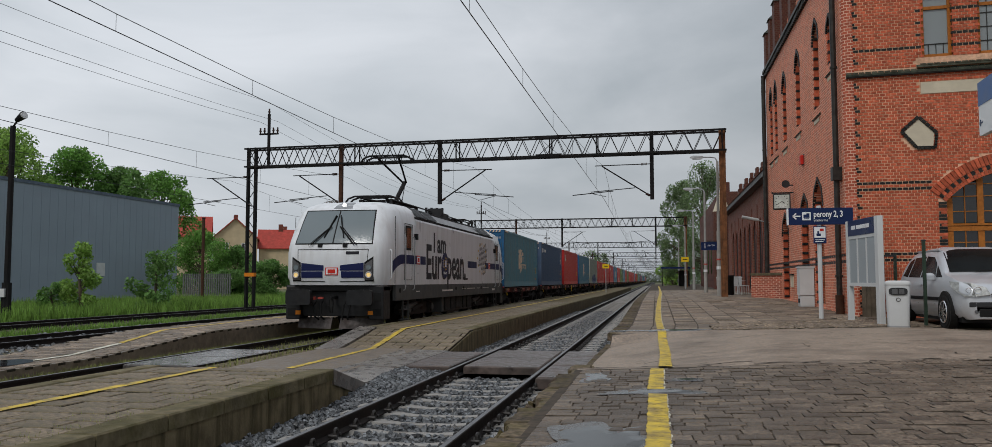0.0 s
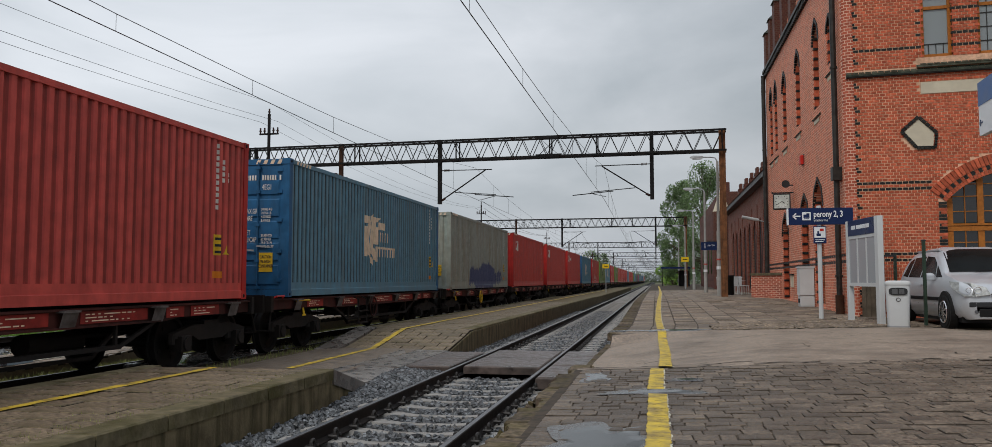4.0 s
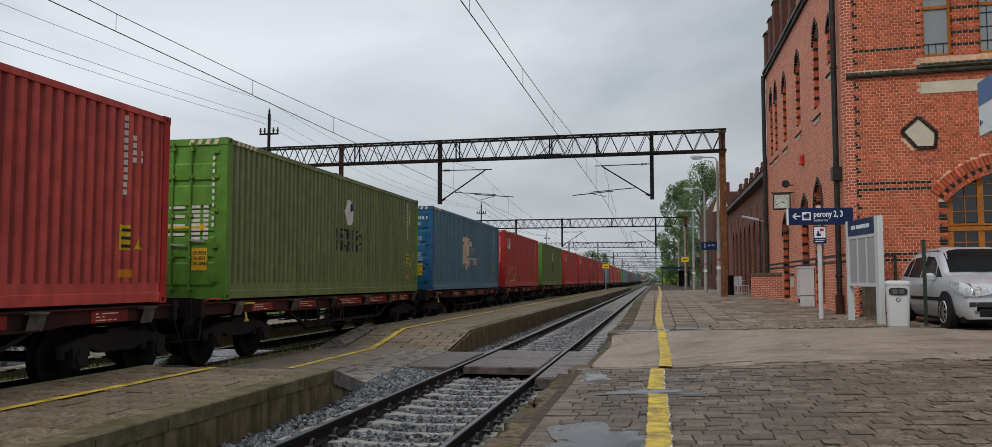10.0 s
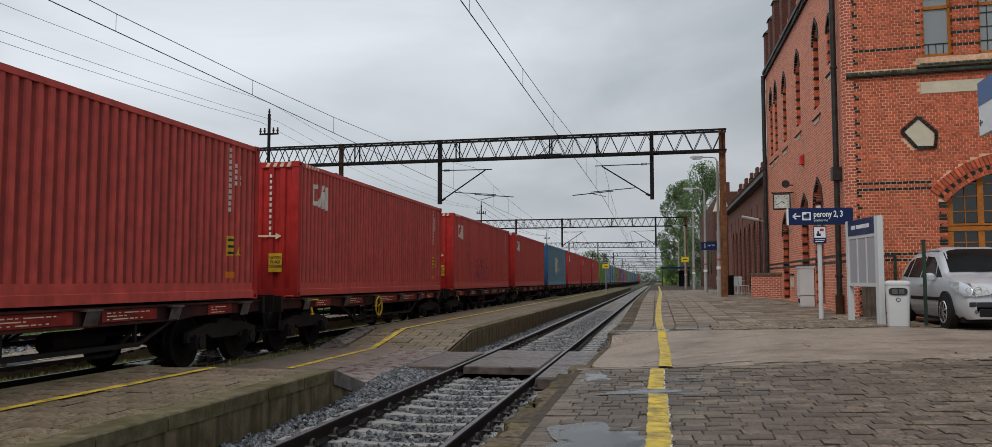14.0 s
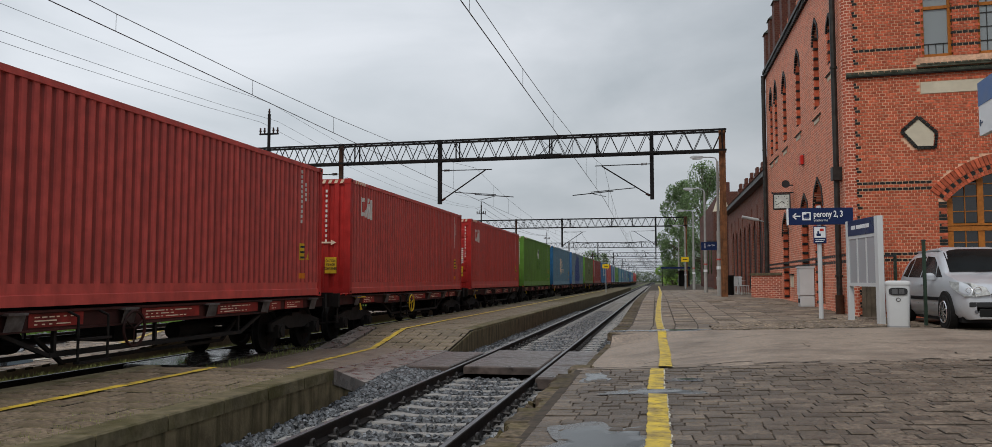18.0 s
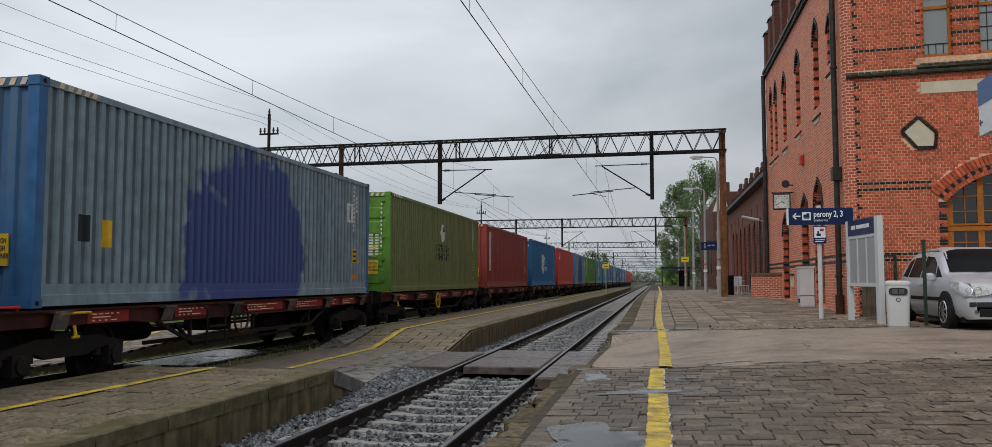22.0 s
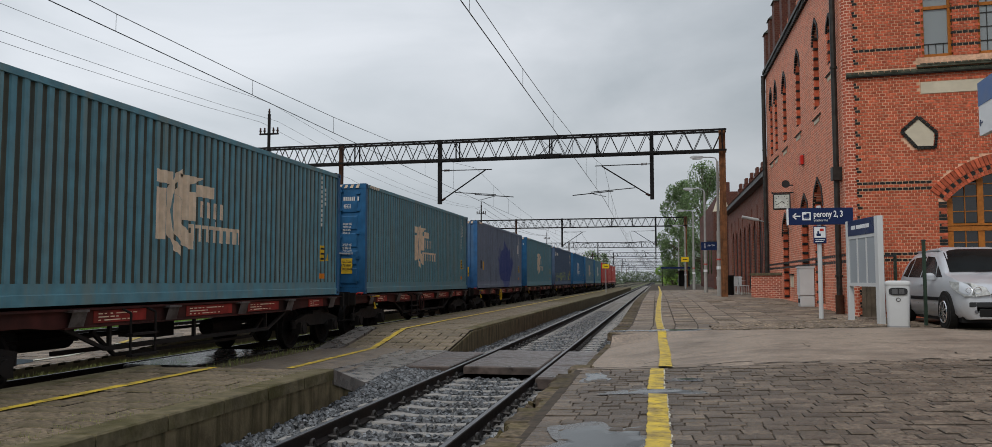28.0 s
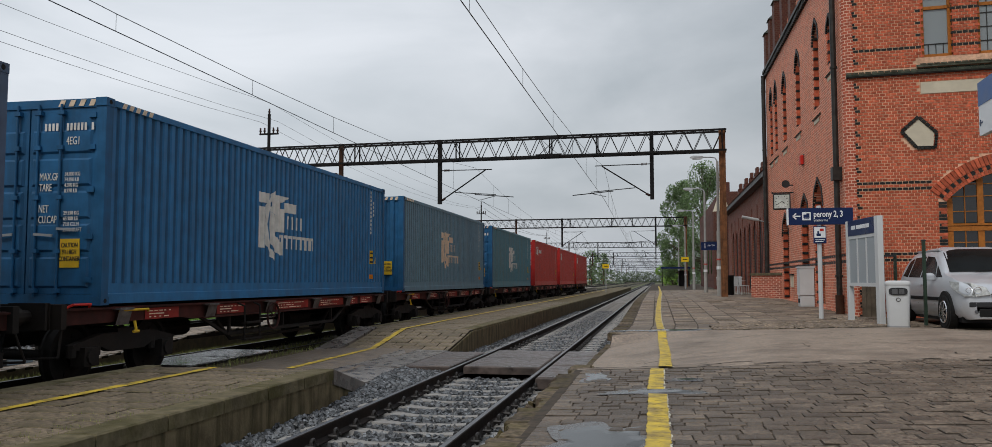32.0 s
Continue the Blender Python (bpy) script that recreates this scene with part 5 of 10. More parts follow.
    under = Geo().box(-0.6, 0.1, 0.3, 0.9, 0.5, 0.78).tube((-0.5, -2.4, 0.6), (-0.5, -1.2, 0.6), 0.18, 12).tube((0.45, 1.4, 0.62), (0.45, 2.5, 0.62), 0.15, 12)
    under.bar((0, -4.5, 0.62), (0, 4.5, 0.62), 0.05, 0.05).bar((0.7, -3.0, 0.5), (0.7, 3.0, 0.5), 0.05, 0.06)
    for y in (-2.6, 2.6):
        under.bar((1.0, y, 0.78), (1.0, y * 0.8, 0.42), 0.05, 0.05).bar((-1.0, y, 0.78), (-1.0, y * 0.8, 0.42), 0.05, 0.05)
    under.bar((1.0, -2.1, 0.42), (1.0, 2.1, 0.42), 0.05, 0.05)
    part("brake_gear", under, M_GRIME, w)
    for e in (-1, 1):
        y0, f = e * (WL / 2 - (0.72 if e > 0 else 0.20)), 1.0 if e > 0 else 0.26
        part("end_beam", Geo().box(-1.25, 1.25, min(y0, y0 + e * 0.1), max(y0, y0 + e * 0.1), 0.86, 1.18), M_GRIME, w)
        for s in (-1, 1):
            b = Geo().tube((s * 0.875, y0 + e * f * 0.1, 1.03), (s * 0.875, y0 + e * f * 0.5, 1.03), 0.12, 12)
            b.tube((s * 0.875, y0 + e * f * 0.5, 1.03), (s * 0.875, y0 + e * f * 0.66, 1.03), 0.085, 10)
            b.box(s * 0.875 - 0.27, s * 0.875 + 0.27, min(y0 + e * f * 0.66, y0 + e * f * 0.70), max(y0 + e * f * 0.66, y0 + e * f * 0.70), 0.86, 1.20)
            part("buffer", b, M_GRIME, w)
        hitch = Geo().tube((0, y0 + e * f * 0.1, 0.98), (0, y0 + e * f * 0.72, 0.90), 0.05, 8)
        hose_ = Geo().path([(0.35, y0 + e * f * 0.1, 0.85), (0.35, y0 + e * f * 0.4, 0.45), (0.3, y0 + e * f * 0.72, 0.40)], 0.03, 6)
        part("coupling", hitch, M_BLACK, w)
        part("brake_hose", hose_, M_BLACK, w)
        part("shunter_rail", Geo().path([(1.2, y0 + e * f * 0.02, 1.0), (1.2, y0 + e * f * 0.28, 0.5), (0.75, y0 + e * f * 0.3, 0.48)], 0.017, 6), M_GRIME, w)
        bogie = new("bogie")
        bogie.parent = w
        bogie.matrix_basis = pose(0, e * 5.2, 0)
        for s in (-1, 1):
            fr = Geo().sweep_x([(-1.2, 0.62), (-1.15, 0.54), (-0.6, 0.56), (-0.4, 0.48), (0.4, 0.48), (0.6, 0.56), (1.15, 0.54), (1.2, 0.62), (0.6, 0.74), (-0.6, 0.74)], min(s * 0.93, s * 1.05), max(s * 0.93, s * 1.05))
            for y in (-0.9, 0.9):
                fr.box(min(s * 0.90, s * 1.12), max(s * 0.90, s * 1.12), y - 0.15, y + 0.15, 0.32, 0.58)
                fr.tube((s * 1.0, y, 0.45), (s * 1.15, y, 0.45), 0.11, 10)
                for d in (-0.25, 0.25):
                    fr.tube((s * 0.99, y + d, 0.45), (s * 0.99, y + d, 0.62), 0.065, 8)
            part("side_frame", fr, M_GRIME, bogie)
        part("bolster", Geo().box(-1.05, 1.05, -0.25, 0.25, 0.55, 0.80), M_GRIME, bogie)
        for y in (-0.9, 0.9):
            ws = part("wheelset", WHEELSET, None, bogie, at=pose(0, y, 0.46))
    return w


WAGON_KINDS = [make_wagon(0), make_wagon(1), make_wagon(2)]
tagged(WAGON_KINDS[0], "grimy flat container wagon on two bogies", "rail wagon", "wagons of the train")
tagged(WAGON_KINDS[1], "flat container wagon with red panels and orange brake wheel", "rail wagon", "wagons of the train")
tagged(WAGON_KINDS[2], "flat container wagon with red panels and yellow brake wheel", "rail wagon", "wagons of the train")

WAGON_ORDER = [1, 0, 2, 1, 2, 1, 0, 1, 0, 0, 1, 0, 1, 1, 0, 2, 1, 0, 0, 1, 2, 0, 1, 1, 1, 2, 1, 1, 1, 1, 1, 0, 1, 2, 1, 1, 1, 1, 0, 1, 0, 1]
MOVING = []         # (object, y of its centre at the start, height of its base)
used_c, used_w = {}, set()
for k, code in enumerate(CONSIST):
    y = LEAD + PITCH * (k + 1)
    if code not in used_c:
        used_c[code] = box = build_container(KINDS[code])
    else:
        box = copy_thing(used_c[code], pose(T2, y, DECK))
    box.matrix_basis = pose(T2, y, DECK)
    MOVING.append((box, y, DECK))
    wk = WAGON_ORDER[k]
    if wk not in used_w:
        used_w.add(wk)
        wag = WAGON_KINDS[wk]
    else:
        wag = copy_thing(WAGON_KINDS[wk], pose(T2, y, 0))
    wag.matrix_basis = pose(T2, y, 0)
    MOVING.append((wag, y, 0))
    for o in wag.children_recursive:
        if o.name.startswith("wheelset"):
            AXLES.append((o, y, 0.46))
# ---------- the electric locomotive ----------
LOCO_Y = 30.90
M_BOGIEGREY = surface("dusty dark bogie steel", (0.024, 0.023, 0.022), 0.7, var=0.4, scale=6, dirt=(0.055, 0.045, 0.038), dirt_amount=0.5)
loco = thing("electric_locomotive", "dirty white electric locomotive with a blue stripe and dark lettering", "locomotive")


def cab_rings(e):
    """Level rings from the sill to the roof: the nose leans back above the lamps, and its corners are cut."""
    out = []
    for z, yf, wf, yk, wk in ((1.36, 9.06, 1.14, 8.50, 1.46), (1.62, 9.14, 1.18, 8.55, 1.49), (2.10, 9.15, 1.18, 8.57, 1.50), (2.42, 9.11, 1.17, 8.53, 1.50), (2.55, 9.05, 1.16, 8.47, 1.495),
                              (3.05, 8.76, 1.11, 8.20, 1.46), (3.46, 8.48, 1.05, 7.92, 1.39), (3.62, 8.24, 0.95, 7.70, 1.27), (3.74, 7.84, 0.78, 7.35, 1.05), (3.80, 7.3, 0.5, 6.9, 0.8)):
        wb = {3.46: 1.44, 3.62: 1.36, 3.74: 1.18, 3.80: 0.95}.get(z, 1.5)
        pts = [(-wb, 6.2), (-wk, yk - 0.05), (-(wf + wk) / 2 - 0.04, (yf + yk) / 2 + 0.11), (-wf, yf), (-wf * 0.5, yf + 0.05), (0, yf + 0.065), (wf * 0.5, yf + 0.05), (wf, yf), ((wf + wk) / 2 + 0.04, (yf + yk) / 2 + 0.11), (wk, yk - 0.05), (wb, 6.2)]
        ring_ = [(x, e * y, z) for x, y in pts]
        out.append(ring_ if e > 0 else ring_[::-1])
    return out[::-1]


def nose_y(z, x):
    """Depth of the nose's face at a height and an offset from the middle."""
    prof = [(1.36, 9.06), (1.62, 9.14), (2.10, 9.15), (2.42, 9.11), (2.55, 9.05), (3.05, 8.76), (3.46, 8.48), (3.62, 8.24), (3.74, 7.84)]
    for (z0, y0), (z1, y1) in zip(prof, prof[1:]):
        if z <= z1:
            y = lerp(y0, y1, (z - z0) / (z1 - z0))
            break
    return y + 0.065 * (1 - min(1, abs(x) / 1.1) ** 2)


def nose_patch(e, corners, off, mat, name, label="", parent=None, nx=8, nz=5):
    """A panel that follows the nose; corners (x, z): lower left, lower right, upper right, upper left."""
    g = Geo()
    (ax, az), (bx, bz), (cx, cz), (dx, dz) = corners
    for k, o in ((0, off), (1, -0.02)):
        for j in range(nz + 1):
            for i in range(nx + 1):
                s, t = i / nx, j / nz
                x = (ax * (1 - s) + bx * s) * (1 - t) + (dx * (1 - s) + cx * s) * t
                z = (az * (1 - s) + bz * s) * (1 - t) + (dz * (1 - s) + cz * s) * t
                g.v.append((x, e * (nose_y(z, x) + o), z))
    w = nx + 1
    for j in range(nz):
        for i in range(nx):
            q = (j * w + i, j * w + i + 1, (j + 1) * w + i + 1, (j + 1) * w + i)
            g.f.append(q if e < 0 else q[::-1])
    m = w * (nz + 1)
    edge = [i for i in range(w)] + [j * w + nx for j in range(1, nz + 1)] + [nz * w + i for i in range(nx - 1, -1, -1)] + [j * w for j in range(nz - 1, 0, -1)]
    for a, b in zip(edge, edge[1:] + edge[:1]):
        g.f.append((a, b, b + m, a + m)[::-1])
    return part(name, g, mat, parent or loco, label, soft=True)


SIDE = [(-1.5, 1.36), (1.5, 1.36), (1.5, 3.30), (1.44, 3.42), (1.02, 3.72), (0.6, 3.78), (-0.6, 3.78), (-1.02, 3.72), (-1.44, 3.42), (-1.5, 3.30)]
part("body_shell", Geo().sweep_y(SIDE, -6.2, 6.2), M_WHITE, loco, "white body sides, soiled towards the roof")
for e in (-1, 1):
    part("cab", Geo().loft(cab_rings(e)), M_WHITE, loco, "white rounded cab", soft=True)
    nose_patch(e, ((-1.13, 2.48), (1.13, 2.48), (1.03, 3.47), (-1.03, 3.47)), 0.012, M_BLACK, "windscreen_gasket", "black windscreen surround")
    for s in (-1, 1):
        a, b = (-1.10, -0.02) if s < 0 else (0.02, 1.10)
        c, d = (-1.00, -0.02) if s < 0 else (0.02, 1.00)
        nose_patch(e, ((a, 2.51), (b, 2.51), (d, 3.44), (c, 3.44)), 0.02, M_SCREEN, "windscreen", "greenish-grey reflecting windscreen")
        arm = Geo().bar((s * 0.62, e * (nose_y(2.45, 0.6) + 0.06), 2.47), (s * 0.12, e * (nose_y(3.0, 0.1) + 0.07), 2.98), 0.03, 0.03)
        arm.bar((s * 0.70, e * (nose_y(2.45, 0.6) + 0.06), 2.45), (s * 0.2, e * (nose_y(3.0, 0.1) + 0.06), 2.95), 0.018, 0.018)
        arm.bar((s * 0.28, e * (nose_y(2.7, 0.2) + 0.05), 2.66), (s * 0.06, e * (nose_y(3.28, 0.1) + 0.05), 3.30), 0.025, 0.05)
        part("wiper", arm, M_BLACK, loco)
        part("wiper_box", Geo().box(s * 0.36 - 0.06, s * 0.36 + 0.06, min(e * 9.0, e * 9.2), max(e * 9.0, e * 9.2), 2.40, 2.50), M_BLACK, loco)
        # lamp cluster in its black recess at the corner
        q4 = lambda x0, x1, z0, za, zb: ((-x1, z0), (-x0, z0), (-x0, za), (-x1, zb)) if s < 0 else ((x0, z0), (x1, z0), (x1, zb), (x0, za))
        nose_patch(e, q4(0.92, 1.17, 1.46, 1.98, 2.14), 0.014, M_BLACK, "lamp_recess")
        nose_patch(e, q4(0.95, 1.15, 1.50, 1.93, 2.07), 0.022, M_LAMPRIM, "lamp_housing", "grey lamp housing")
        yl = e * (nose_y(1.65, 1.05) + 0.03)
        hl_ = Geo()
        disc(hl_, (s * 1.05, yl, 1.64), 0.055, (0, 1, 0), 0.05, 20)
        part("headlamp", hl_, M_LIT if e < 0 else M_LAMPGLASS, loco, "lit warm headlamp" if e < 0 else "")
        hr_ = Geo()
        ring(hr_, (s * 1.05, yl + e * 0.02, 1.64), 0.075, 0.016, "y", 20, 6)
        part("lamp_ring", hr_, M_LAMPGLASS, loco)
        up_ = Geo()
        disc(up_, (s * 1.05, yl, 1.84), 0.07, (0, 1, 0), 0.05, 16)
        part("tail_lamp", up_, M_SCREEN, loco)
        # two slanting blue panels, and the white trim under them
        for z0, z1 in ((1.56, 1.735), (1.755, 1.93)):
            nose_patch(e, q4(0.24, 0.90, z0, z1 - 0.03, z1 + 0.04) if z0 > 1.7 else q4(0.27, 0.90, z0, z1, z1), 0.014, M_LOCOBLUE, "blue_panel", "deep blue panel", nz=2)
        nose_patch(e, q4(0.22, 0.92, 1.455, 1.475, 1.475), 0.012, M_BLACK, "panel_gap", nz=1)
        part("cab_handrail", Geo().path([(s * 1.44, e * 8.58, 1.5), (s * 1.52, e * 8.62, 1.55), (s * 1.52, e * 8.62, 2.3), (s * 1.46, e * 8.58, 2.35)], 0.018, 6), M_WHITE, loco)
        buf = Geo().tube((s * 0.875, e * 8.6, 1.03), (s * 0.875, e * 9.30, 1.03), 0.16, 14)
        pl = [(s * 0.875 + 0.36 * math.copysign(abs(math.cos(q)) ** 0.25, math.cos(q)), 1.03 + 0.205 * math.copysign(abs(math.sin(q)) ** 0.25, math.sin(q))) for q in [2 * math.pi * i / 20 for i in range(20)]]
        y0, y1 = sorted((e * 9.30, e * 9.44))
        buf.sweep_y(pl, y0, y1)
        part("buffer", buf, M_UNDER, loco, "dark oblong buffer")
        part("step_block", Geo().box(min(s * 1.0, s * 1.42), max(s * 1.0, s * 1.42), min(e * 8.4, e * 9.0), max(e * 8.4, e * 9.0), 0.42, 1.34), M_UNDER, loco, bevel=0.03)
        part("step_recess", Geo().box(min(s * 1.12, s * 1.35), max(s * 1.12, s * 1.35), min(e * 8.97, e * 9.007), max(e * 8.97, e * 9.007), 0.92, 1.15).box(min(s * 1.12, s * 1.35), max(s * 1.12, s * 1.35), min(e * 8.97, e * 9.007), max(e * 8.97, e * 9.007), 0.52, 0.72), M_BLACK, loco)
        part("yellow_plate", Geo().box(min(s * 0.98, s * 1.12), max(s * 0.98, s * 1.12), min(e * 8.98, e * 9.015), max(e * 8.98, e * 9.015), 0.55, 0.66), K_ORANGE, loco)
    nose_patch(e, ((-0.26, 3.52), (0.30, 3.52), (0.22, 3.72), (-0.19, 3.72)), 0.012, M_LOCOROOF, "top_lamp_panel", "grey panel with the top lamp")
    tl = Geo()
    disc(tl, (0.02, e * (nose_y(3.61, 0) + 0.01), 3.61), 0.075, (0, 1, 0.4 * e), 0.06, 18)
    part("top_lamp", tl, M_LAMPGLASS, loco)
    nose_patch(e, ((-0.18, 1.63), (0.18, 1.63), (0.18, 1.84), (-0.18, 1.84)), 0.018, M_RED, "emblem", "red-edged square emblem", nz=2, nx=2)
    nose_patch(e, ((-0.15, 1.655), (0.15, 1.655), (0.15, 1.815), (-0.15, 1.815)), 0.022, M_SIGNWHITE, "emblem_field", nz=2, nx=2)
    nose_patch(e, ((-0.11, 1.68), (0.11, 1.68), (0.11, 1.79), (-0.11, 1.79)), 0.026, M_RED, "emblem_core", nz=2, nx=2)
    nose_patch(e, ((-1.02, 2.33), (1.02, 2.33), (1.02, 2.345), (-1.02, 2.345)), 0.012, M_BLACK, "flap_seam", nz=1)
    for s in (-1, 1):
        nose_patch(e, ((s * 1.00 - 0.006, 2.02), (s * 1.00 + 0.006, 2.02), (s * 1.02 + 0.006, 2.34), (s * 1.02 - 0.006, 2.34)), 0.012, M_BLACK, "flap_seam", nx=1)
    nose_patch(e, ((0.40, 2.20), (0.76, 2.20), (0.76, 2.28), (0.40, 2.28)) if e < 0 else ((-0.76, 2.20), (-0.40, 2.20), (-0.40, 2.28), (-0.76, 2.28)), 0.012, M_PRINT, "number_bar", "dark bar in place of the running number", nz=1)
    front = Geo().box(-1.42, 1.42, min(e * 8.3, e * 8.98), max(e * 8.3, e * 8.98), 1.20, 1.36).box(-1.0, 1.0, min(e * 8.4, e * 8.85), max(e * 8.4, e * 8.85), 0.5, 1.2)
    part("headstock", front, M_UNDER, loco, bevel=0.02)
    hk = Geo().tube((0, e * 8.8, 1.03), (0, e * 9.3, 1.0), 0.05, 8)
    for dx in (-0.06, 0.06):
        hk.path([(dx, e * 9.2, 1.0), (dx, e * 9.25, 0.8), (dx * 0.4, e * 9.2, 0.6)], 0.022, 6)
    for dx in (-0.55, -0.35, 0.32, 0.5):
        hose = Geo().path([(dx, e * 8.9, 0.95), (dx, e * 9.1, 0.8), (dx * 0.9, e * 9.15, 0.5), (dx * 0.8, e * 9.0, 0.42)], 0.026, 6)
        part("air_hose", hose, M_BLACK, loco)
    part("coupling", hk, M_BLACK, loco)
    part("hose_taps", Geo().box(-0.56, -0.50, min(e * 9.05, e * 9.15), max(e * 9.05, e * 9.15), 0.96, 1.04).box(-0.42, -0.28, min(e * 9.05, e * 9.15), max(e * 9.05, e * 9.15), 0.98, 1.03), M_ROOFRED, loco, "red hose taps")
    pw = Geo()
    for s in (-1, 1):
        pw.add([(s * 0.12, e * 8.95, 0.16), (s * 1.25, e * 8.55, 0.16), (s * 1.25, e * 8.45, 0.46), (s * 0.12, e * 8.80, 0.46), (s * 0.12, e * 8.91, 0.16), (s * 1.25, e * 8.51, 0.16), (s * 1.25, e * 8.41, 0.46), (s * 0.12, e * 8.76, 0.46)],
               [(0, 1, 2, 3), (7, 6, 5, 4), (0, 4, 5, 1), (1, 5, 6, 2), (2, 6, 7, 3), (3, 7, 4, 0)])
    part("snow_plough", pw, M_SPIGOT, loco, "scuffed grey snow plough")

for s in (-1, 1):
    x0, x1 = sorted((s * 1.40, s * 1.49))
    part("sill", Geo().box(x0, x1, -8.15, 8.15, 0.92, 1.365), M_LOCOGREY, loco, "dark grey sill with small markings")
    x = s * 1.503

    def flat(y0, y1, z0, z1, mat, name, label="", proud=0.004, parent=None):
        return part(name, Geo().box(min(s * 1.49, s * (1.5 + proud)), max(s * 1.49, s * (1.5 + proud)), y0, y1, z0, z1), mat, parent or loco, label)

    # which way the lettering runs: seen from this side it reads towards the tail on the platform's side
    for y0, y1 in ((-7.42, -5.98), (-5.68, -5.08), (1.0, 2.65), (4.4, 5.05), (5.5, 7.42)):
        flat(y0, y1, 1.98, 2.24, M_LOCOBLUE, "blue_stripe")
    for e in (-1, 1):
        band = [(7.42, 1.98, 2.24), (7.75, 1.95, 2.23), (8.05, 1.88, 2.18), (8.30, 1.79, 2.10), (8.50, 1.68, 2.02)]
        sb = Geo()
        for (ya_, l0, h0), (yb_, l1, h1) in zip(band, band[1:]):
            sb.add([(s * 1.506, e * ya_, l0), (s * 1.506, e * yb_, l1), (s * 1.506, e * yb_, h1), (s * 1.506, e * ya_, h0)], [(0, 1, 2, 3)])
        part("blue_stripe", sb, M_LOCOBLUE, loco)
    for yb in (-5.92, 5.28):
        flat(yb - 0.17, yb + 0.17, 1.98, 2.25, M_RED, "side_emblem", "red-edged square emblem", 0.006)
        flat(yb - 0.13, yb + 0.13, 2.015, 2.215, M_SIGNWHITE, "side_emblem_field", "", 0.009)
        flat(yb - 0.09, yb + 0.09, 2.05, 2.18, M_RED, "side_emblem_core", "", 0.012)
    for e in (-1, 1):
        yd = e * 6.97
        fr = Geo()
        xo0, xo1 = sorted((s * 1.492, s * 1.507))
        for a in ((yd - 0.39, yd - 0.375, 1.5, 3.16), (yd + 0.375, yd + 0.39, 1.5, 3.16), (yd - 0.39, yd + 0.39, 3.145, 3.16), (yd - 0.39, yd + 0.39, 1.5, 1.515)):
            fr.box(xo0, xo1, *a)
        dr = part("cab_door", fr, M_LOCOGREY, loco, "door seams of the white cab door")
        part("door_window_frame", Geo().box(min(s * 1.49, s * 1.510), max(s * 1.49, s * 1.510), yd - 0.27, yd + 0.27, 2.38, 3.10), M_BLACK, dr, bevel=0.004)
        part("door_window", Geo().box(min(s * 1.49, s * 1.514), max(s * 1.49, s * 1.514), yd - 0.22, yd + 0.22, 2.44, 3.04), M_DOORPANE if s > 0 else M_PANEDARK, dr, "amber-brown reflecting door window")
        for d in (-0.46, 0.46):
            part("handrail", Geo().path([(s * 1.50, yd + d, 1.20), (s * 1.56, yd + d, 1.25), (s * 1.56, yd + d, 2.75), (s * 1.50, yd + d, 2.80)], 0.017, 6), M_GALV, loco)
        lad = Geo()
        for d in (-0.28, 0.28):
            lad.bar((s * 1.42, yd + d, 0.30), (s * 1.42, yd + d, 0.95), 0.04, 0.05)
        for z in (0.34, 0.62, 0.90):
            lad.box(min(s * 1.30, s * 1.46), max(s * 1.30, s * 1.46), yd - 0.28, yd + 0.28, z, z + 0.03)
        part("ladder", lad, M_LOCOGREY, loco)
        part("cab_seam", Geo().box(xo0, xo1, e * 8.25 - 0.006, e * 8.25 + 0.006, 1.40, 3.3), M_LOCOGREY, loco)
        part("mirror_camera", Geo().box(min(s * 1.5, s * 1.60), max(s * 1.5, s * 1.60), e * 6.32 - 0.06, e * 6.32 + 0.06, 2.72, 2.90), M_BLACK, loco)
        for q in range(2):
            ya, yb = e * (5.9 - 1.25 * q), e * (4.75 - 1.25 * q)
            g = Geo().add([(s * 1.44, ya, 3.44), (s * 1.44, yb, 3.44), (s * 1.12, yb - e * 0.0, 3.74), (s * 1.12, ya - e * 0.1, 3.74)], [(0, 1, 2, 3)])
            g.move(Matrix.Translation((s * 0.02, 0, 0.02)))
            part("roof_grille", g, M_PLASTIC, loco, "dark roof grille")
    g = Geo().add([(s * 1.455, -6.15, 3.43), (s * 1.455, 6.15, 3.43), (s * 1.03, 6.15, 3.735), (s * 1.03, -6.15, 3.735)], [(0, 1, 2, 3)])
    part("roof_side", g, M_LOCOROOF, loco, "grey sloping roof side")
    g = Geo().box(min(s * 1.44, s * 1.475), max(s * 1.44, s * 1.475), -6.2, 6.2, 3.36, 3.43)
    for i in range(30):
        yy = -6.0 + i * 0.41
        g.box(min(s * 1.47, s * 1.485), max(s * 1.47, s * 1.485), yy, yy + 0.06, 3.38, 3.41)
    part("gutter", g, M_BLACK, loco, "black rain gutter with bolts")
    m = Matrix.Translation((s * 1.503, 0, 0)) @ Matrix.Rotation(radians(90 * s), 4, "Z")
    y_of = (lambda y: y) if s > 0 else (lambda y: -y)
    a = 1 if s > 0 else -1
    letter("slogan", "I am", 0.89, M_PRINT, loco, Matrix.Translation((s * 1.503, a * -4.10, 2.43)) @ Matrix.Rotation(radians(90 * s), 4, "Z"), "near-black lettering", bold=0.026, width=1.62)
    letter("slogan", "European.", 1.55, M_PRINT, loco, Matrix.Translation((s * 1.503, a * -4.98, 1.56)) @ Matrix.Rotation(radians(90 * s), 4, "Z"), "near-black lettering", bold=0.036, width=5.62)
    dsc = Geo()
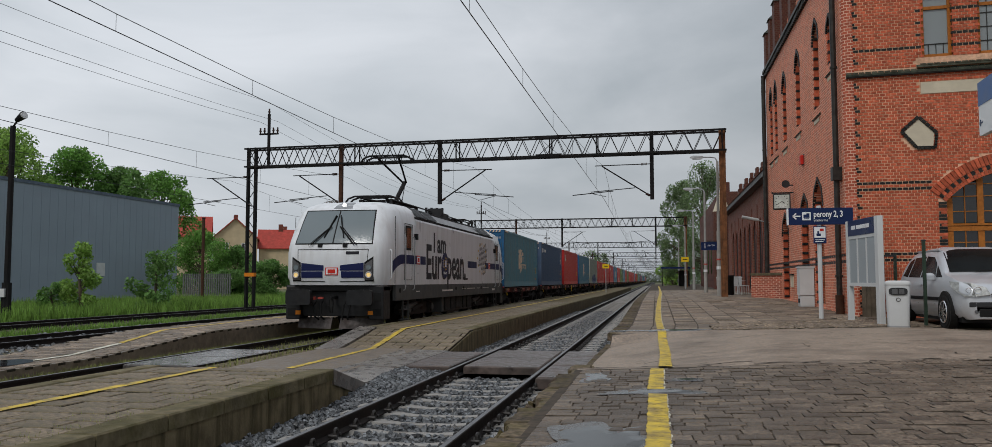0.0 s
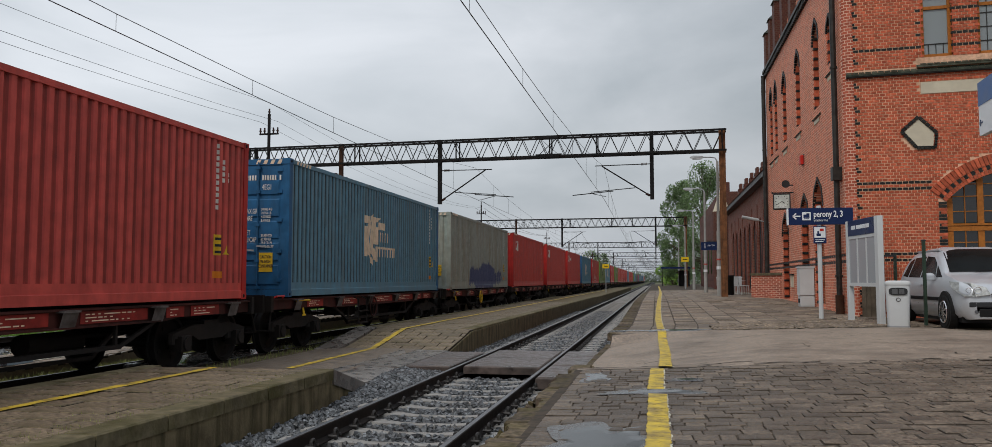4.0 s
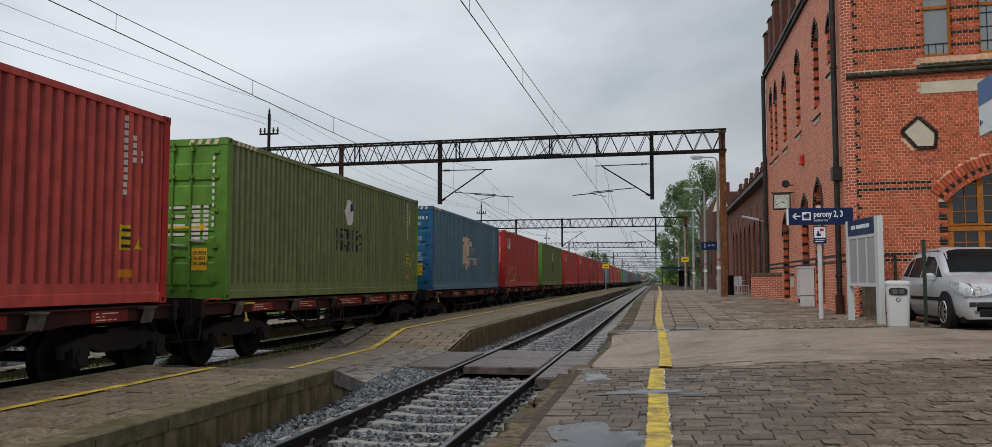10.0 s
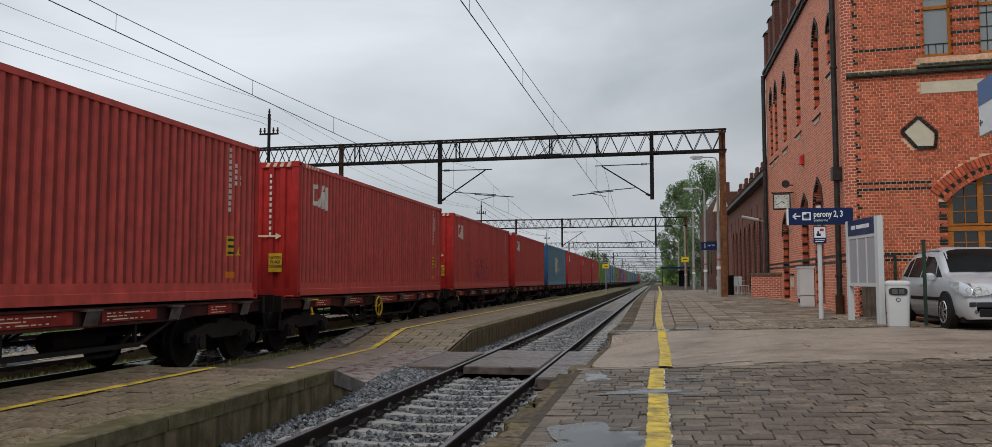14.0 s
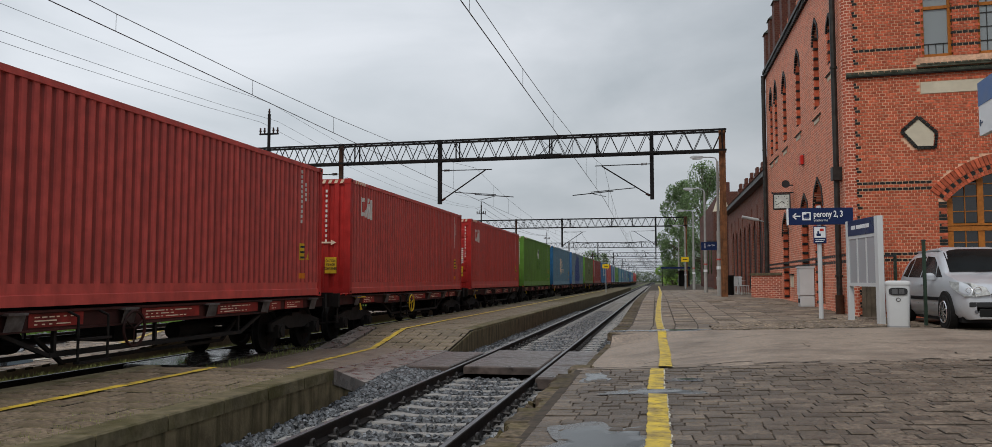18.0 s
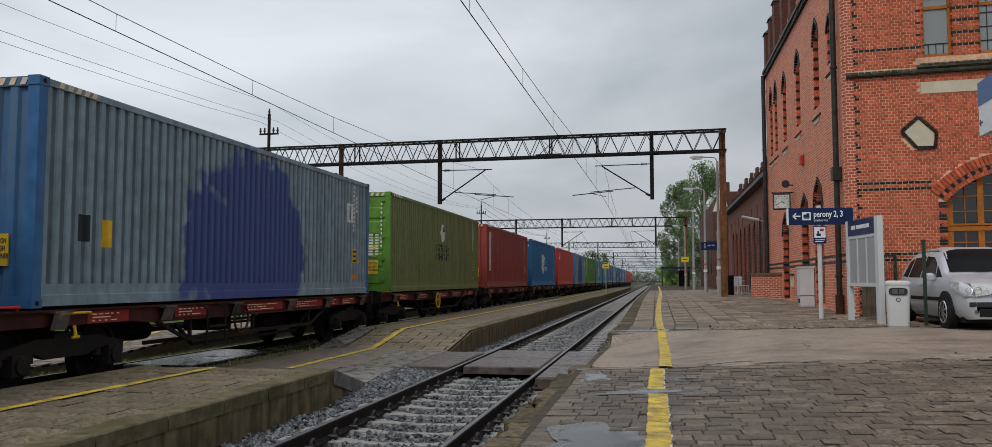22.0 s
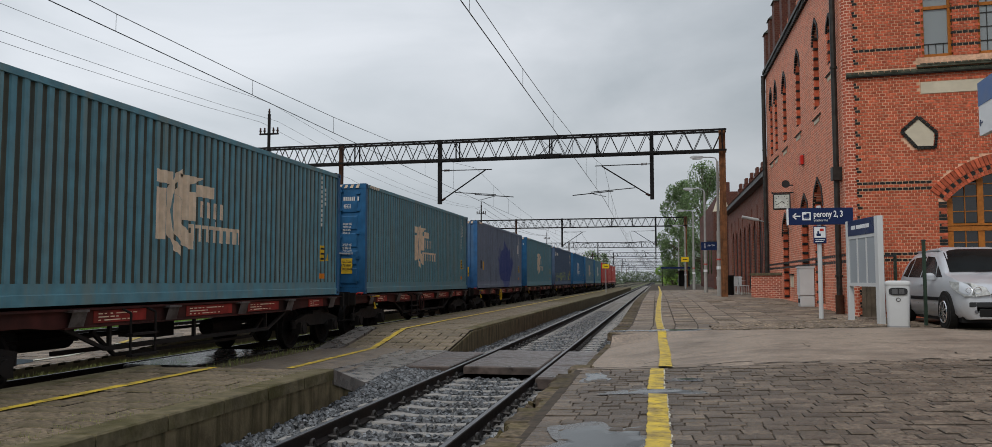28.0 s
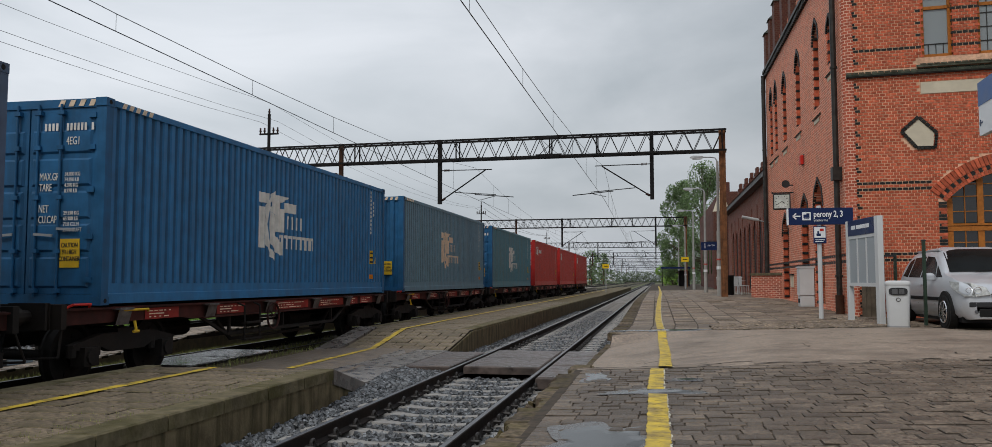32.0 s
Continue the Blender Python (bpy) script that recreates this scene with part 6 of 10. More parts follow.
    disc(dsc, (s * 1.505, a * -2.58, 2.0), 0.45, (1, 0, 0), 0.014, 30)
    rd = part("roundel", dsc, M_LOCOBLUE, loco, "blue roundel ringed by small gold stars")
    st = Geo()
    for i in range(12):
        q = 2 * math.pi * i / 12
        disc(st, (s * 1.514, a * -2.50 + 0.21 * math.cos(q), 2.06 + 0.21 * math.sin(q)), 0.024, (1, 0, 0), 0.006, 5)
    part("star_circle", st, K_YELLOW, rd)
    letter("roundel_text", "EUROPE", 0.13, M_SIGNWHITE, rd, Matrix.Translation((s * 1.512, a * -2.58, 1.70)) @ Matrix.Rotation(radians(90 * s), 4, "Z"), align="CENTER")
    letter("roundel_text", "I", 0.42, M_SIGNWHITE, rd, Matrix.Translation((s * 1.512, a * -2.88, 1.92)) @ Matrix.Rotation(radians(90 * s), 4, "Z"), align="CENTER")
    part("roundel_picture", Geo().box(min(s * 1.5, s * 1.516), max(s * 1.5, s * 1.516), min(a * -2.58, a * -2.42), max(a * -2.58, a * -2.42), 1.95, 2.18), M_SIGNWHITE, rd)
    part("operator_bar", Geo().box(min(s * 1.49, s * 1.505), max(s * 1.49, s * 1.505), min(a * 0.30, a * 0.48), max(a * 0.30, a * 0.48), 1.50, 1.60).box(min(s * 1.49, s * 1.505), max(s * 1.49, s * 1.505), min(a * 0.55, a * 1.0), max(a * 0.55, a * 1.0), 1.50, 1.58), M_PRINT, loco, "dark bars in place of the operator's name")
    # a dotted map of grey points, with gold stars on it
    dots, gold = Geo(), Geo()
    r = random.Random(3)
    for i in range(34):
        for j in range(30):
            y, z = 2.45 + i * 0.072, 1.58 + j * 0.052
            c = math.hypot((y - 3.9) / 1.15, (z - 2.45) / 0.85) + 0.45 * noise.noise((y * 1.7, z * 2.1, 3.3))
            if c < 0.72:
                dots.box(min(s * 1.49, s * 1.504), max(s * 1.49, s * 1.504), a * y - 0.022, a * y + 0.022, z - 0.012, z + 0.012)
    for i in range(12):
        q = 2 * math.pi * i / 12
        disc(gold, (s * 1.505, a * (3.7 + 0.85 * math.cos(q)), 2.4 + 0.62 * math.sin(q)), 0.055, (1, 0, 0), 0.008, 5)
    part("dotted_map", dots, M_LOCOGREY, loco, "dotted grey map")
    part("map_star_circle", gold, K_YELLOW, loco, "gold stars on the map")
    mk = Geo()
    for y0, y1, z0, z1 in ((-2.9, -1.4, 1.12, 1.27), (0.1, 0.7, 1.17, 1.24), (0.95, 2.4, 1.17, 1.24), (2.8, 3.3, 1.17, 1.23), (3.9, 5.2, 1.18, 1.23), (-6.1, -5.7, 1.14, 1.22), (6.0, 6.6, 1.05, 1.28)):
        mk.box(min(s * 1.48, s * 1.493), max(s * 1.48, s * 1.493), y0, y1, z0, z0 + (z1 - z0) * 0.35)
    part("sill_marking", mk, K_WHITE, loco, "small white sill markings, unreadable")
    rd2 = Geo()
    for yy in (-7.75, -0.9, 3.6, 0.35):
        disc(rd2, (s * 1.493, yy, 1.20), 0.07, (1, 0, 0), 0.02, 14)
    part("sill_socket", rd2, M_BLACK, loco)

deckg = Geo().box(-1.0, 1.0, -6.0, 6.0, 3.76, 3.80)
deckg.box(-0.9, 0.9, -0.6, 0.3, 3.8, 4.0).box(-0.6, 0.6, 1.2, 1.9, 3.8, 3.98).box(0.4, 0.9, -0.9, -0.7, 3.8, 4.15)
for y in (-5.6, -1.0, 1.0, 5.6):
    for x in (-0.5, 0.5):
        deckg.tube((x, y, 3.8), (x, y, 4.05), 0.06, 8)
for i in range(4):
    deckg.tube((0.15 + 0.18 * i, -0.2 + 0.12 * i, 3.9), (0.15 + 0.18 * i, -0.2 + 0.12 * i, 4.25), 0.05, 8)
deckg.path([(0.5, -5.6, 4.05), (0.5, 5.6, 4.05)], 0.025, 6)
part("roof_deck", deckg, M_PLASTIC, loco, "dark roof equipment")


def pantograph(yb, raised, d):
    """d: the way its knee points; heights above the rail."""
    p = new("pantograph")
    p.parent = loco
    p["label"] = "raised black pantograph" if raised else "folded black pantograph"
    base = Geo()
    for x in (-0.45, 0.45):
        base.bar((x, yb - 0.9, 4.02), (x, yb + 0.9, 4.02), 0.05, 0.06)
        for y in (yb - 0.8, yb + 0.8):
            base.tube((x, y, 3.78), (x, y, 4.0), 0.06, 8)
    for y in (yb - 0.5, yb + 0.4):
        base.bar((-0.45, y, 4.03), (0.45, y, 4.03), 0.06, 0.06)
    part("base_frame", base, M_STEELDARK, p)
    if raised:
        foot, knee, head = Vector((0, yb - 0.35 * d, 4.06)), Vector((0, yb + 0.85 * d, 4.94)), Vector((0, yb - 1.0 * d, 5.60))
    else:
        foot, knee, head = Vector((0, yb + 0.5 * d, 4.06)), Vector((0, yb + 1.45 * d, 4.06)), Vector((0, yb - 1.0 * d, 4.12))
    part("lower_arm", Geo().tube(foot, knee, 0.075, 8), M_STEELDARK, p)
    up = Geo()
    for x in (-1, 1):
        up.tube(knee + Vector((x * 0.06, 0, 0)), head + Vector((x * 0.36, 0, -0.05)), 0.034, 6)
    up.tube(head + Vector((-0.4, 0, -0.05)), head + Vector((0.4, 0, -0.05)), 0.02, 6)
    part("upper_arm", up, M_STEELDARK, p)
    part("guide_rod", Geo().tube(foot + Vector((0.12, 0.45 * d, 0.02)), knee + Vector((0.05, -0.1 * d, -0.05)), 0.014, 6), M_STEELDARK, p)
    hd = Geo()
    for dy in (-0.2, 0.2):
        pts = [(-0.88, dy, -0.20), (-0.78, dy, -0.07), (-0.58, dy, 0.0), (0.58, dy, 0.0), (0.78, dy, -0.07), (0.88, dy, -0.20)]
        hd.path([head + Vector(q) for q in pts], 0.032, 6)
    for x in (-0.45, 0.45):
        hd.tube(head + Vector((x, -0.2, -0.01)), head + Vector((x, 0.2, -0.01)), 0.02, 6)
        hd.tube(head + Vector((x, 0, -0.06)), head + Vector((x * 0.8, 0, 0.0)), 0.03, 6)
    part("collector_head", hd, M_STEELDARK, p)


pantograph(-3.37, True, 1)
pantograph(3.6, False, -1)
pantograph(-4.75, False, 1)
for e in (-1, 1):
    bg = new("bogie")
    bg.parent = loco
    bg.matrix_basis = pose(0, e * 4.75, 0)
    for s in (-1, 1):
        fr = Geo().sweep_x([(-2.0, 0.60), (-1.9, 0.48), (-0.6, 0.42), (0.6, 0.42), (1.9, 0.48), (2.0, 0.60), (1.7, 0.82), (-1.7, 0.82)], min(s * 0.98, s * 1.14), max(s * 0.98, s * 1.14))
        for y in (-1.3, 1.3):
            fr.box(min(s * 0.95, s * 1.22), max(s * 0.95, s * 1.22), y - 0.2, y + 0.2, 0.42, 0.80)
            fr.tube((s * 1.1, y, 0.62), (s * 1.27, y, 0.62), 0.15, 12)
        fr.tube((s * 1.22, -0.9, 0.58), (s * 1.22, 0.2, 0.72), 0.06, 8)
        for y in (-0.4, 0.4):
            fr.tube((s * 1.08, y, 0.55), (s * 1.08, y, 1.0), 0.13, 10)
        part("side_frame", fr, M_BOGIEGREY, bg)
        part("damper", Geo().tube((s * 1.26, -1.9, 0.66), (s * 1.26, -0.95, 0.74), 0.075, 10).tube((s * 1.26, -0.95, 0.74), (s * 1.26, -0.5, 0.78), 0.04, 8), M_LOCOGREY, bg, "grey hydraulic damper")
        for y in (-1.3, 1.3):
            part("axle_cover", disc(Geo(), (s * 1.275, y, 0.62), 0.12, (1, 0, 0), 0.04, 14), M_LOCOGREY, bg)
    part("bolster", Geo().box(-0.9, 0.9, -0.5, 0.5, 0.5, 0.95), M_GRIME, bg)
    for y in (-1.3, 1.3):
        ws = part("wheelset", wheelset_mesh(0.625), None, bg, at=pose(0, y, 0.625))
        AXLES.append((ws, LOCO_Y, 0.625))
part("underfloor_box", Geo().box(-1.35, 1.35, -2.4, 2.4, 0.38, 0.95), M_LOCOGREY, loco, bevel=0.03)
for y, w in ((-2.1, 0.7), (-1.2, 0.6), (-0.4, 0.9), (0.7, 0.5), (1.4, 0.8)):
    for s in (-1, 1):
        ub = Geo().box(min(s * 1.3, s * 1.39), max(s * 1.3, s * 1.39), y, y + w, 0.45, 0.90)
        part("equipment_cover", ub, M_GRIME, loco, bevel=0.01)
loco.matrix_basis = pose(T2, LOCO_Y, 0)
MOVING.append((loco, LOCO_Y, 0))
# ---------- overhead line: gantries and wires ----------
def gantry(label):
    """Base point: foot of the post on the platform, local x along the truss to the left tracks."""
    t = thing("gantry", label, "gantry", group="gantries along the line")
    W, zb, zt = 24.6, 6.85, 7.82          # span, truss height above the foot
    post = Geo().box(-0.15, -0.03, -0.13, 0.13, -0.9, zt + 0.08).box(0.03, 0.15, -0.13, 0.13, -0.9, zt + 0.08)
    post.box(-0.11, 0.11, -0.12, -0.10, -0.4, zt)
    part("platform_post", post, M_RUSTPOST, t, "rust-brown steel post", bevel=0.01)
    left = Geo()
    for dx in (-0.22, 0.22):
        left.box(-W + dx - 0.05, -W + dx + 0.05, -0.12, 0.12, -1.4, zt + 0.10)
    n = 16
    for i in range(n):
        z0, z1 = -0.9 + i * (zt + 0.9) / n, -0.9 + (i + 1) * (zt + 0.9) / n
        a, b = (-0.2, 0.2) if i % 2 else (0.2, -0.2)
        left.bar((-W + a, 0, z0), (-W + b, 0, z1), 0.05, 0.02)
    part("field_post", left, M_STEELDARK, t, "dark lattice steel post")
    part("post_band", Geo().box(-W - 0.28, -W + 0.28, -0.13, 0.13, 0.95, 1.15), K_ORANGE, t, "orange marking plate")
    for y in (-0.32, 0.32):
        for z in (zb, zt):
            part("chord", Geo().bar((0.2, y, z), (-W - 0.3, y, z), 0.07, 0.09), M_STEELDARK, t)
        web = Geo()
        m = 56
        for i in range(m):
            x0, x1 = -i * W / m, -(i + 1) * W / m
            a, b = (zb, zt) if i % 2 else (zt, zb)
            web.bar((x0, y, a), (x1, y, b), 0.045, 0.03)
        for x in (0, -5.9, -8.2, -13.0, -18.5, -W):
            web.bar((x, y, zb), (x, y, zt), 0.06, 0.05)
        part("lattice", web, M_STEELDARK, t)
    for z in (zb, zt):
        tie = Geo()
        for i in range(29):
            x = -i * W / 28
            tie.bar((x, -0.32, z), (x - (W / 28 if i < 28 else 0), 0.32, z), 0.035, 0.02)
        part("tie_lattice", tie, M_STEELDARK, t)
    part("junction_plates", Geo().box(-8.9, -7.6, -0.36, -0.34, zb, zb + 0.1).box(-8.9, -7.6, -0.36, -0.34, zt - 0.1, zt).bar((-8.8, -0.36, zb), (-7.7, -0.36, zt), 0.07, 0.02).bar((-8.8, -0.36, zt), (-7.7, -0.36, zb), 0.07, 0.02), M_STEELDARK, t)
    # drop posts with their hinged arms: (x, way, reach)
    for x, d, colour in ((-3.28, -1, M_STEELDARK), (-13.95, 1, M_STEELDARK), (-19.4, -1, M_RUST), (-W, -1, None)):
        z0 = 4.62
        if colour:
            part("drop_post", Geo().box(x - 0.09, x + 0.09, -0.10, 0.10, z0, zt + 0.1), colour, t, "dark steel drop post")
        arm = Geo()
        r = 2.75
        arm.tube((x, 0, z0 + 1.72), (x + d * r, 0, z0 + 1.70), 0.024, 6)
        arm.tube((x, 0, z0 + 0.12), (x + d * (r - 0.35), 0, z0 + 1.68), 0.035, 6)
        arm.tube((x + d * (r - 0.9), 0, z0 + 0.45), (x + d * (r + 1.1), 0, z0 + 0.28), 0.024, 6)
        arm.tube((x + d * 0.8, 0, z0 + 0.58), (x + d * (r + 0.2), 0, z0 + 0.42), 0.022, 6)
        arm.tube((x + d * (r + 0.2), 0, z0 + 0.36), (x + d * (r + 0.35) - d * 0.9, 0, z0 + 0.18), 0.016, 6)
        part("bracket_arm", arm, M_STEELDARK, t)
        ins = Geo()
        for q in range(5):
            disc(ins, (x + d * (0.25 + 0.06 * q), 0, z0 + 1.72), 0.06, (1, 0, 0), 0.03, 8)
        disc(ins, (x + d * 0.2, 0, z0 + 0.24), 0.06, (1, 0, 0.6 * d), 0.2, 8)
        part("insulator", ins, M_INSUL, t)
    mast = Geo().box(-W + 0.9, -W + 1.02, -0.06, 0.06, zb, zt + 1.9).box(-W + 0.4, -W + 1.52, -0.05, 0.05, zt + 0.78, zt + 0.86)
    part("feeder_mast", mast, M_STEELDARK, t)
    for x, z in ((-W + 0.45, zt + 0.86), (-W + 1.47, zt + 0.86), (-W + 0.7, zt + 0.86), (-W + 1.22, zt + 0.86), (-W + 0.96, zt + 1.9)):
        part("feeder_insulator", Geo().tube((x, 0, z), (x, 0, z + 0.3), 0.045, 8).tube((x, 0, z + 0.1), (x, 0, z + 0.16), 0.07, 8), M_INSUL, t)
    return t


SKEW = 3.0
GANTRY_Y = [40.6, 96.0, 157.0, 216.0, 276.0, 338.0, 402.0, 470.0]
first = gantry("dark lattice steel gantry carrying the overhead wires")
first.matrix_basis = pose(3.14, 40.6, 0.75, 0, 0, -SKEW)
for y in GANTRY_Y[1:]:
    copy_thing(first, pose(3.3, y, 0.75, 0, 0, -SKEW))
copy_thing(first, pose(3.3, -17.5, 0.75, 0, 0, -SKEW))

SUPPORTS = [-17.5] + GANTRY_Y


def overhead(x, zig, contact, top, sag, label, name="overhead_line"):
    t = thing(name, label, "overhead wires", pose(x, 0, 0))
    mw = Geo()
    drops, spans = [], []
    for k, (a, b) in enumerate(zip(SUPPORTS, SUPPORTS[1:])):
        s0, s1 = (zig if k % 2 else -zig), (-zig if k % 2 else zig)
        a, b = a + 0.052 * (3.2 - x), b + 0.052 * (3.2 - x)
        thick = 0.009 if b < 110 else 0.02
        spans.append(Geo().tube((s0, a, contact), (s1, b, contact), thick, 5))
        n = 12
        pts = []
        for i in range(n + 1):
            q = i / n
            pts.append((s0 + (s1 - s0) * q, a + (b - a) * q, top - sag * 4 * q * (1 - q)))
        mw.path(pts, thick * 0.8, 5)
        if b < 230:
            for i in range(1, n):
                p = pts[i]
                drops.append(Geo().tube((p[0], p[1], contact), p, 0.0045, 4))
    for d in spans:
        part("contact_wire", d, M_WIRE, t)
    part("messenger_wire", mw, M_WIRE, t)
    for d in drops:
        part("dropper", d, M_WIRE, t)
    return t


overhead(T1, 0.22, 5.44, 7.05, 1.28, "contact and messenger wires over the platform track")
overhead(T2, -0.2, 5.585, 7.16, 1.28, "contact and messenger wires over the train's track")
overhead(T4, 0.2, 5.5, 6.9, 1.1, "thin overhead wires over the siding")
overhead(T5 - 0.6, -0.2, 5.6, 6.9, 1.0, "thin overhead wires over the far siding")
fl = thing("feeder_line", "three thin feeder wires strung along the gantries", "overhead wires")
for x, z in ((-20.95, 10.05), (-19.95, 10.05), (-20.45, 11.1)):
    g = Geo()
    for a, b in zip(SUPPORTS, SUPPORTS[1:]):
        pts = [(x, a + 1.25 + (b - a) * i / 10, z - 0.9 * 4 * (i / 10) * (1 - i / 10)) for i in range(11)]
        g.path(pts, 0.008 if b < 110 else 0.02, 4)
    part("feeder_wire", g, M_WIRE, fl)

# ---------- station building ----------
WX, WY, WEND = 4.88, 22.4, 38.3
EAVE = 10.72


def brick_wall_material(name, base, axis, mortar, dark=(0.5, 0.5, 0.5)):
    m = surface(name, base, 0.7, var=0.15, scale=2.0, dirt=tuple(c * 0.6 for c in base), dirt_amount=0.45, dirt_scale=0.8)
    n, l = m.node_tree.nodes, m.node_tree.links
    b = n["Principled BSDF"]
    src = b.inputs["Base Color"].links[0].from_socket
    co = n.new("ShaderNodeTexCoord")
    sep = n.new("ShaderNodeSeparateXYZ")
    cmb = n.new("ShaderNodeCombineXYZ")
    l.new(co.outputs["Object"], sep.inputs[0])
    l.new(sep.outputs[axis], cmb.inputs["X"])
    l.new(sep.outputs["Z"], cmb.inputs["Y"])
    br = n.new("ShaderNodeTexBrick")
    br.inputs["Scale"].default_value = 1.0
    br.inputs["Brick Width"].default_value, br.inputs["Row Height"].default_value = 0.132, 0.077
    br.inputs["Mortar Size"].default_value, br.inputs["Mortar Smooth"].default_value = 0.009, 0.15
    br.inputs["Color1"].default_value, br.inputs["Color2"].default_value = (0.75, 0.75, 0.75, 1), (1.2, 1.2, 1.2, 1)
    br.inputs["Mortar"].default_value = (1, 1, 1, 1)
    l.new(cmb.outputs["Vector"], br.inputs["Vector"])
    mul = n.new("ShaderNodeMix")
    mul.data_type, mul.blend_type = "RGBA", "MULTIPLY"
    mul.inputs["Factor"].default_value = 1.0
    l.new(src, mul.inputs["A"])
    l.new(br.outputs["Color"], mul.inputs["B"])
    mix = n.new("ShaderNodeMix")
    mix.data_type = "RGBA"
    l.new(br.outputs["Fac"], mix.inputs["Factor"])
    l.new(mul.outputs["Result"], mix.inputs["A"])
    mix.inputs["B"].default_value = (*mortar, 1)
    l.new(mix.outputs["Result"], b.inputs["Base Color"])
    bp = n.new("ShaderNodeBump")
    bp.invert = True
    bp.inputs["Strength"].default_value, bp.inputs["Distance"].default_value = 0.6, 0.006
    l.new(br.outputs["Fac"], bp.inputs["Height"])
    l.new(bp.outputs["Normal"], b.inputs["Normal"])
    return m


# side brick colour lightened to make up for weak light on that face
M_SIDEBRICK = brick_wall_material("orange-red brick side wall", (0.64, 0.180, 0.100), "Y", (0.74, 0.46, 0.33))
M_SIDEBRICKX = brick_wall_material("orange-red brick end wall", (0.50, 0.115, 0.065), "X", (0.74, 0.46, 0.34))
M_OLDBRICKY = brick_wall_material("old dark brick wall", (0.20, 0.058, 0.038), "Y", (0.20, 0.115, 0.08))
M_OLDBRICKX = brick_wall_material("old dark brick gable", (0.12, 0.042, 0.031), "X", (0.12, 0.075, 0.055))

house = thing("station_building", "tall orange-red brick station building with dark glazed bands", "building", kind="structure")


def wall_holes(u0, u1, z0, z1, holes, depth, put):
    """A wall in (u, z) with pointed openings (a, b, sill, spring, apex), one to a column. put(u, d, z) gives the place at depth d."""
    g = Geo()

    def poly(pts, flip=False):
        g.add([put(u, 0, z) for u, z in pts], [tuple(range(len(pts)))])

    cur = u0
    for a, b, s, sp, ap in sorted(holes):
        if a > cur:
            poly([(cur, z0), (a, z0), (a, z1), (cur, z1)])
        m = (a + b) / 2
        if s > z0:
            poly([(a, z0), (b, z0), (b, s), (a, s)])
        q = sp + (ap - sp) * 0.62
        e = (b - a) * 0.13
        left = [(a, sp), (a + e, q), (m, ap)]
        right = [(m, ap), (b - e, q), (b, sp)]
        poly([(a, z1)] + left + [(m, z1)])
        poly([(m, z1)] + right + [(b, z1)])
        edge = [(a, s)] + left + right[1:] + [(b, s)]
        for (p, q_), (r, t_) in zip(edge, edge[1:] + edge[:1]):
            g.add([put(p, 0, q_), put(r, 0, t_), put(r, depth, t_), put(p, depth, q_)], [(0, 1, 2, 3)])
        cur = b
    if cur < u1:
        poly([(cur, z0), (u1, z0), (u1, z1), (cur, z1)])
    return g


side_put = lambda u, d, z: (WX + d, u, z)
UPPER = [(24.25, 25.0, 7.6, 8.55, 8.95), (26.2, 27.2, 6.75, 8.75, 9.45), (29.55, 30.55, 6.8, 8.75, 9.40), (32.6, 33.6, 6.75, 8.7, 9.38), (34.95, 35.8, 6.75, 8.75, 9.6), (36.35, 37.2, 6.75, 8.75, 9.6)]
LOWER = [(26.1, 27.6, 0.75, 3.7, 4.55), (28.5, 30.0, 0.8, 3.5, 4.30), (32.7, 34.3, 0.8, 3.2, 3.98)]
part("side_wall_upper", wall_holes(WY + 0.002, WEND, 5.6, EAVE, UPPER, 0.32, side_put), M_SIDEBRICK, house)
part("side_wall_lower", wall_holes(WY + 0.002, WEND, 0.2, 5.6, LOWER, 0.35, side_put), M_SIDEBRICK, house)
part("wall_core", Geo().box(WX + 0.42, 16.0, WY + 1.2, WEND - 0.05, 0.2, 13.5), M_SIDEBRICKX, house)
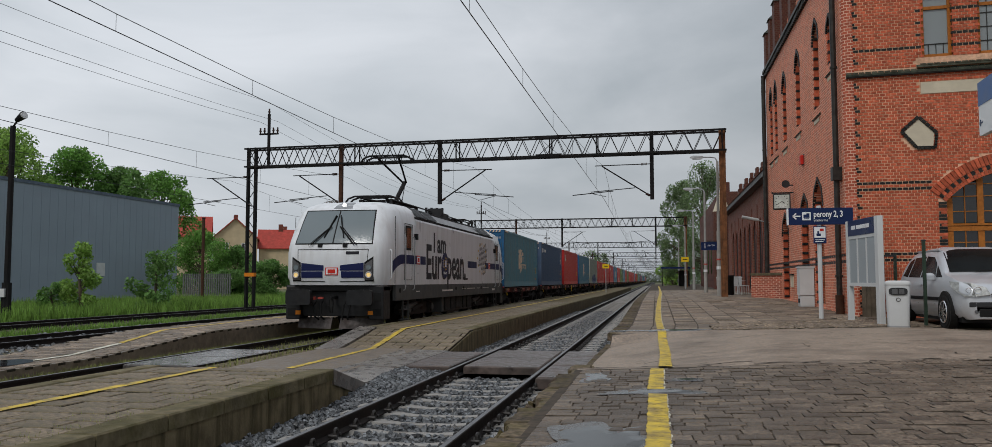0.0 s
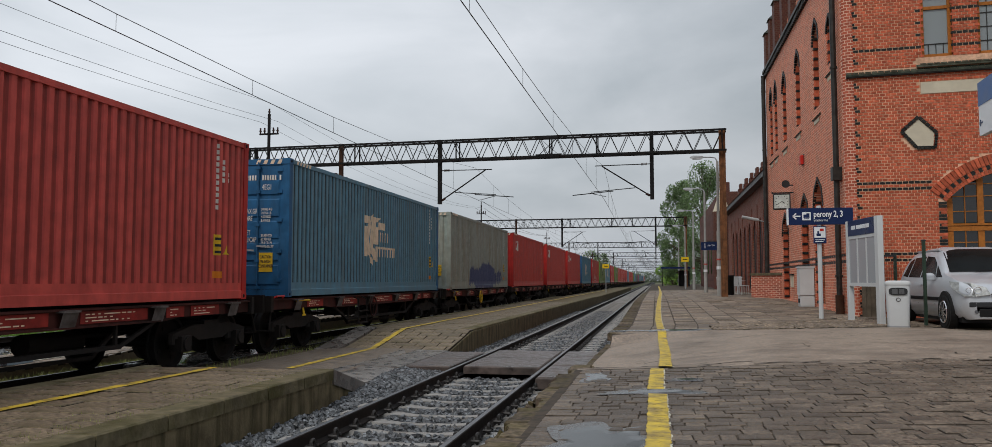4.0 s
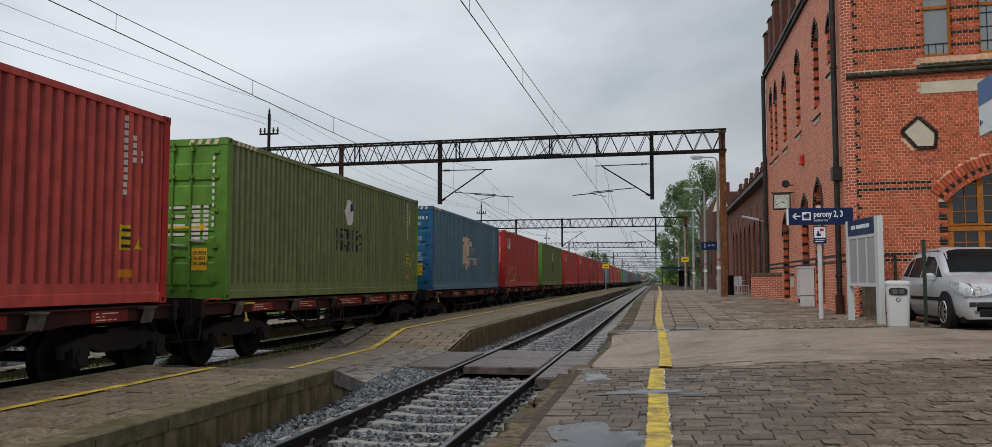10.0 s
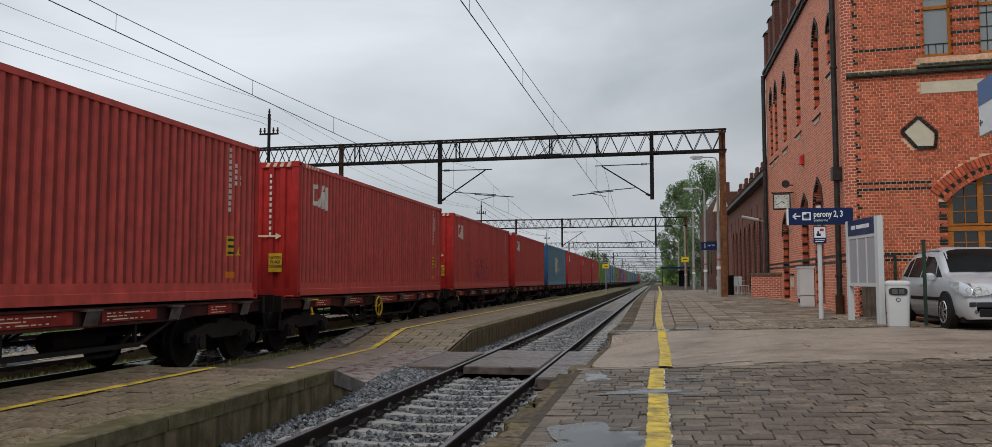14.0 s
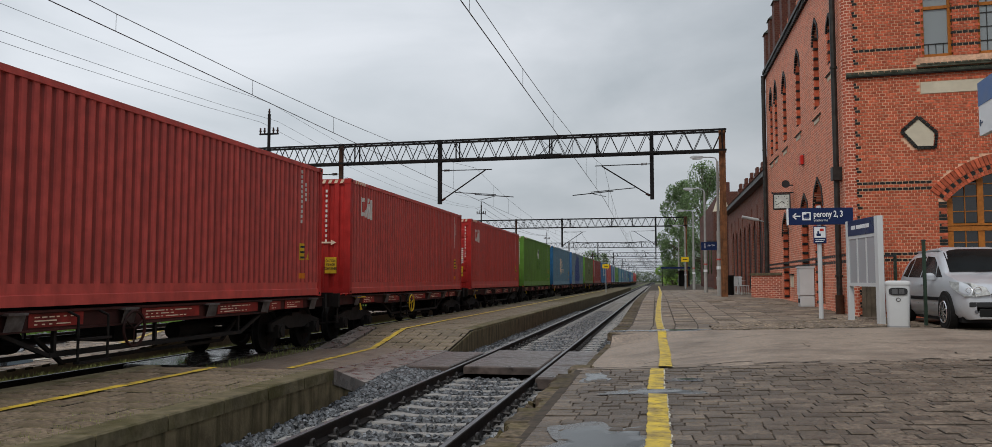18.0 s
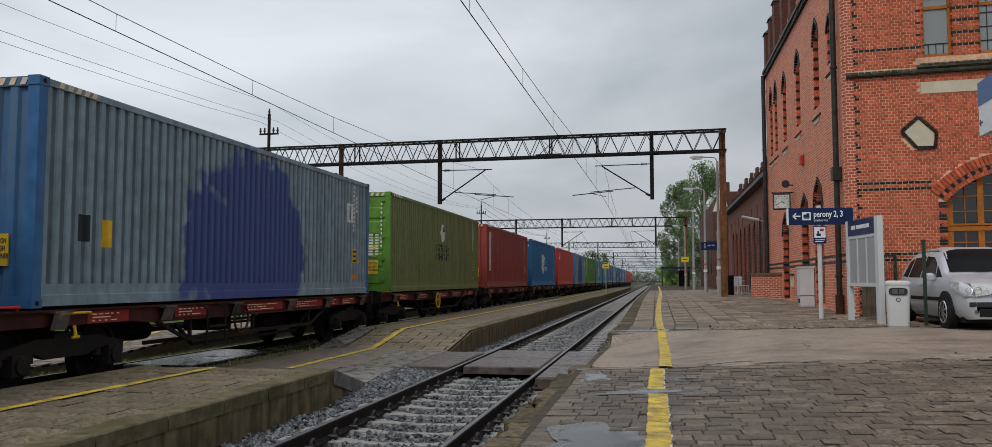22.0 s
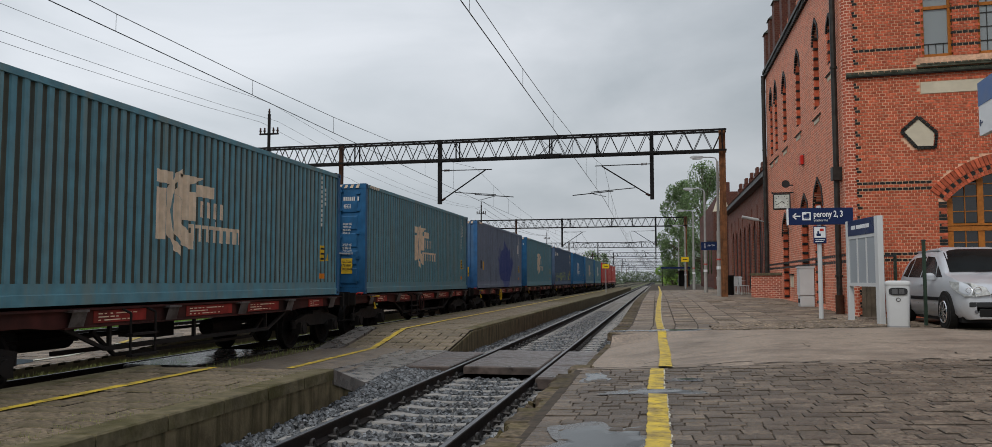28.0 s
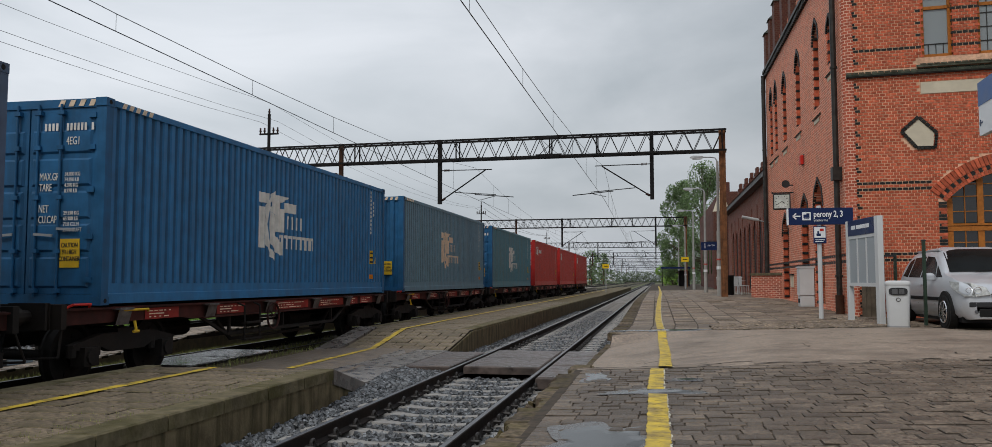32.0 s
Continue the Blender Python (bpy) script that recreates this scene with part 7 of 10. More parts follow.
for i, (a, b, s, sp, ap) in enumerate(UPPER + LOWER):
    low = i >= len(UPPER)
    win = part("window" if not low else "arched_door", Geo().box(WX + 0.26, WX + 0.31, a - 0.02, b + 0.02, s, ap), M_WOODWIN if low else M_OLDBRICK, house, "tall oak door under a pointed arch" if low else "blind pointed niche")
    if low:
        for k in range(3):
            part("pane", Geo().box(WX + 0.245, WX + 0.258, a + 0.15, b - 0.15, s + 1.3 + 0.62 * k, s + 1.85 + 0.62 * k), M_PANEDARK, win)
    # toothed jambs of black and red brick, alternate courses standing proud
    jam = Geo()
    z = s + 0.04
    while z < sp + 0.2:
        for y0, y1 in ((a - 0.02, a + 0.13), (b - 0.13, b + 0.02)):
            jam.box(WX + 0.02, WX + 0.20, y0, y1, z, z + 0.075)
        z += 0.308
    part("black_jamb_bricks", jam, M_BRICKDARK, house)
    jr = Geo()
    z = s + 0.12
    while z < sp + 0.2:
        for y0, y1 in ((a - 0.0, a + 0.10), (b - 0.10, b + 0.0)):
            jr.box(WX + 0.03, WX + 0.18, y0, y1, z, z + 0.22)
        z += 0.308
    part("jamb_bricks", jr, M_BRICKJ, house)
    arch = Geo()
    m = (a + b) / 2
    pts = [(a - 0.05, sp), (a + (b - a) * 0.10, sp + (ap - sp) * 0.65), (m, ap + 0.06), (b - (b - a) * 0.10, sp + (ap - sp) * 0.65), (b + 0.05, sp)]
    for (y0, z0), (y1, z1) in zip(pts, pts[1:]):
        k = 5
        for q in range(k):
            p0 = (y0 + (y1 - y0) * q / k, z0 + (z1 - z0) * q / k)
            p1 = (y0 + (y1 - y0) * (q + 0.8) / k, z0 + (z1 - z0) * (q + 0.8) / k)
            arch.bar((WX + 0.02, *p0), (WX + 0.02, *p1), 0.09, 0.10)
    part("arch_bricks", arch, M_BRICKDARK, house)
    if not low:
        sl = Geo().add([(WX - 0.06, a - 0.1, s - 0.30), (WX - 0.06, b + 0.1, s - 0.30), (WX + 0.25, b + 0.1, s), (WX + 0.25, a - 0.1, s), (WX + 0.02, a - 0.1, s - 0.34), (WX + 0.02, b + 0.1, s - 0.34)], [(0, 1, 2, 3), (4, 5, 1, 0), (0, 3, 4), (1, 5, 2)])
        part("sill", sl, M_GREENGLAZE, house)
        part("sill_plate", Geo().box(WX - 0.02, WX + 0.005, a + 0.1, b - 0.1, s - 0.48, s - 0.37), M_PLASTER, house)
# eaves frieze with small brackets, and the stepped parapet above it
fr = Geo()
y = WY
while y < WEND:
    fr.box(WX - 0.10, WX + 0.04, y, y + 0.12, EAVE - 0.30, EAVE - 0.12)
    y += 0.24
part("frieze_brackets", fr, M_BRICKDARK, house)
part("cornice", Geo().box(WX - 0.14, WX + 0.2, WY, WEND, EAVE - 0.12, EAVE), M_BRICKDARK, house)
part("parapet", Geo().box(WX + 0.10, WX + 0.45, WY, WEND - 0.2, EAVE, EAVE + 0.6), M_SIDEBRICK, house)
for i, (y, h) in enumerate(((37.7, 1.5), (36.3, 1.7), (34.9, 2.0), (32.9, 2.7), (30.9, 3.4), (28.6, 4.2))):
    pin = Geo().box(WX - 0.08, WX + 0.5, y - 0.28, y + 0.28, EAVE, EAVE + h)
    p_ = part("pinnacle", pin, M_OLDBRICKX, house)
    cap = Geo().loft([[(WX - 0.14, y - 0.34, EAVE + h), (WX + 0.56, y - 0.34, EAVE + h), (WX + 0.56, y + 0.34, EAVE + h), (WX - 0.14, y + 0.34, EAVE + h)],
                      [(WX + 0.1, y - 0.1, EAVE + h + 0.26), (WX + 0.3, y - 0.1, EAVE + h + 0.26), (WX + 0.3, y + 0.1, EAVE + h + 0.26), (WX + 0.1, y + 0.1, EAVE + h + 0.26)]])
    part("cap", cap, M_GREENGLAZE, p_)
for y in (WEND - 0.12, WY + 1.15):
    pp = Geo().path([(WX - 0.12, y, 0.4), (WX - 0.12, y, EAVE - 0.2)], 0.075 if y < 30 else 0.09, 10)
    for z in (1.6, 4.4, 7.2, 9.8):
        disc(pp, (WX - 0.12, y, z), 0.10, (0, 0, 1), 0.06, 12)
    if y < 30:
        pp.box(WX - 0.24, WX + 0.0, y - 0.14, y + 0.14, 4.15, 4.5)
    part("downpipe", pp, M_PIPE, house, "dark weathered downpipe")
part("pipe_foot", Geo().tube((WX - 0.12, WY + 1.15, 0.3), (WX - 0.12, WY + 1.15, 1.1), 0.11, 12), M_RUST, house, "rust-red cast pipe foot")
for z in (1.95, 2.12):
    g, y = Geo(), WY + 0.1
    while y < WEND:
        g.box(WX - 0.004, WX + 0.02, y, y + 0.22, z, z + 0.075)
        y += 0.26
    part("black_course", g, M_BRICKDARK, house)

# front wall, turned a little from the tracks
FD = Vector((math.cos(radians(6.2)), -math.sin(radians(6.2)), 0))
FN = Vector((FD.y, -FD.x, 0))
FRONT = Matrix(((FD.x, -FN.x, 0, WX), (FD.y, -FN.y, 0, WY), (0, 0, 1, 0), (0, 0, 0, 1)))   # local x along the wall, -y out of it
AC, AZ, RI, RO = 3.75, 2.04, 2.12, 2.575


def front_hole(u, z):
    if 1.72 < u < 2.42 and z > 7.04 or 2.98 < u < 3.68 and z > 7.04:
        return True
    if u > 2.15 and z < 3.46:
        return True
    if u > 2.0 and math.hypot(u - AC, z - AZ) < RO + 0.02 and z > 3.3:
        return True
    return False


wall_f = Geo()
wall_f.box(0.0, 1.72, 0.009, 0.35, 0.2, 12.0).box(1.72, 2.15, 0.012, 0.35, 0.2, 7.04).box(2.42, 2.98, 0.012, 0.35, 4.7, 12.0).box(3.68, 8.0, 0.012, 0.35, 4.7, 12.0)
wall_f.box(2.15, 2.42, 0.012, 0.35, 4.7, 7.04).box(2.98, 3.68, 0.012, 0.35, 4.7, 7.04).box(1.72, 2.42, 0.012, 0.35, 8.75, 12).box(2.98, 3.68, 0.012, 0.35, 8.75, 12).box(5.35, 8.0, 0.012, 0.35, 0.2, 4.7)
n = 18
prev = None
for i in range(n + 1):
    u = 2.15 + (5.35 - 2.15) * i / n
    z = AZ + math.sqrt(max(0, RI ** 2 - (u - AC) ** 2)) if abs(u - AC) < RI else AZ
    z = max(z, 3.42)
    if prev:
        wall_f.add([(prev[0], 0.012, prev[1]), (u, 0.012, z), (u, 0.012, 4.7), (prev[0], 0.012, 4.7), (prev[0], 0.35, prev[1]), (u, 0.35, z)], [(0, 1, 2, 3), (0, 4, 5, 1)])
    prev = (u, z)
fw = part("front_wall", wall_f, M_MORTAR, house, "front wall of orange-red bricks in pale mortar", at=FRONT)
# joinery of the big arched window
jo = Geo()
for u in (2.24, 2.92, 3.9, 4.9):
    jo.box(u - 0.07, u + 0.07, 0.16, 0.26, 0.5, AZ + math.sqrt(max(0.01, RI ** 2 - (u - AC) ** 2)))
for z in (2.02, 2.80):
    jo.box(2.16, 5.3, 0.14, 0.26, z - 0.10, z + 0.02).box(2.16, 5.3, 0.12, 0.2, z + 0.03, z + 0.08)
part("window_frame", jo, M_WOODWIN, fw, "varnished oak window frame")
ba = Geo()
for a_, b_ in ((2.31, 2.85), (2.99, 3.83)):
    m = (a_ + b_) / 2
    ba.box(m - 0.011, m + 0.011, 0.17, 0.22, 0.9, 4.0)
    for z in (1.3, 1.68, 2.42, 3.18, 3.55, 3.85):
        ba.box(a_, b_, 0.17, 0.22, z - 0.011, z + 0.011)
part("glazing_bars", ba, M_WOODWIN, fw, "slim oak glazing bars")
for k, (a_, b_, t0, t1) in enumerate(((2.31, 2.85, 0.8, 1.9), (2.31, 2.85, 2.1, 2.7), (2.31, 2.85, 2.9, 3.9), (2.99, 3.83, 0.8, 1.9), (2.99, 3.83, 2.1, 2.7), (2.99, 3.83, 2.9, 4.1), (3.97, 4.83, 0.8, 4.1))):
    part("pane", Geo().box(a_, b_, 0.20, 0.206, t0, t1), M_PANEDARK, fw)
# black sheet added to stand for the unlit room behind the panes
part("dark_interior", Geo().box(2.2, 5.3, 0.6, 0.62, 0.4, 4.3), M_BLACK, fw)
# upper windows
for a_, b_ in ((1.74, 2.40), (3.0, 3.66)):
    wf = Geo()
    for r_ in ((a_ - 0.02, a_ + 0.06, 7.08, 8.75), (b_ - 0.06, b_ + 0.02, 7.08, 8.75), (a_, b_, 7.06, 7.14), (a_, b_, 8.28, 8.36), (a_, b_, 8.7, 8.78)):
        wf.box(r_[0], r_[1], 0.15, 0.24, r_[2], r_[3])
    w_ = part("window", wf, M_WOODWIN, fw, "oak sash window")
    part("pane", Geo().box(a_ + 0.05, b_ - 0.05, 0.19, 0.196, 7.12, 8.72), M_PANE, w_)
    gb = Geo().box(a_ + 0.05, b_ - 0.05, 0.17, 0.19, 7.39, 7.41)
    for k in range(1, 4 if a_ < 2 else 3):
        u = a_ + (b_ - a_) * k / (4 if a_ < 2 else 3)
        gb.box(u - 0.008, u + 0.008, 0.17, 0.19, 7.12, 7.40 if a_ < 2 else 8.7)
    if a_ > 2:
        for z in (7.75, 8.1, 8.45):
            gb.box(a_ + 0.05, b_ - 0.05, 0.17, 0.19, z - 0.008, z + 0.008)
    part("glazing_bar", gb, M_PIPE, w_)
    part("reveal", Geo().box(a_ - 0.04, a_ - 0.02, 0.0, 0.3, 7.04, 8.8).box(b_ + 0.02, b_ + 0.04, 0.0, 0.3, 7.04, 8.8), M_BRICKJ, w_)
sl = Geo()
for k in range(14):
    u = 1.60 + k * 0.155
    for q, (d0, z0) in enumerate(((0.0, 7.0), (0.03, 6.92), (0.06, 6.85))):
        off = 0.07 * (q % 2)
        sl.add([(u + off, 0.10 - 0.06 * q, z0), (u + 0.14 + off, 0.10 - 0.06 * q, z0), (u + 0.14 + off, 0.02 - 0.06 * q, z0 - 0.075), (u + off, 0.02 - 0.06 * q, z0 - 0.075), (u + off, 0.14, z0), (u + 0.14 + off, 0.14, z0)], [(3, 2, 1, 0), (0, 1, 5, 4)])
part("glazed_sill", sl, M_GREENGLAZE, fw, "sloping dark green glazed sill tiles")
part("sill_bed", Geo().add([(1.58, -0.075, 6.78), (3.8, -0.075, 6.78), (3.8, 0.15, 6.99), (1.58, 0.15, 6.99)], [(0, 1, 2, 3)]), M_GREENGLAZE, fw)
lg = Geo()
for k in range(54):
    u = -0.06 + k * 0.15
    lg.add([(u, -0.02, 6.76), (u + 0.138, -0.02, 6.76), (u + 0.138, -0.10, 6.69), (u, -0.10, 6.69), (u, -0.10, 6.645), (u + 0.138, -0.10, 6.645)], [(0, 3, 2, 1), (3, 4, 5, 2)])
part("glazed_ledge", lg, M_GREENGLAZE, fw, "projecting ledge of dark green glazed brick")
part("ledge_bed", Geo().box(-0.06, 8.0, -0.088, 0.02, 6.62, 6.70), M_BRICKDARK, fw)
part("plaque", Geo().box(1.66, 4.2, -0.012, 0.02, 6.12, 6.41), M_PLASTER, fw, "long cream plaster panel")
DIA = [(1.19, 5.20), (1.53, 4.77), (1.94, 4.76), (1.98, 5.13), (1.58, 5.55)]
cx, cz = 1.62, 5.08
inner = [(cx + (u - cx) * 0.86, cz + (z - cz) * 0.86) for u, z in DIA]
dg = Geo().add([(u, -0.014, z) for u, z in inner], [tuple(range(5))])
part("diamond_panel", dg, M_PLASTER, fw, "cream pentagonal plaster panel")
db = Geo()
for (u0, z0), (u1, z1) in zip(DIA, DIA[1:] + DIA[:1]):
    k = 5
    for q in range(k):
        p0 = (u0 + (u1 - u0) * q / k, -0.012, z0 + (z1 - z0) * q / k)
        p1 = (u0 + (u1 - u0) * (q + 0.86) / k, -0.012, z0 + (z1 - z0) * (q + 0.86) / k)
        db.bar(p0, p1, 0.06, 0.075)
part("diamond_border", db, M_BRICKDARK, fw, "black glazed brick border")
# arch ring of radial bricks in two rows
ar, ab = Geo(), Geo()
a = math.asin((3.42 - AZ) / RI)
a0, a1 = math.pi - a, a
k = 44
for q in range(k):
    t0, t1 = a0 + (a1 - a0) * q / k, a0 + (a1 - a0) * (q + 0.86) / k
    for r0, r1, dark in ((RI, RI + 0.10, q % 1 == 9), (RI + 0.11, RI + 0.21, q % 2 == 0), (RI + 0.22, RI + 0.455, False)):
        (ab if dark else ar).add([(AC + r * math.cos(t), d, AZ + r * math.sin(t)) for d in (-0.012 - (0.02 if r0 > RI + 0.2 else 0), 0.05) for r, t in ((r0, t0), (r1, t0), (r1, t1), (r0, t1))],
                                 [(0, 1, 2, 3), (0, 4, 5, 1), (1, 5, 6, 2), (2, 6, 7, 3), (3, 7, 4, 0)])
part("arch_bricks", ar, M_BRICKJ, fw, "radial red bricks of the arch")
part("arch_black_bricks", ab, M_BRICKDARK, fw, "black glazed bricks of the arch")
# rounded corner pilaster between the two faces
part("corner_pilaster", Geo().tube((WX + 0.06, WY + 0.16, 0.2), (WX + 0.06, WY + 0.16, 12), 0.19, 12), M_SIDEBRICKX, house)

# ---------- wing beyond, with its stepped gable ----------
wing = thing("station_wing", "long low wing in dark red brick", "building", kind="structure")
wp = lambda u, d, z: (5.45 + d, u, z)
WH = [(40.0 + 2.6 * i, 41.9 + 2.6 * i, 1.0, 3.7, 4.9) for i in range(9)]
part("wing_wall", wall_holes(38.3, 66, 0.2, 6.5, WH, 0.07, wp), M_OLDBRICKY, wing)
for a, b, s, sp, ap in WH:
    w_ = part("arched_window", Geo().box(5.515, 5.55, a, b, s, ap), M_DULLPANE, wing, "dark pointed window")
    part("mullion", Geo().box(5.495, 5.515, (a + b) / 2 - 0.06, (a + b) / 2 + 0.06, s, ap), M_OLDBRICK, w_)
    part("buttress", Geo().box(5.415, 5.45, b + 0.14, b + 0.50, 0.3, 5.6), M_OLDBRICKY, wing)
part("wing_core", Geo().box(5.9, 15, 38.5, 65.8, 0.2, 6.4), M_OLDBRICKX, wing)
part("wing_eave", Geo().box(5.05, 5.5, 38.3, 66, 6.45, 6.72), M_PIPE, wing)
part("wing_roof", Geo().add([(5.0, 38.3, 6.70), (5.0, 66, 6.70), (12.0, 66, 8.7), (12.0, 38.3, 8.7)], [(0, 1, 2, 3)]), M_OLDBRICK, wing)
gb = Geo()
for i in range(8):
    x = 5.5 + 0.36 * i
    h = 7.6 + 0.36 * i + (0.5 if i == 7 else 0)
    gb.box(x, x + 0.36, 57.9, 58.5, 6.4, h)
    gb.box(x + 0.08, x + 0.26, 57.85, 58.55, h, h + 0.35)
gb.box(8.2, 8.9, 57.9, 58.5, 6.4, 9.6)
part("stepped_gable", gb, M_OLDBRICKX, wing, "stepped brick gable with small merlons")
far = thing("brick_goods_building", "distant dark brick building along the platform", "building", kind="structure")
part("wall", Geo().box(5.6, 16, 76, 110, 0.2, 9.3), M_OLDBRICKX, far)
part("chimney", Geo().box(6.0, 6.8, 80, 81, 9.3, 10.6), M_OLDBRICKX, far)
for i in range(6):
    part("window", Geo().box(5.57, 5.65, 78 + 5 * i, 79.3 + 5 * i, 2.2, 5.0), M_PANEDARK, far)

# ---------- left background: warehouse, houses ----------
barn = thing("warehouse", "long windowless grey clad warehouse", "warehouse", kind="structure")
part("wall", Geo().box(-62, -50, 10, 81.4, -0.5, 9.5), M_BARN, barn, bevel=0.05)
part("parapet_trim", Geo().box(-62.1, -49.93, 9.9, 81.5, 9.35, 9.62), surface("blue-grey trim", (0.10, 0.13, 0.17), 0.5), barn)
seam = Geo()
for i in range(70):
    y = 11 + i
    seam.box(-50.012, -49.985, y, y + 0.02, -0.3, 9.35)
part("panel_seams", seam, M_BARN, barn)
part("vent", Geo().box(-50.0, -49.9, 68.2, 69.3, 1.9, 3.1), M_LTGREY, barn, "small pale vent cover")


def cottage(x, y, w, d, h, roof_h, turn, wall_mat, label, rows=2):
    c = thing("house", label, "house", pose(x, y, -0.3, 0, 0, turn), "houses behind the yard")
    part("wall", Geo().box(-w / 2, w / 2, -d / 2, d / 2, 0, h).add([(-w / 2, -d / 2, h), (w / 2, -d / 2, h), (0, -d / 2, h + roof_h)], [(0, 1, 2)]).add([(-w / 2, d / 2, h), (w / 2, d / 2, h), (0, d / 2, h + roof_h)], [(2, 1, 0)]), wall_mat, c)
    o = 0.45
    rf = Geo()
    for s in (-1, 1):
        rf.add([(s * (w / 2 + o), -d / 2 - o, h - o * roof_h / (w / 2)), (s * (w / 2 + o), d / 2 + o, h - o * roof_h / (w / 2)), (0, d / 2 + o, h + roof_h), (0, -d / 2 - o, h + roof_h),
                (s * (w / 2 + o), -d / 2 - o, h - o * roof_h / (w / 2) + 0.2), (s * (w / 2 + o), d / 2 + o, h - o * roof_h / (w / 2) + 0.2), (0, d / 2 + o, h + roof_h + 0.2), (0, -d / 2 - o, h + roof_h + 0.2)],
               [(0, 1, 2, 3), (4, 5, 6, 7), (0, 4, 5, 1), (0, 3, 7, 4), (1, 5, 6, 2)])
    r_ = part("roof", rf, M_ROOFRED, c, "red tiled gable roof")
    part("chimney", Geo().box(-0.4, 0.4, 0.8, 1.6, h + roof_h * 0.6, h + roof_h + 1.2), M_OLDBRICK, r_)
    for k in range(rows):
        for i in (-0.27, 0.0, 0.27) if w > 9 else (-0.22, 0.22):
            z = 1.4 + 2.9 * k
            wi = part("window", Geo().box(i * w - 0.6, i * w + 0.6, -d / 2 - 0.05, -d / 2 + 0.05, z, z + 1.5), M_SIGNWHITE, c)
            part("pane", Geo().box(i * w - 0.5, i * w - 0.04, -d / 2 - 0.07, -d / 2, z + 0.1, z + 1.4).box(i * w + 0.04, i * w + 0.5, -d / 2 - 0.07, -d / 2, z + 0.1, z + 1.4), M_PANEDARK, wi)
        for j in (-0.25, 0.25):
            z = 1.4 + 2.9 * k
            wi = part("window", Geo().box(w / 2 - 0.05, w / 2 + 0.05, j * d - 0.6, j * d + 0.6, z, z + 1.5), M_SIGNWHITE, c)
            part("pane", Geo().box(w / 2, w / 2 + 0.07, j * d - 0.5, j * d + 0.5, z + 0.1, z + 1.4), M_PANEDARK, wi)
    return c


cottage(-86.0, 137.0, 10, 14, 9.6, 3.6, 118, M_CREAM, "cream house with a broad red tiled roof", 3)
cottage(-78.9, 148, 7.8, 12, 9.6, 3.6, 28, M_CREAM, "tall cream house with a steep red gable roof", 3)
cottage(-78.0, 168, 5.2, 9, 9.2, 3.0, 28, M_CREAM, "small pale house with a red roof behind the bushes", 3)
cottage(-70.2, 152, 6.0, 10, 8.2, 3.2, 112, M_CREAM, "low cream house with a red roof among bushes", 2)
# ---------- platform furniture ----------
def foot(x, y):
    return platform_height(x, y)


# direction sign on its post
sg = thing("direction_sign", "navy platform direction sign with white lettering on a pale post", "sign", pose(3.94, 21.64, foot(3.94, 21.64)))
part("post", Geo().tube((0, 0, -0.1), (0, 0, 2.75), 0.055, 12), M_LTGREY, sg)
part("sign_board", Geo().box(-0.72, 0.78, -0.07, 0.05, 2.28, 2.69), M_SIGNBLUE, sg, "navy sign board", bevel=0.006)
part("edge_strip", Geo().box(-0.75, -0.72, -0.075, 0.055, 2.28, 2.69), M_SIGNWHITE, sg)
letter("lettering", "perony 2, 3", 0.21, M_SIGNWHITE, sg, pose(-0.13, -0.075, 2.47), "white lettering", bold=0.004, width=0.67)
letter("small_lettering", "platforms", 0.085, M_SIGNWHITE, sg, pose(-0.13, -0.075, 2.36))
part("arrow", Geo().box(-0.62, -0.44, -0.078, -0.07, 2.475, 2.505).bar((-0.62, -0.076, 2.49), (-0.54, -0.076, 2.56), 0.004, 0.03).bar((-0.62, -0.076, 2.49), (-0.54, -0.076, 2.42), 0.004, 0.03), M_SIGNWHITE, sg)
pic = part("pictogram", Geo().box(-0.40, -0.20, -0.076, -0.07, 2.39, 2.59), M_SIGNWHITE, sg, "white train pictogram")
part("pictogram_train", Geo().box(-0.37, -0.23, -0.080, -0.076, 2.45, 2.53).box(-0.30, -0.23, -0.080, -0.076, 2.53, 2.56).box(-0.36, -0.24, -0.080, -0.076, 2.42, 2.437), M_SIGNBLUE, pic)
nt = thing("warning_notice", "small navy and white warning notice on the sign post", "sign", pose(3.94, 21.58, foot(3.94, 21.64)))
part("notice_board", Geo().box(-0.15, 0.15, -0.02, 0.0, 1.82, 2.24), M_SIGNBLUE, nt)
part("picture_field", Geo().box(-0.13, 0.13, -0.025, -0.02, 1.96, 2.22), M_SIGNWHITE, nt)
part("picture_shapes", Geo().box(-0.08, 0.02, -0.03, -0.025, 2.0, 2.06).box(-0.06, -0.02, -0.03, -0.025, 2.06, 2.12), M_SIGNBLUE, nt)
part("red_mark", Geo().box(0.0, 0.09, -0.03, -0.025, 2.12, 2.18), M_RED, nt)
part("text_bars", Geo().box(-0.11, 0.11, -0.025, -0.02, 1.90, 1.915).box(-0.11, 0.08, -0.025, -0.02, 1.86, 1.875), M_SIGNWHITE, nt)

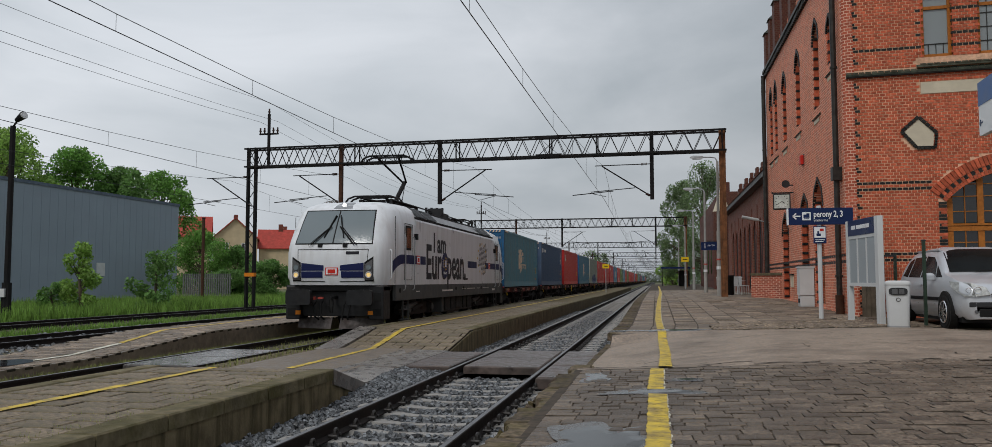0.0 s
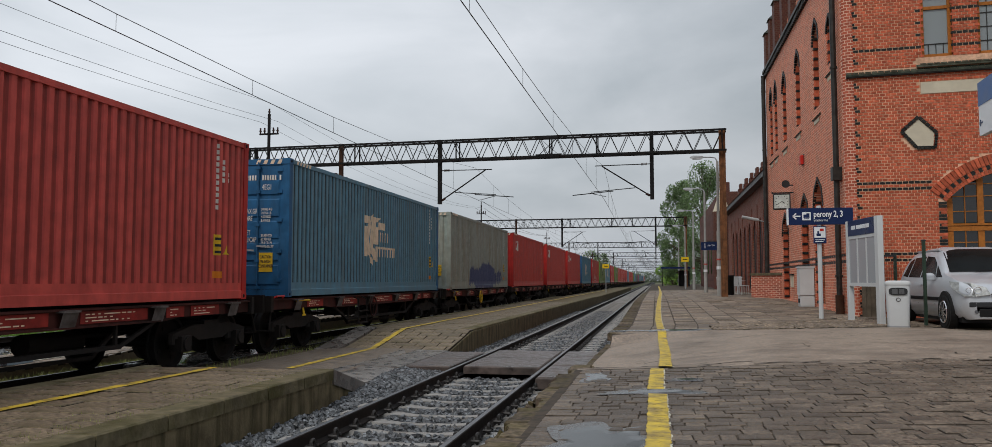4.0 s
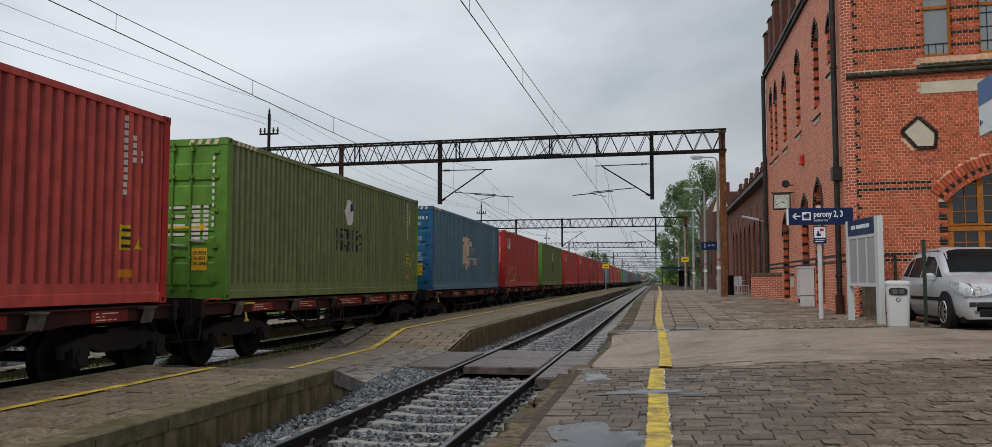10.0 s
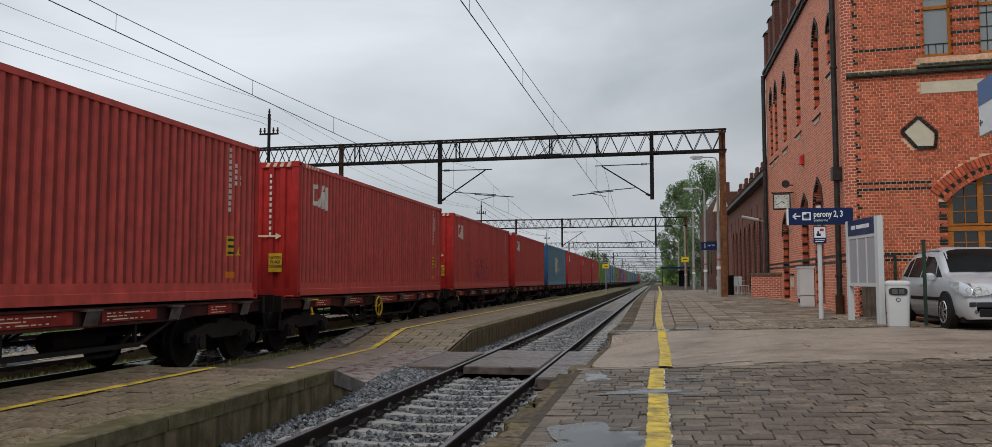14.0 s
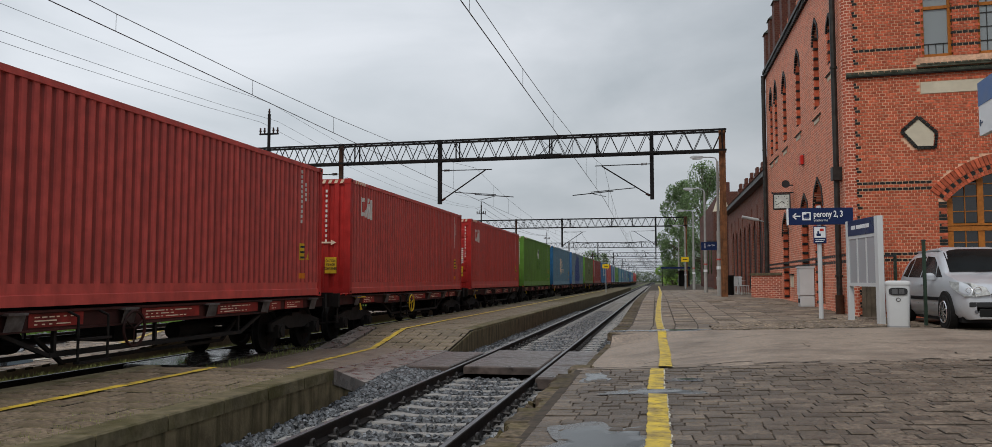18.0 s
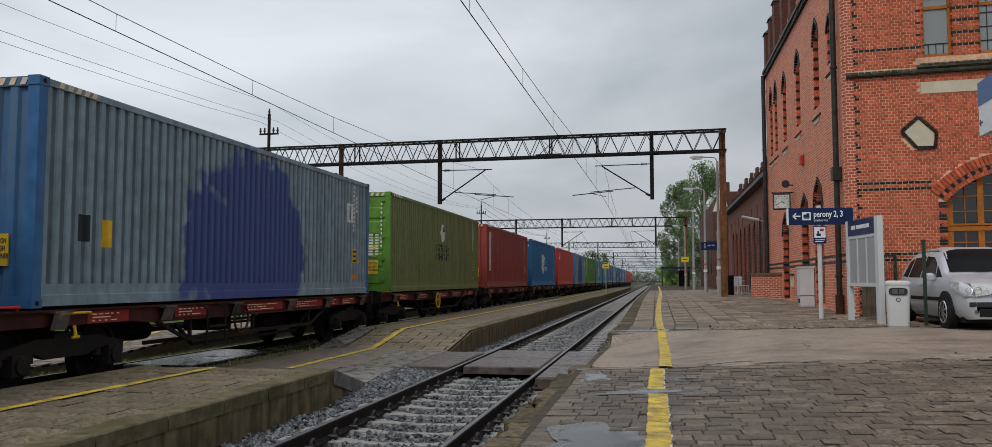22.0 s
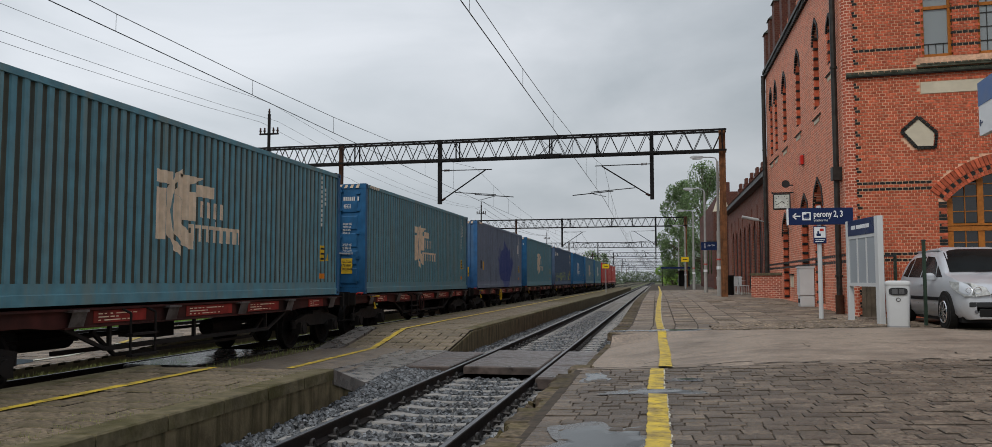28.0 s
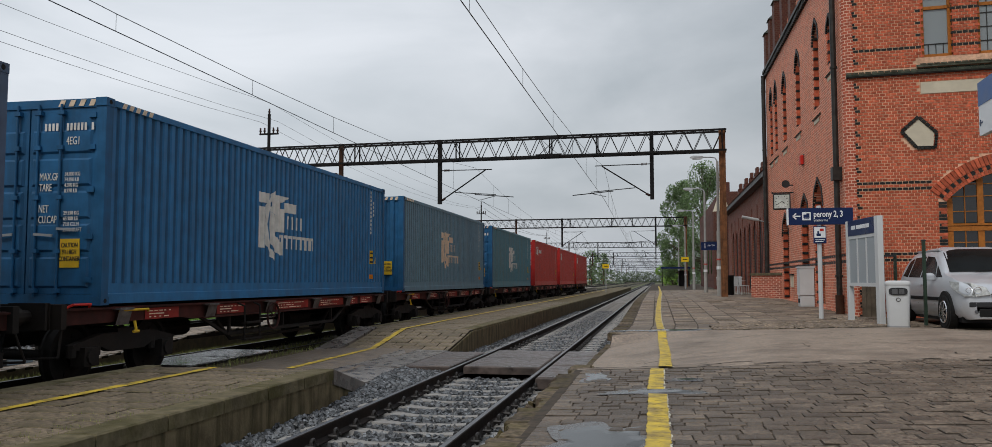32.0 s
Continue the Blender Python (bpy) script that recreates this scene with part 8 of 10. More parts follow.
# glazed notice board on two flat legs
A, B = Vector((4.37, 20.43, 0)), Vector((4.58, 18.69, 0))
run_ = (B - A)
ang = math.degrees(math.atan2(run_.y, run_.x))
nb = thing("notice_board", "pale grey glazed timetable board with a navy header", "notice board", pose(A.x, A.y, foot(4.4, 19.5), 0, 0, ang))
L_ = run_.length
for x in (0.0, L_):
    w = 0.06 if x == 0 else 0.09
    part("leg", Geo().box(x - w, x + w, -0.06, 0.06, -0.1, 2.28), M_LTGREY, nb, bevel=0.008)
part("header", Geo().box(0.06, L_ - 0.09, -0.05, 0.05, 1.93, 2.28), M_SIGNBLUE, nb, "navy header", bevel=0.005)
part("header_lettering", bars([(0.30 + 0.065 * k + 0.05 * (k > 3), 0.345 + 0.065 * k + 0.05 * (k > 3), 2.07) for k in range(16)], 0.085, -0.05, 0.006), M_SIGNWHITE, nb, "white bars in place of the station name")
fr_ = Geo().box(0.06, L_ - 0.09, -0.04, 0.04, 1.86, 1.93).box(0.06, L_ - 0.09, -0.04, 0.04, 0.80, 0.88)
for k in (1, 2):
    x = 0.06 + (L_ - 0.15) * k / 3
    fr_.box(x - 0.03, x + 0.03, -0.04, 0.04, 0.88, 1.86)
part("case_frame", fr_, M_LTGREY, nb)
for k in range(3):
    x0, x1 = 0.08 + (L_ - 0.15) * k / 3, 0.03 + (L_ - 0.15) * (k + 1) / 3
    p_ = part("poster", Geo().box(x0 + 0.04, x1 - 0.02, 0.0, 0.01, 0.95, 1.80), surface("pale printed poster", (0.50, 0.52, 0.52), 0.6, var=0.2, scale=9), nb)
    part("poster_print", Geo().box(x0 + 0.07, x1 - 0.06, -0.003, 0.0, 1.0, 1.62), surface("grey print", (0.25, 0.27, 0.28), 0.6, var=0.3, scale=30), p_)
    part("pane", Geo().box(x0, x1, -0.03, -0.026, 0.88, 1.86), glass("board glass", (0.40, 0.43, 0.45), 0.1), nb).visible_shadow = False

# litter bin
bn = thing("litter_bin", "pale grey tapered litter bin with an oval slot", "bin", pose(4.74, 18.03, foot(4.74, 18.03), 0, 0, -12))
def rounded(w, d, z, n=28):
    return [(w * math.copysign(abs(math.cos(q)) ** 0.45, math.cos(q)), d * math.copysign(abs(math.sin(q)) ** 0.45, math.sin(q)), z) for q in [2 * math.pi * i / n for i in range(n)]]


part("body", Geo().loft([rounded(w, d, z) for z, w, d in ((0.0, 0.195, 0.175), (0.04, 0.20, 0.18), (0.84, 0.225, 0.20))]), M_LTGREY, bn, soft=True)
part("lid", Geo().loft([rounded(w, d, z) for z, w, d in ((0.84, 0.235, 0.21), (0.875, 0.24, 0.215), (0.905, 0.225, 0.20), (0.925, 0.16, 0.14))]), M_LTGREY, bn, soft=True)
slot = Geo().loft([[(0.17 * math.copysign(abs(math.cos(q)) ** 0.6, math.cos(q)), y, 0.71 + 0.075 * math.copysign(abs(math.sin(q)) ** 0.6, math.sin(q))) for q in [2 * math.pi * i / 20 for i in range(20)]] for y in (-0.212, -0.16)])
part("slot", slot, M_PLASTIC, bn, "dark oval slot")
part("slot_flap", Geo().box(-0.11, -0.01, -0.218, -0.21, 0.66, 0.76).box(0.02, 0.11, -0.218, -0.21, 0.66, 0.76), M_LAMPRIM, bn)
em = Geo()
ring(em, (0, -0.20, 0.55), 0.035, 0.006, "y", 14, 5)
part("badge", em, M_PLASTIC, bn)
part("foot_ring", Geo().loft([rounded(0.205, 0.185, -0.02), rounded(0.205, 0.185, 0.03)]), M_GALV, bn)

# green steel posts of a fence by the car
for x, y, h in ((5.30, 18.2, 1.72), (5.75, 22.0, 1.55), (5.35, 21.9, 1.55)):
    p_ = thing("fence_post", "dark green painted steel fence post", "post", pose(x, y, foot(x, y)), "fence posts")
    part("shaft", Geo().box(-0.03, 0.03, -0.03, 0.03, -0.1, h), surface("dark green paint", (0.03, 0.05, 0.035), 0.5, var=0.2), p_, bevel=0.004)
    part("cap", Geo().chamfer(-0.035, 0.035, -0.035, 0.035, h, h + 0.03, 0.012), M_PLASTIC, p_)
rl = thing("mesh_fence", "dark green steel mesh fence panel", "fence", pose(5.35, 21.95, foot(5.4, 22)))
part("top_rail", Geo().box(0.03, 0.40, -0.02, 0.02, 1.48, 1.53), M_PLASTIC, rl)
gm = Geo()
for k in range(8):
    gm.box(0.04 + k * 0.05, 0.046 + k * 0.05, -0.004, 0.004, 0.1, 1.48)
part("mesh_wires", gm, M_PLASTIC, rl)
wd = thing("timber_hatch", "dark boarded hatch against the brick wall", "hatch", pose(5.02, 22.25, 0.55, 0, 0, -6))
for k in range(5):
    part("board", Geo().box(0.0 + 0.1 * k, 0.095 + 0.1 * k, -0.05, 0.0, 0.0, 1.35), M_BARK, wd)

# silver people carrier
car = thing("parked_car", "silver compact people carrier parked beside the fence", "car", pose(6.40, 16.85, foot(5.6, 18) + 0.01))
ST = [(0.00, 0.62, 0.58, 0.22), (0.05, 0.74, 0.76, 0.20), (0.16, 0.82, 0.86, 0.19), (0.36, 0.87, 0.93, 0.19), (0.68, 0.89, 1.00, 0.19), (0.98, 0.90, 1.06, 0.19), (1.20, 0.905, 1.22, 0.19), (1.45, 0.905, 1.40, 0.19), (1.75, 0.905, 1.55, 0.19), (2.2, 0.905, 1.615, 0.19), (2.8, 0.905, 1.62, 0.19), (3.4, 0.90, 1.58, 0.19), (3.8, 0.885, 1.50, 0.22), (4.05, 0.86, 1.26, 0.26), (4.2, 0.82, 0.90, 0.30), (4.26, 0.76, 0.62, 0.34)]
dense = []
for i in range(len(ST) - 1):
    p0, p1, p2, p3 = ST[max(0, i - 1)], ST[i], ST[i + 1], ST[min(len(ST) - 1, i + 2)]
    for q in (0.0, 0.34, 0.67):
        dense.append((lerp(p1[0], p2[0], q),) + tuple(0.5 * (2 * b_ + (c_ - a_) * q + (2 * a_ - 5 * b_ + 4 * c_ - d_) * q * q + (3 * b_ - a_ - 3 * c_ + d_) * q ** 3) for a_, b_, c_, d_ in list(zip(p0, p1, p2, p3))[1:]))
ST = dense + [ST[-1]]
rings = []
for y, w, zt, zb in ST:
    sh = min(0.93, zt - 0.10)
    k = 0.0 if zt < 1.06 else min(1, (zt - 1.06) / 0.5)
    wt = w * (0.90 - 0.20 * k)
    half = [(w * 0.86, zb), (w * 0.97, zb + 0.10), (w, zb + 0.28), (w * 0.995, sh - 0.12), (w * 0.965, sh), (w * 0.965 - (w * 0.965 - wt) * 0.75, sh + (zt - sh) * 0.72), (wt * 0.93, sh + (zt - sh) * 0.93), (wt * 0.6, zt)]
    rings.append([(x, y, z) for x, z in half] + [(-x, y, z) for x, z in reversed(half)])
part("body", Geo().loft(rings), M_CARPAINT, car, "silver bodywork", soft=True)


def body_x(y, z):
    """Half width of the car at a place along it and a height."""
    for (y0, w0, t0, b0), (y1, w1, t1, b1) in zip(ST, ST[1:]):
        if y <= y1:
            q = (y - y0) / (y1 - y0)
            w, zt, zb = lerp(w0, w1, q), lerp(t0, t1, q), lerp(b0, b1, q)
            break
    sh = min(0.93, zt - 0.10)
    k = 0.0 if zt < 1.06 else min(1, (zt - 1.06) / 0.5)
    wt = w * (0.90 - 0.20 * k)
    if z <= sh:
        return w if z < sh - 0.12 else lerp(w * 0.995, w * 0.965, (z - sh + 0.12) / 0.12)
    q = (z - sh) / (zt - sh)
    return lerp(w * 0.965, w * 0.965 - (w * 0.965 - wt) * 0.75, q / 0.72) if q < 0.72 else lerp(w * 0.965 - (w * 0.965 - wt) * 0.75, wt * 0.93, (q - 0.72) / 0.21)


for s in (-1, 1):
    def side(pts, off, mat, name, label="", parent=None):
        g = Geo().add([(s * (body_x(y, z) + off), y, z) for y, z in pts] + [(s * (body_x(y, z) - 0.05), y, z) for y, z in pts], [tuple(range(len(pts))), tuple(reversed(range(len(pts))))] + [(i, (i + 1) % len(pts), (i + 1) % len(pts) + len(pts), i + len(pts)) for i in range(len(pts))])
        return part(name, g, mat, parent or car, label)
    side([(1.52, 0.98), (2.45, 0.98), (2.45, 1.43), (2.0, 1.40), (1.72, 1.26)], 0.006, M_CARGLASS, "front_door_window", "dark side window")
    side([(2.52, 0.98), (3.35, 0.99), (3.28, 1.41), (2.52, 1.43)], 0.006, M_CARGLASS, "rear_door_window", "dark side window")
    side([(3.42, 0.99), (3.88, 1.02), (3.66, 1.34), (3.36, 1.40)], 0.006, M_CARGLASS, "quarter_window")
    side([(1.10, 0.985), (1.46, 0.985), (1.62, 1.22)], 0.006, M_CARGLASS, "front_quarter_window")
    side([(1.15, 0.52), (3.0, 0.52), (3.0, 0.59), (1.15, 0.59)], 0.014, M_PLASTIC, "rubbing_strip", "black rubbing strip")
    side([(1.42, 0.44), (1.425, 0.44), (1.425, 0.95), (1.42, 0.95)], 0.003, M_BLACK, "door_seam")
    side([(2.48, 0.44), (2.485, 0.44), (2.485, 1.40), (2.48, 1.40)], 0.003, M_BLACK, "door_seam")
    side([(2.2, 0.82), (2.38, 0.82), (2.38, 0.86), (2.2, 0.86)], 0.02, M_CARPAINT, "door_handle")
    mir = part("wing_mirror", Geo().chamfer(s * 0.98 - 0.10, s * 0.98 + 0.10, 1.42, 1.56, 0.92, 1.07, 0.04), M_CARPAINT, car, bevel=0.02)
    for y, nm in ((0.80, "front_wheel"), (3.48, "rear_wheel")):
        arch_ = Geo()
        disc(arch_, (s * 0.86, y, 0.34), 0.375, (1, 0, 0), 0.13, 26)
        part("wheel_arch", arch_, M_BLACK, car)
        ty = Geo()
        disc(ty, (s * 0.84, y, 0.315), 0.315, (1, 0, 0), 0.2, 26)
        w_ = part(nm, ty, M_BLACK, car, "black tyre on a silver alloy rim", bevel=0.02)
        rm = Geo()
        ring(rm, (s * 0.945, y, 0.315), 0.205, 0.014, "x", 24, 5)
        for i in range(9):
            q = 2 * math.pi * i / 9
            rm.bar((s * 0.947, y, 0.315), (s * 0.945, y + 0.2 * math.cos(q), 0.315 + 0.2 * math.sin(q)), 0.03, 0.035)
        disc(rm, (s * 0.95, y, 0.315), 0.05, (1, 0, 0), 0.02, 14)
        part("rim", rm, M_CHROME, w_, "silver spoked rim")
    lv = [(0.38, -0.015, 0.66), (0.62, 0.005, 0.62), (0.80, 0.10, 0.62), (0.905, 0.40, 0.76), (0.90, 0.56, 0.90), (0.66, 0.16, 0.87), (0.44, 0.035, 0.79)]
    lampg = Geo().add([(s * (x + 0.012), y - 0.035, z) for x, y, z in lv] + [(s * x * 0.9, y + 0.14, z * 0.97) for x, y, z in lv], [tuple(range(7)), tuple(reversed(range(7)))] + [(i, (i + 1) % 7, (i + 1) % 7 + 7, i + 7) for i in range(7)])
    lp = part("headlight", lampg, M_CARLAMP, car, "clear swept-back headlight")
    dd = Geo()
    ring(dd, (s * 0.60, -0.012, 0.735), 0.062, 0.010, "y", 18, 5)
    ring(dd, (s * 0.735, 0.045, 0.735), 0.045, 0.008, "y", 18, 5)
    part("reflector", dd, M_CHROME, lp)
    ff = Geo()
    disc(ff, (s * 0.62, 0.03, 0.34), 0.035, (0, 1, 0), 0.06, 14)
    part("fog_lamp", ff, M_LAMPRIM, car)


def body_z(y, x):
    """Height of the car's upper skin over a place."""
    for (y0, w0, t0, b0), (y1, w1, t1, b1) in zip(ST, ST[1:]):
        if y <= y1:
            q = (y - y0) / (y1 - y0)
            w, zt = lerp(w0, w1, q), lerp(t0, t1, q)
            break
    sh = min(0.93, zt - 0.10)
    k = 0.0 if zt < 1.06 else min(1, (zt - 1.06) / 0.5)
    wt = w * (0.90 - 0.20 * k)
    pts = [(0.0, zt), (wt * 0.6, zt), (wt * 0.93, sh + (zt - sh) * 0.93), (w * 0.965 - (w * 0.965 - wt) * 0.75, sh + (zt - sh) * 0.72), (w * 0.965, sh)]
    for (x0, z0), (x1, z1) in zip(pts, pts[1:]):
        if abs(x) <= x1:
            return lerp(z0, z1, (abs(x) - x0) / max(1e-6, x1 - x0))
    return sh


def skin_patch(name, y0, y1, half0, half1, off, mat, label=""):
    g = Geo()
    nx, ny = 12, 8
    for j in range(ny + 1):
        y = y0 + (y1 - y0) * j / ny
        h = half0 + (half1 - half0) * j / ny
        for i in range(nx + 1):
            x = h * (2 * i / nx - 1)
            g.v.append((x, y - off * 0.6, body_z(y, x) + off))
    w = nx + 1
    g.f = [(j * w + i, j * w + i + 1, (j + 1) * w + i + 1, (j + 1) * w + i) for j in range(ny) for i in range(nx)]
    return part(name, g, mat, car, label, soft=True)


skin_patch("windscreen", 1.02, 1.74, 0.74, 0.62, 0.012, M_CARGLASS, "dark reflecting windscreen")
# black box added under the floor in place of the car's shadow
part("underbody", Geo().box(-0.78, 0.78, 0.25, 4.0, 0.13, 0.32), M_BLACK, car)
part("wiper", Geo().bar((-0.3, 0.98, 1.10), (0.45, 1.08, 1.13), 0.02, 0.015), M_BLACK, car)
part("grille", Geo().box(-0.36, 0.36, -0.02, 0.06, 0.58, 0.68), M_BLACK, car, bevel=0.01)
part("bumper_strip", Geo().slab([(-0.84, 0.22), (-0.72, 0.03), (-0.5, -0.035), (0.5, -0.035), (0.72, 0.03), (0.84, 0.22)], 0.42, 0.52), M_PLASTIC, car, "dark bumper strip", bevel=0.02)
part("air_intake", Geo().box(-0.58, 0.58, -0.02, 0.08, 0.25, 0.40), M_BLACK, car, bevel=0.02)
part("roof_rails", Geo().bar((-0.62, 1.95, 1.55), (-0.62, 3.4, 1.55), 0.03, 0.03).bar((0.62, 1.95, 1.55), (0.62, 3.4, 1.55), 0.03, 0.03), M_CARPAINT, car)
part("number_bar", Geo().box(-0.26, 0.26, -0.045, -0.03, 0.44, 0.53), M_SIGNWHITE, car, "blank white plate")

# hanging sign whose end comes into view
hs = thing("hanging_sign", "navy and white sign hanging from a bracket", "sign", pose(3.55, 10.0, 0, 0, 0, -93))
part("plate", Geo().box(0.02, 1.2, -0.03, 0.03, 3.07, 3.40), M_SIGNWHITE, hs)
part("header", Geo().box(0.02, 1.2, -0.034, 0.034, 3.40, 3.66), surface("mid blue sign", (0.05, 0.12, 0.30), 0.4), hs, "blue header")
part("arrow", Geo().box(0.05, 0.14, -0.036, -0.03, 3.20, 3.215).bar((0.05, -0.034, 3.207), (0.085, -0.034, 3.24), 0.004, 0.014).bar((0.05, -0.034, 3.207), (0.085, -0.034, 3.175), 0.004, 0.014), M_SIGNBLUE, hs)
part("post", Geo().tube((1.1, 0, 0.4), (1.1, 0, 3.9), 0.05, 10), M_GALV, hs)

# station clock on a bracket
ck = thing("station_clock", "square dark-framed station clock with a grey face", "clock", pose(4.88, 36.3, 4.42))
part("bracket", Geo().box(-0.05, 0.0, -0.04, 0.04, 0.66, 0.74).bar((0.0, 0, 0.70), (0.95, 0, 0.70), 0.05, 0.05), M_PLASTIC, ck)
ck.matrix_basis = pose(4.18, 31.5, 4.03, 0, 0, -8) @ Matrix.Scale(0.86, 4)
part("case", Geo().box(0.0, 0.70, -0.12, 0.12, 0.0, 0.66), M_PLASTIC, ck, "dark clock case", bevel=0.02)
part("face_plate", Geo().box(0.05, 0.65, -0.128, -0.11, 0.05, 0.61), surface("pale grey-green face", (0.50, 0.56, 0.52), 0.4), ck)
fc = Geo()
disc(fc, (0.35, -0.130, 0.33), 0.26, (0, 1, 0), 0.02, 30)
fp = part("dial", fc, surface("grey-green dial", (0.62, 0.68, 0.64), 0.4), ck)
tk = Geo()
for i in range(12):
    q = 2 * math.pi * i / 12
    tk.bar((0.35 + 0.21 * math.sin(q), -0.143, 0.33 + 0.21 * math.cos(q)), (0.35 + 0.26 * math.sin(q), -0.143, 0.33 + 0.26 * math.cos(q)), 0.006, 0.02)
part("hour_marks", tk, M_BLACK, fp)
for nm, q, r_, w in (("minute_pointer", 235, 0.22, 0.022), ("hour_pointer", 125, 0.14, 0.03)):
    a_ = radians(q)
    part(nm, Geo().bar((0.35, -0.147, 0.33), (0.35 + r_ * math.sin(a_), -0.147, 0.33 + r_ * math.cos(a_)), 0.006, w), M_BLACK, fp)
lsp = thing("loudspeaker", "small dark loudspeaker on the clock bracket", "loudspeaker", pose(4.58, 31.4, 4.80))
part("horn", Geo().tube((0, -0.25, 0.12), (0, 0.1, 0.12), 0.14, 14, r2=0.07), M_PLASTIC, lsp)
part("bracket", Geo().box(-0.02, 0.3, 0.0, 0.04, 0.08, 0.12), M_PLASTIC, lsp)

# grey cable cabinet against the wall, junction plate, alarm
cb = thing("cable_cabinet", "tall pale grey plastic cable cabinet against the wall", "cabinet", pose(4.64, 27.95, foot(4.6, 27.95)))
part("base", Geo().box(-0.2, 0.22, -0.24, 0.24, 0.0, 0.35), M_LTGREY, cb, bevel=0.01)
part("door", Geo().box(-0.22, 0.22, -0.26, 0.26, 0.36, 1.22), M_LTGREY, cb, bevel=0.01)
part("roof", Geo().box(-0.25, 0.24, -0.28, 0.28, 1.22, 1.26), M_LTGREY, cb)
part("vent", Geo().box(-0.225, -0.2, -0.15, 0.1, 0.12, 0.25), M_PLASTIC, cb)
jp = thing("meter_plate", "small cream meter hatch in the brick wall", "hatch", pose(4.87, 32.0, 1.25))
part("plate", Geo().box(-0.03, 0.0, -0.3, 0.3, 0.0, 0.42), M_PLASTER, jp)
part("hood", Geo().box(-0.08, 0.0, -0.34, 0.34, 0.42, 0.48), M_BRICKDARK, jp)
al = thing("alarm_box", "small red alarm box on the wall", "alarm", pose(4.88, 29.2, 5.35))
part("case", Geo().chamfer(-0.12, 0.0, -0.13, 0.13, 0.0, 0.30, 0.03), M_RED, al)
part("back_plate", Geo().box(-0.02, 0.0, -0.16, 0.16, -0.03, 0.33), M_PLASTIC, al)
lw = thing("low_wall", "low brick parapet with a stone coping beside the building", "wall")
part("brickwork", Geo().slab([(4.08, 38.2), (4.92, 34.6), (5.3, 34.7), (4.5, 38.4)], 0.4, 1.70), M_SIDEBRICKX, lw)
part("coping", Geo().slab([(4.02, 38.25), (4.90, 34.5), (5.36, 34.6), (4.54, 38.5)], 1.70, 1.80), M_CONCRETE, lw)

# platform lamps
def lamp(x, y, h, label):
    t = thing("street_lamp", label, "street lamp", pose(x, y, foot(x, y)), "platform lamps")
    part("shaft", Geo().tube((0, 0, -0.2), (0, 0, 3.2), 0.12, 12, r2=0.095).tube((0, 0, 3.2), (0, 0, h - 0.2), 0.075, 12, r2=0.06), M_CONCPOLE, t)
    part("arm", Geo().path([(0, 0, h - 0.2), (-0.1, 0, h - 0.02), (-0.35, 0, h + 0.02), (-0.75, 0, h + 0.03)], 0.03, 8), M_GALV, t)
    part("lamp_head", Geo().loft([[(-0.7, -0.08, h - 0.03), (-0.7, 0.08, h - 0.03), (-0.7, 0.06, h + 0.09), (-0.7, -0.06, h + 0.09)], [(-1.15, -0.13, h - 0.02), (-1.15, 0.13, h - 0.02), (-1.15, 0.09, h + 0.11), (-1.15, -0.09, h + 0.11)], [(-1.32, -0.06, h), (-1.32, 0.06, h), (-1.32, 0.04, h + 0.06), (-1.32, -0.04, h + 0.06)]]), M_GALV, t, bevel=0.01)
    part("lens", Geo().box(-1.2, -0.75, -0.1, 0.1, h - 0.07, h - 0.02), M_LAMPGLASS, t)
    part("band", Geo().tube((0, 0, 1.3), (0, 0, 1.45), 0.125, 12), M_SIGNWHITE, t, "white marking band")
    part("sticker", Geo().tube((0, 0, 1.75), (0, 0, 1.83), 0.122, 12), M_ROOFRED, t)


for x, y, h in ((3.05, 42.6, 6.85), (3.1, 55.0, 6.6), (3.1, 72.0, 6.6), (3.1, 92.0, 6.6), (3.1, 118.0, 6.6)):
    lamp(x, y, h, "pale platform lamp on a concrete post")
yl = thing("yard_lamp", "old dark wooden lamp post with a cobra-head lamp", "street lamp", pose(-26.4, 30.4, -0.2))
part("shaft", Geo().tube((0, 0, -0.3), (0, 0, 8.15), 0.13, 10, r2=0.11).box(-0.16, 0.16, -0.1, 0.1, -0.3, 1.6), M_STEELDARK, yl)
part("arm", Geo().path([(0, 0, 8.1), (0.25, -0.1, 8.3), (0.45, -0.2, 8.42)], 0.04, 8), M_STEELDARK, yl)
part("lamp_head", Geo().tube((0.3, -0.15, 8.35), (0.75, -0.3, 8.52), 0.10, 10, r2=0.17), M_STEELDARK, yl)
part("glass", Geo().tube((0.72, -0.29, 8.50), (0.80, -0.31, 8.52), 0.15, 10), M_LAMPGLASS, yl)
part("control_box", Geo().box(-0.25, 0.05, -0.2, -0.05, 1.0, 1.35), M_LTGREY, yl)
ip = thing("signal_post", "plain dark pole behind the bushes", "pole", pose(-34.7, 60, -0.3))
part("shaft", Geo().tube((0, 0, 0), (0, 0, 6.6), 0.12, 10), M_RUST, ip)
part("cap", Geo().tube((0, 0, 6.6), (0, 0, 6.7), 0.14, 10), M_STEELDARK, ip)

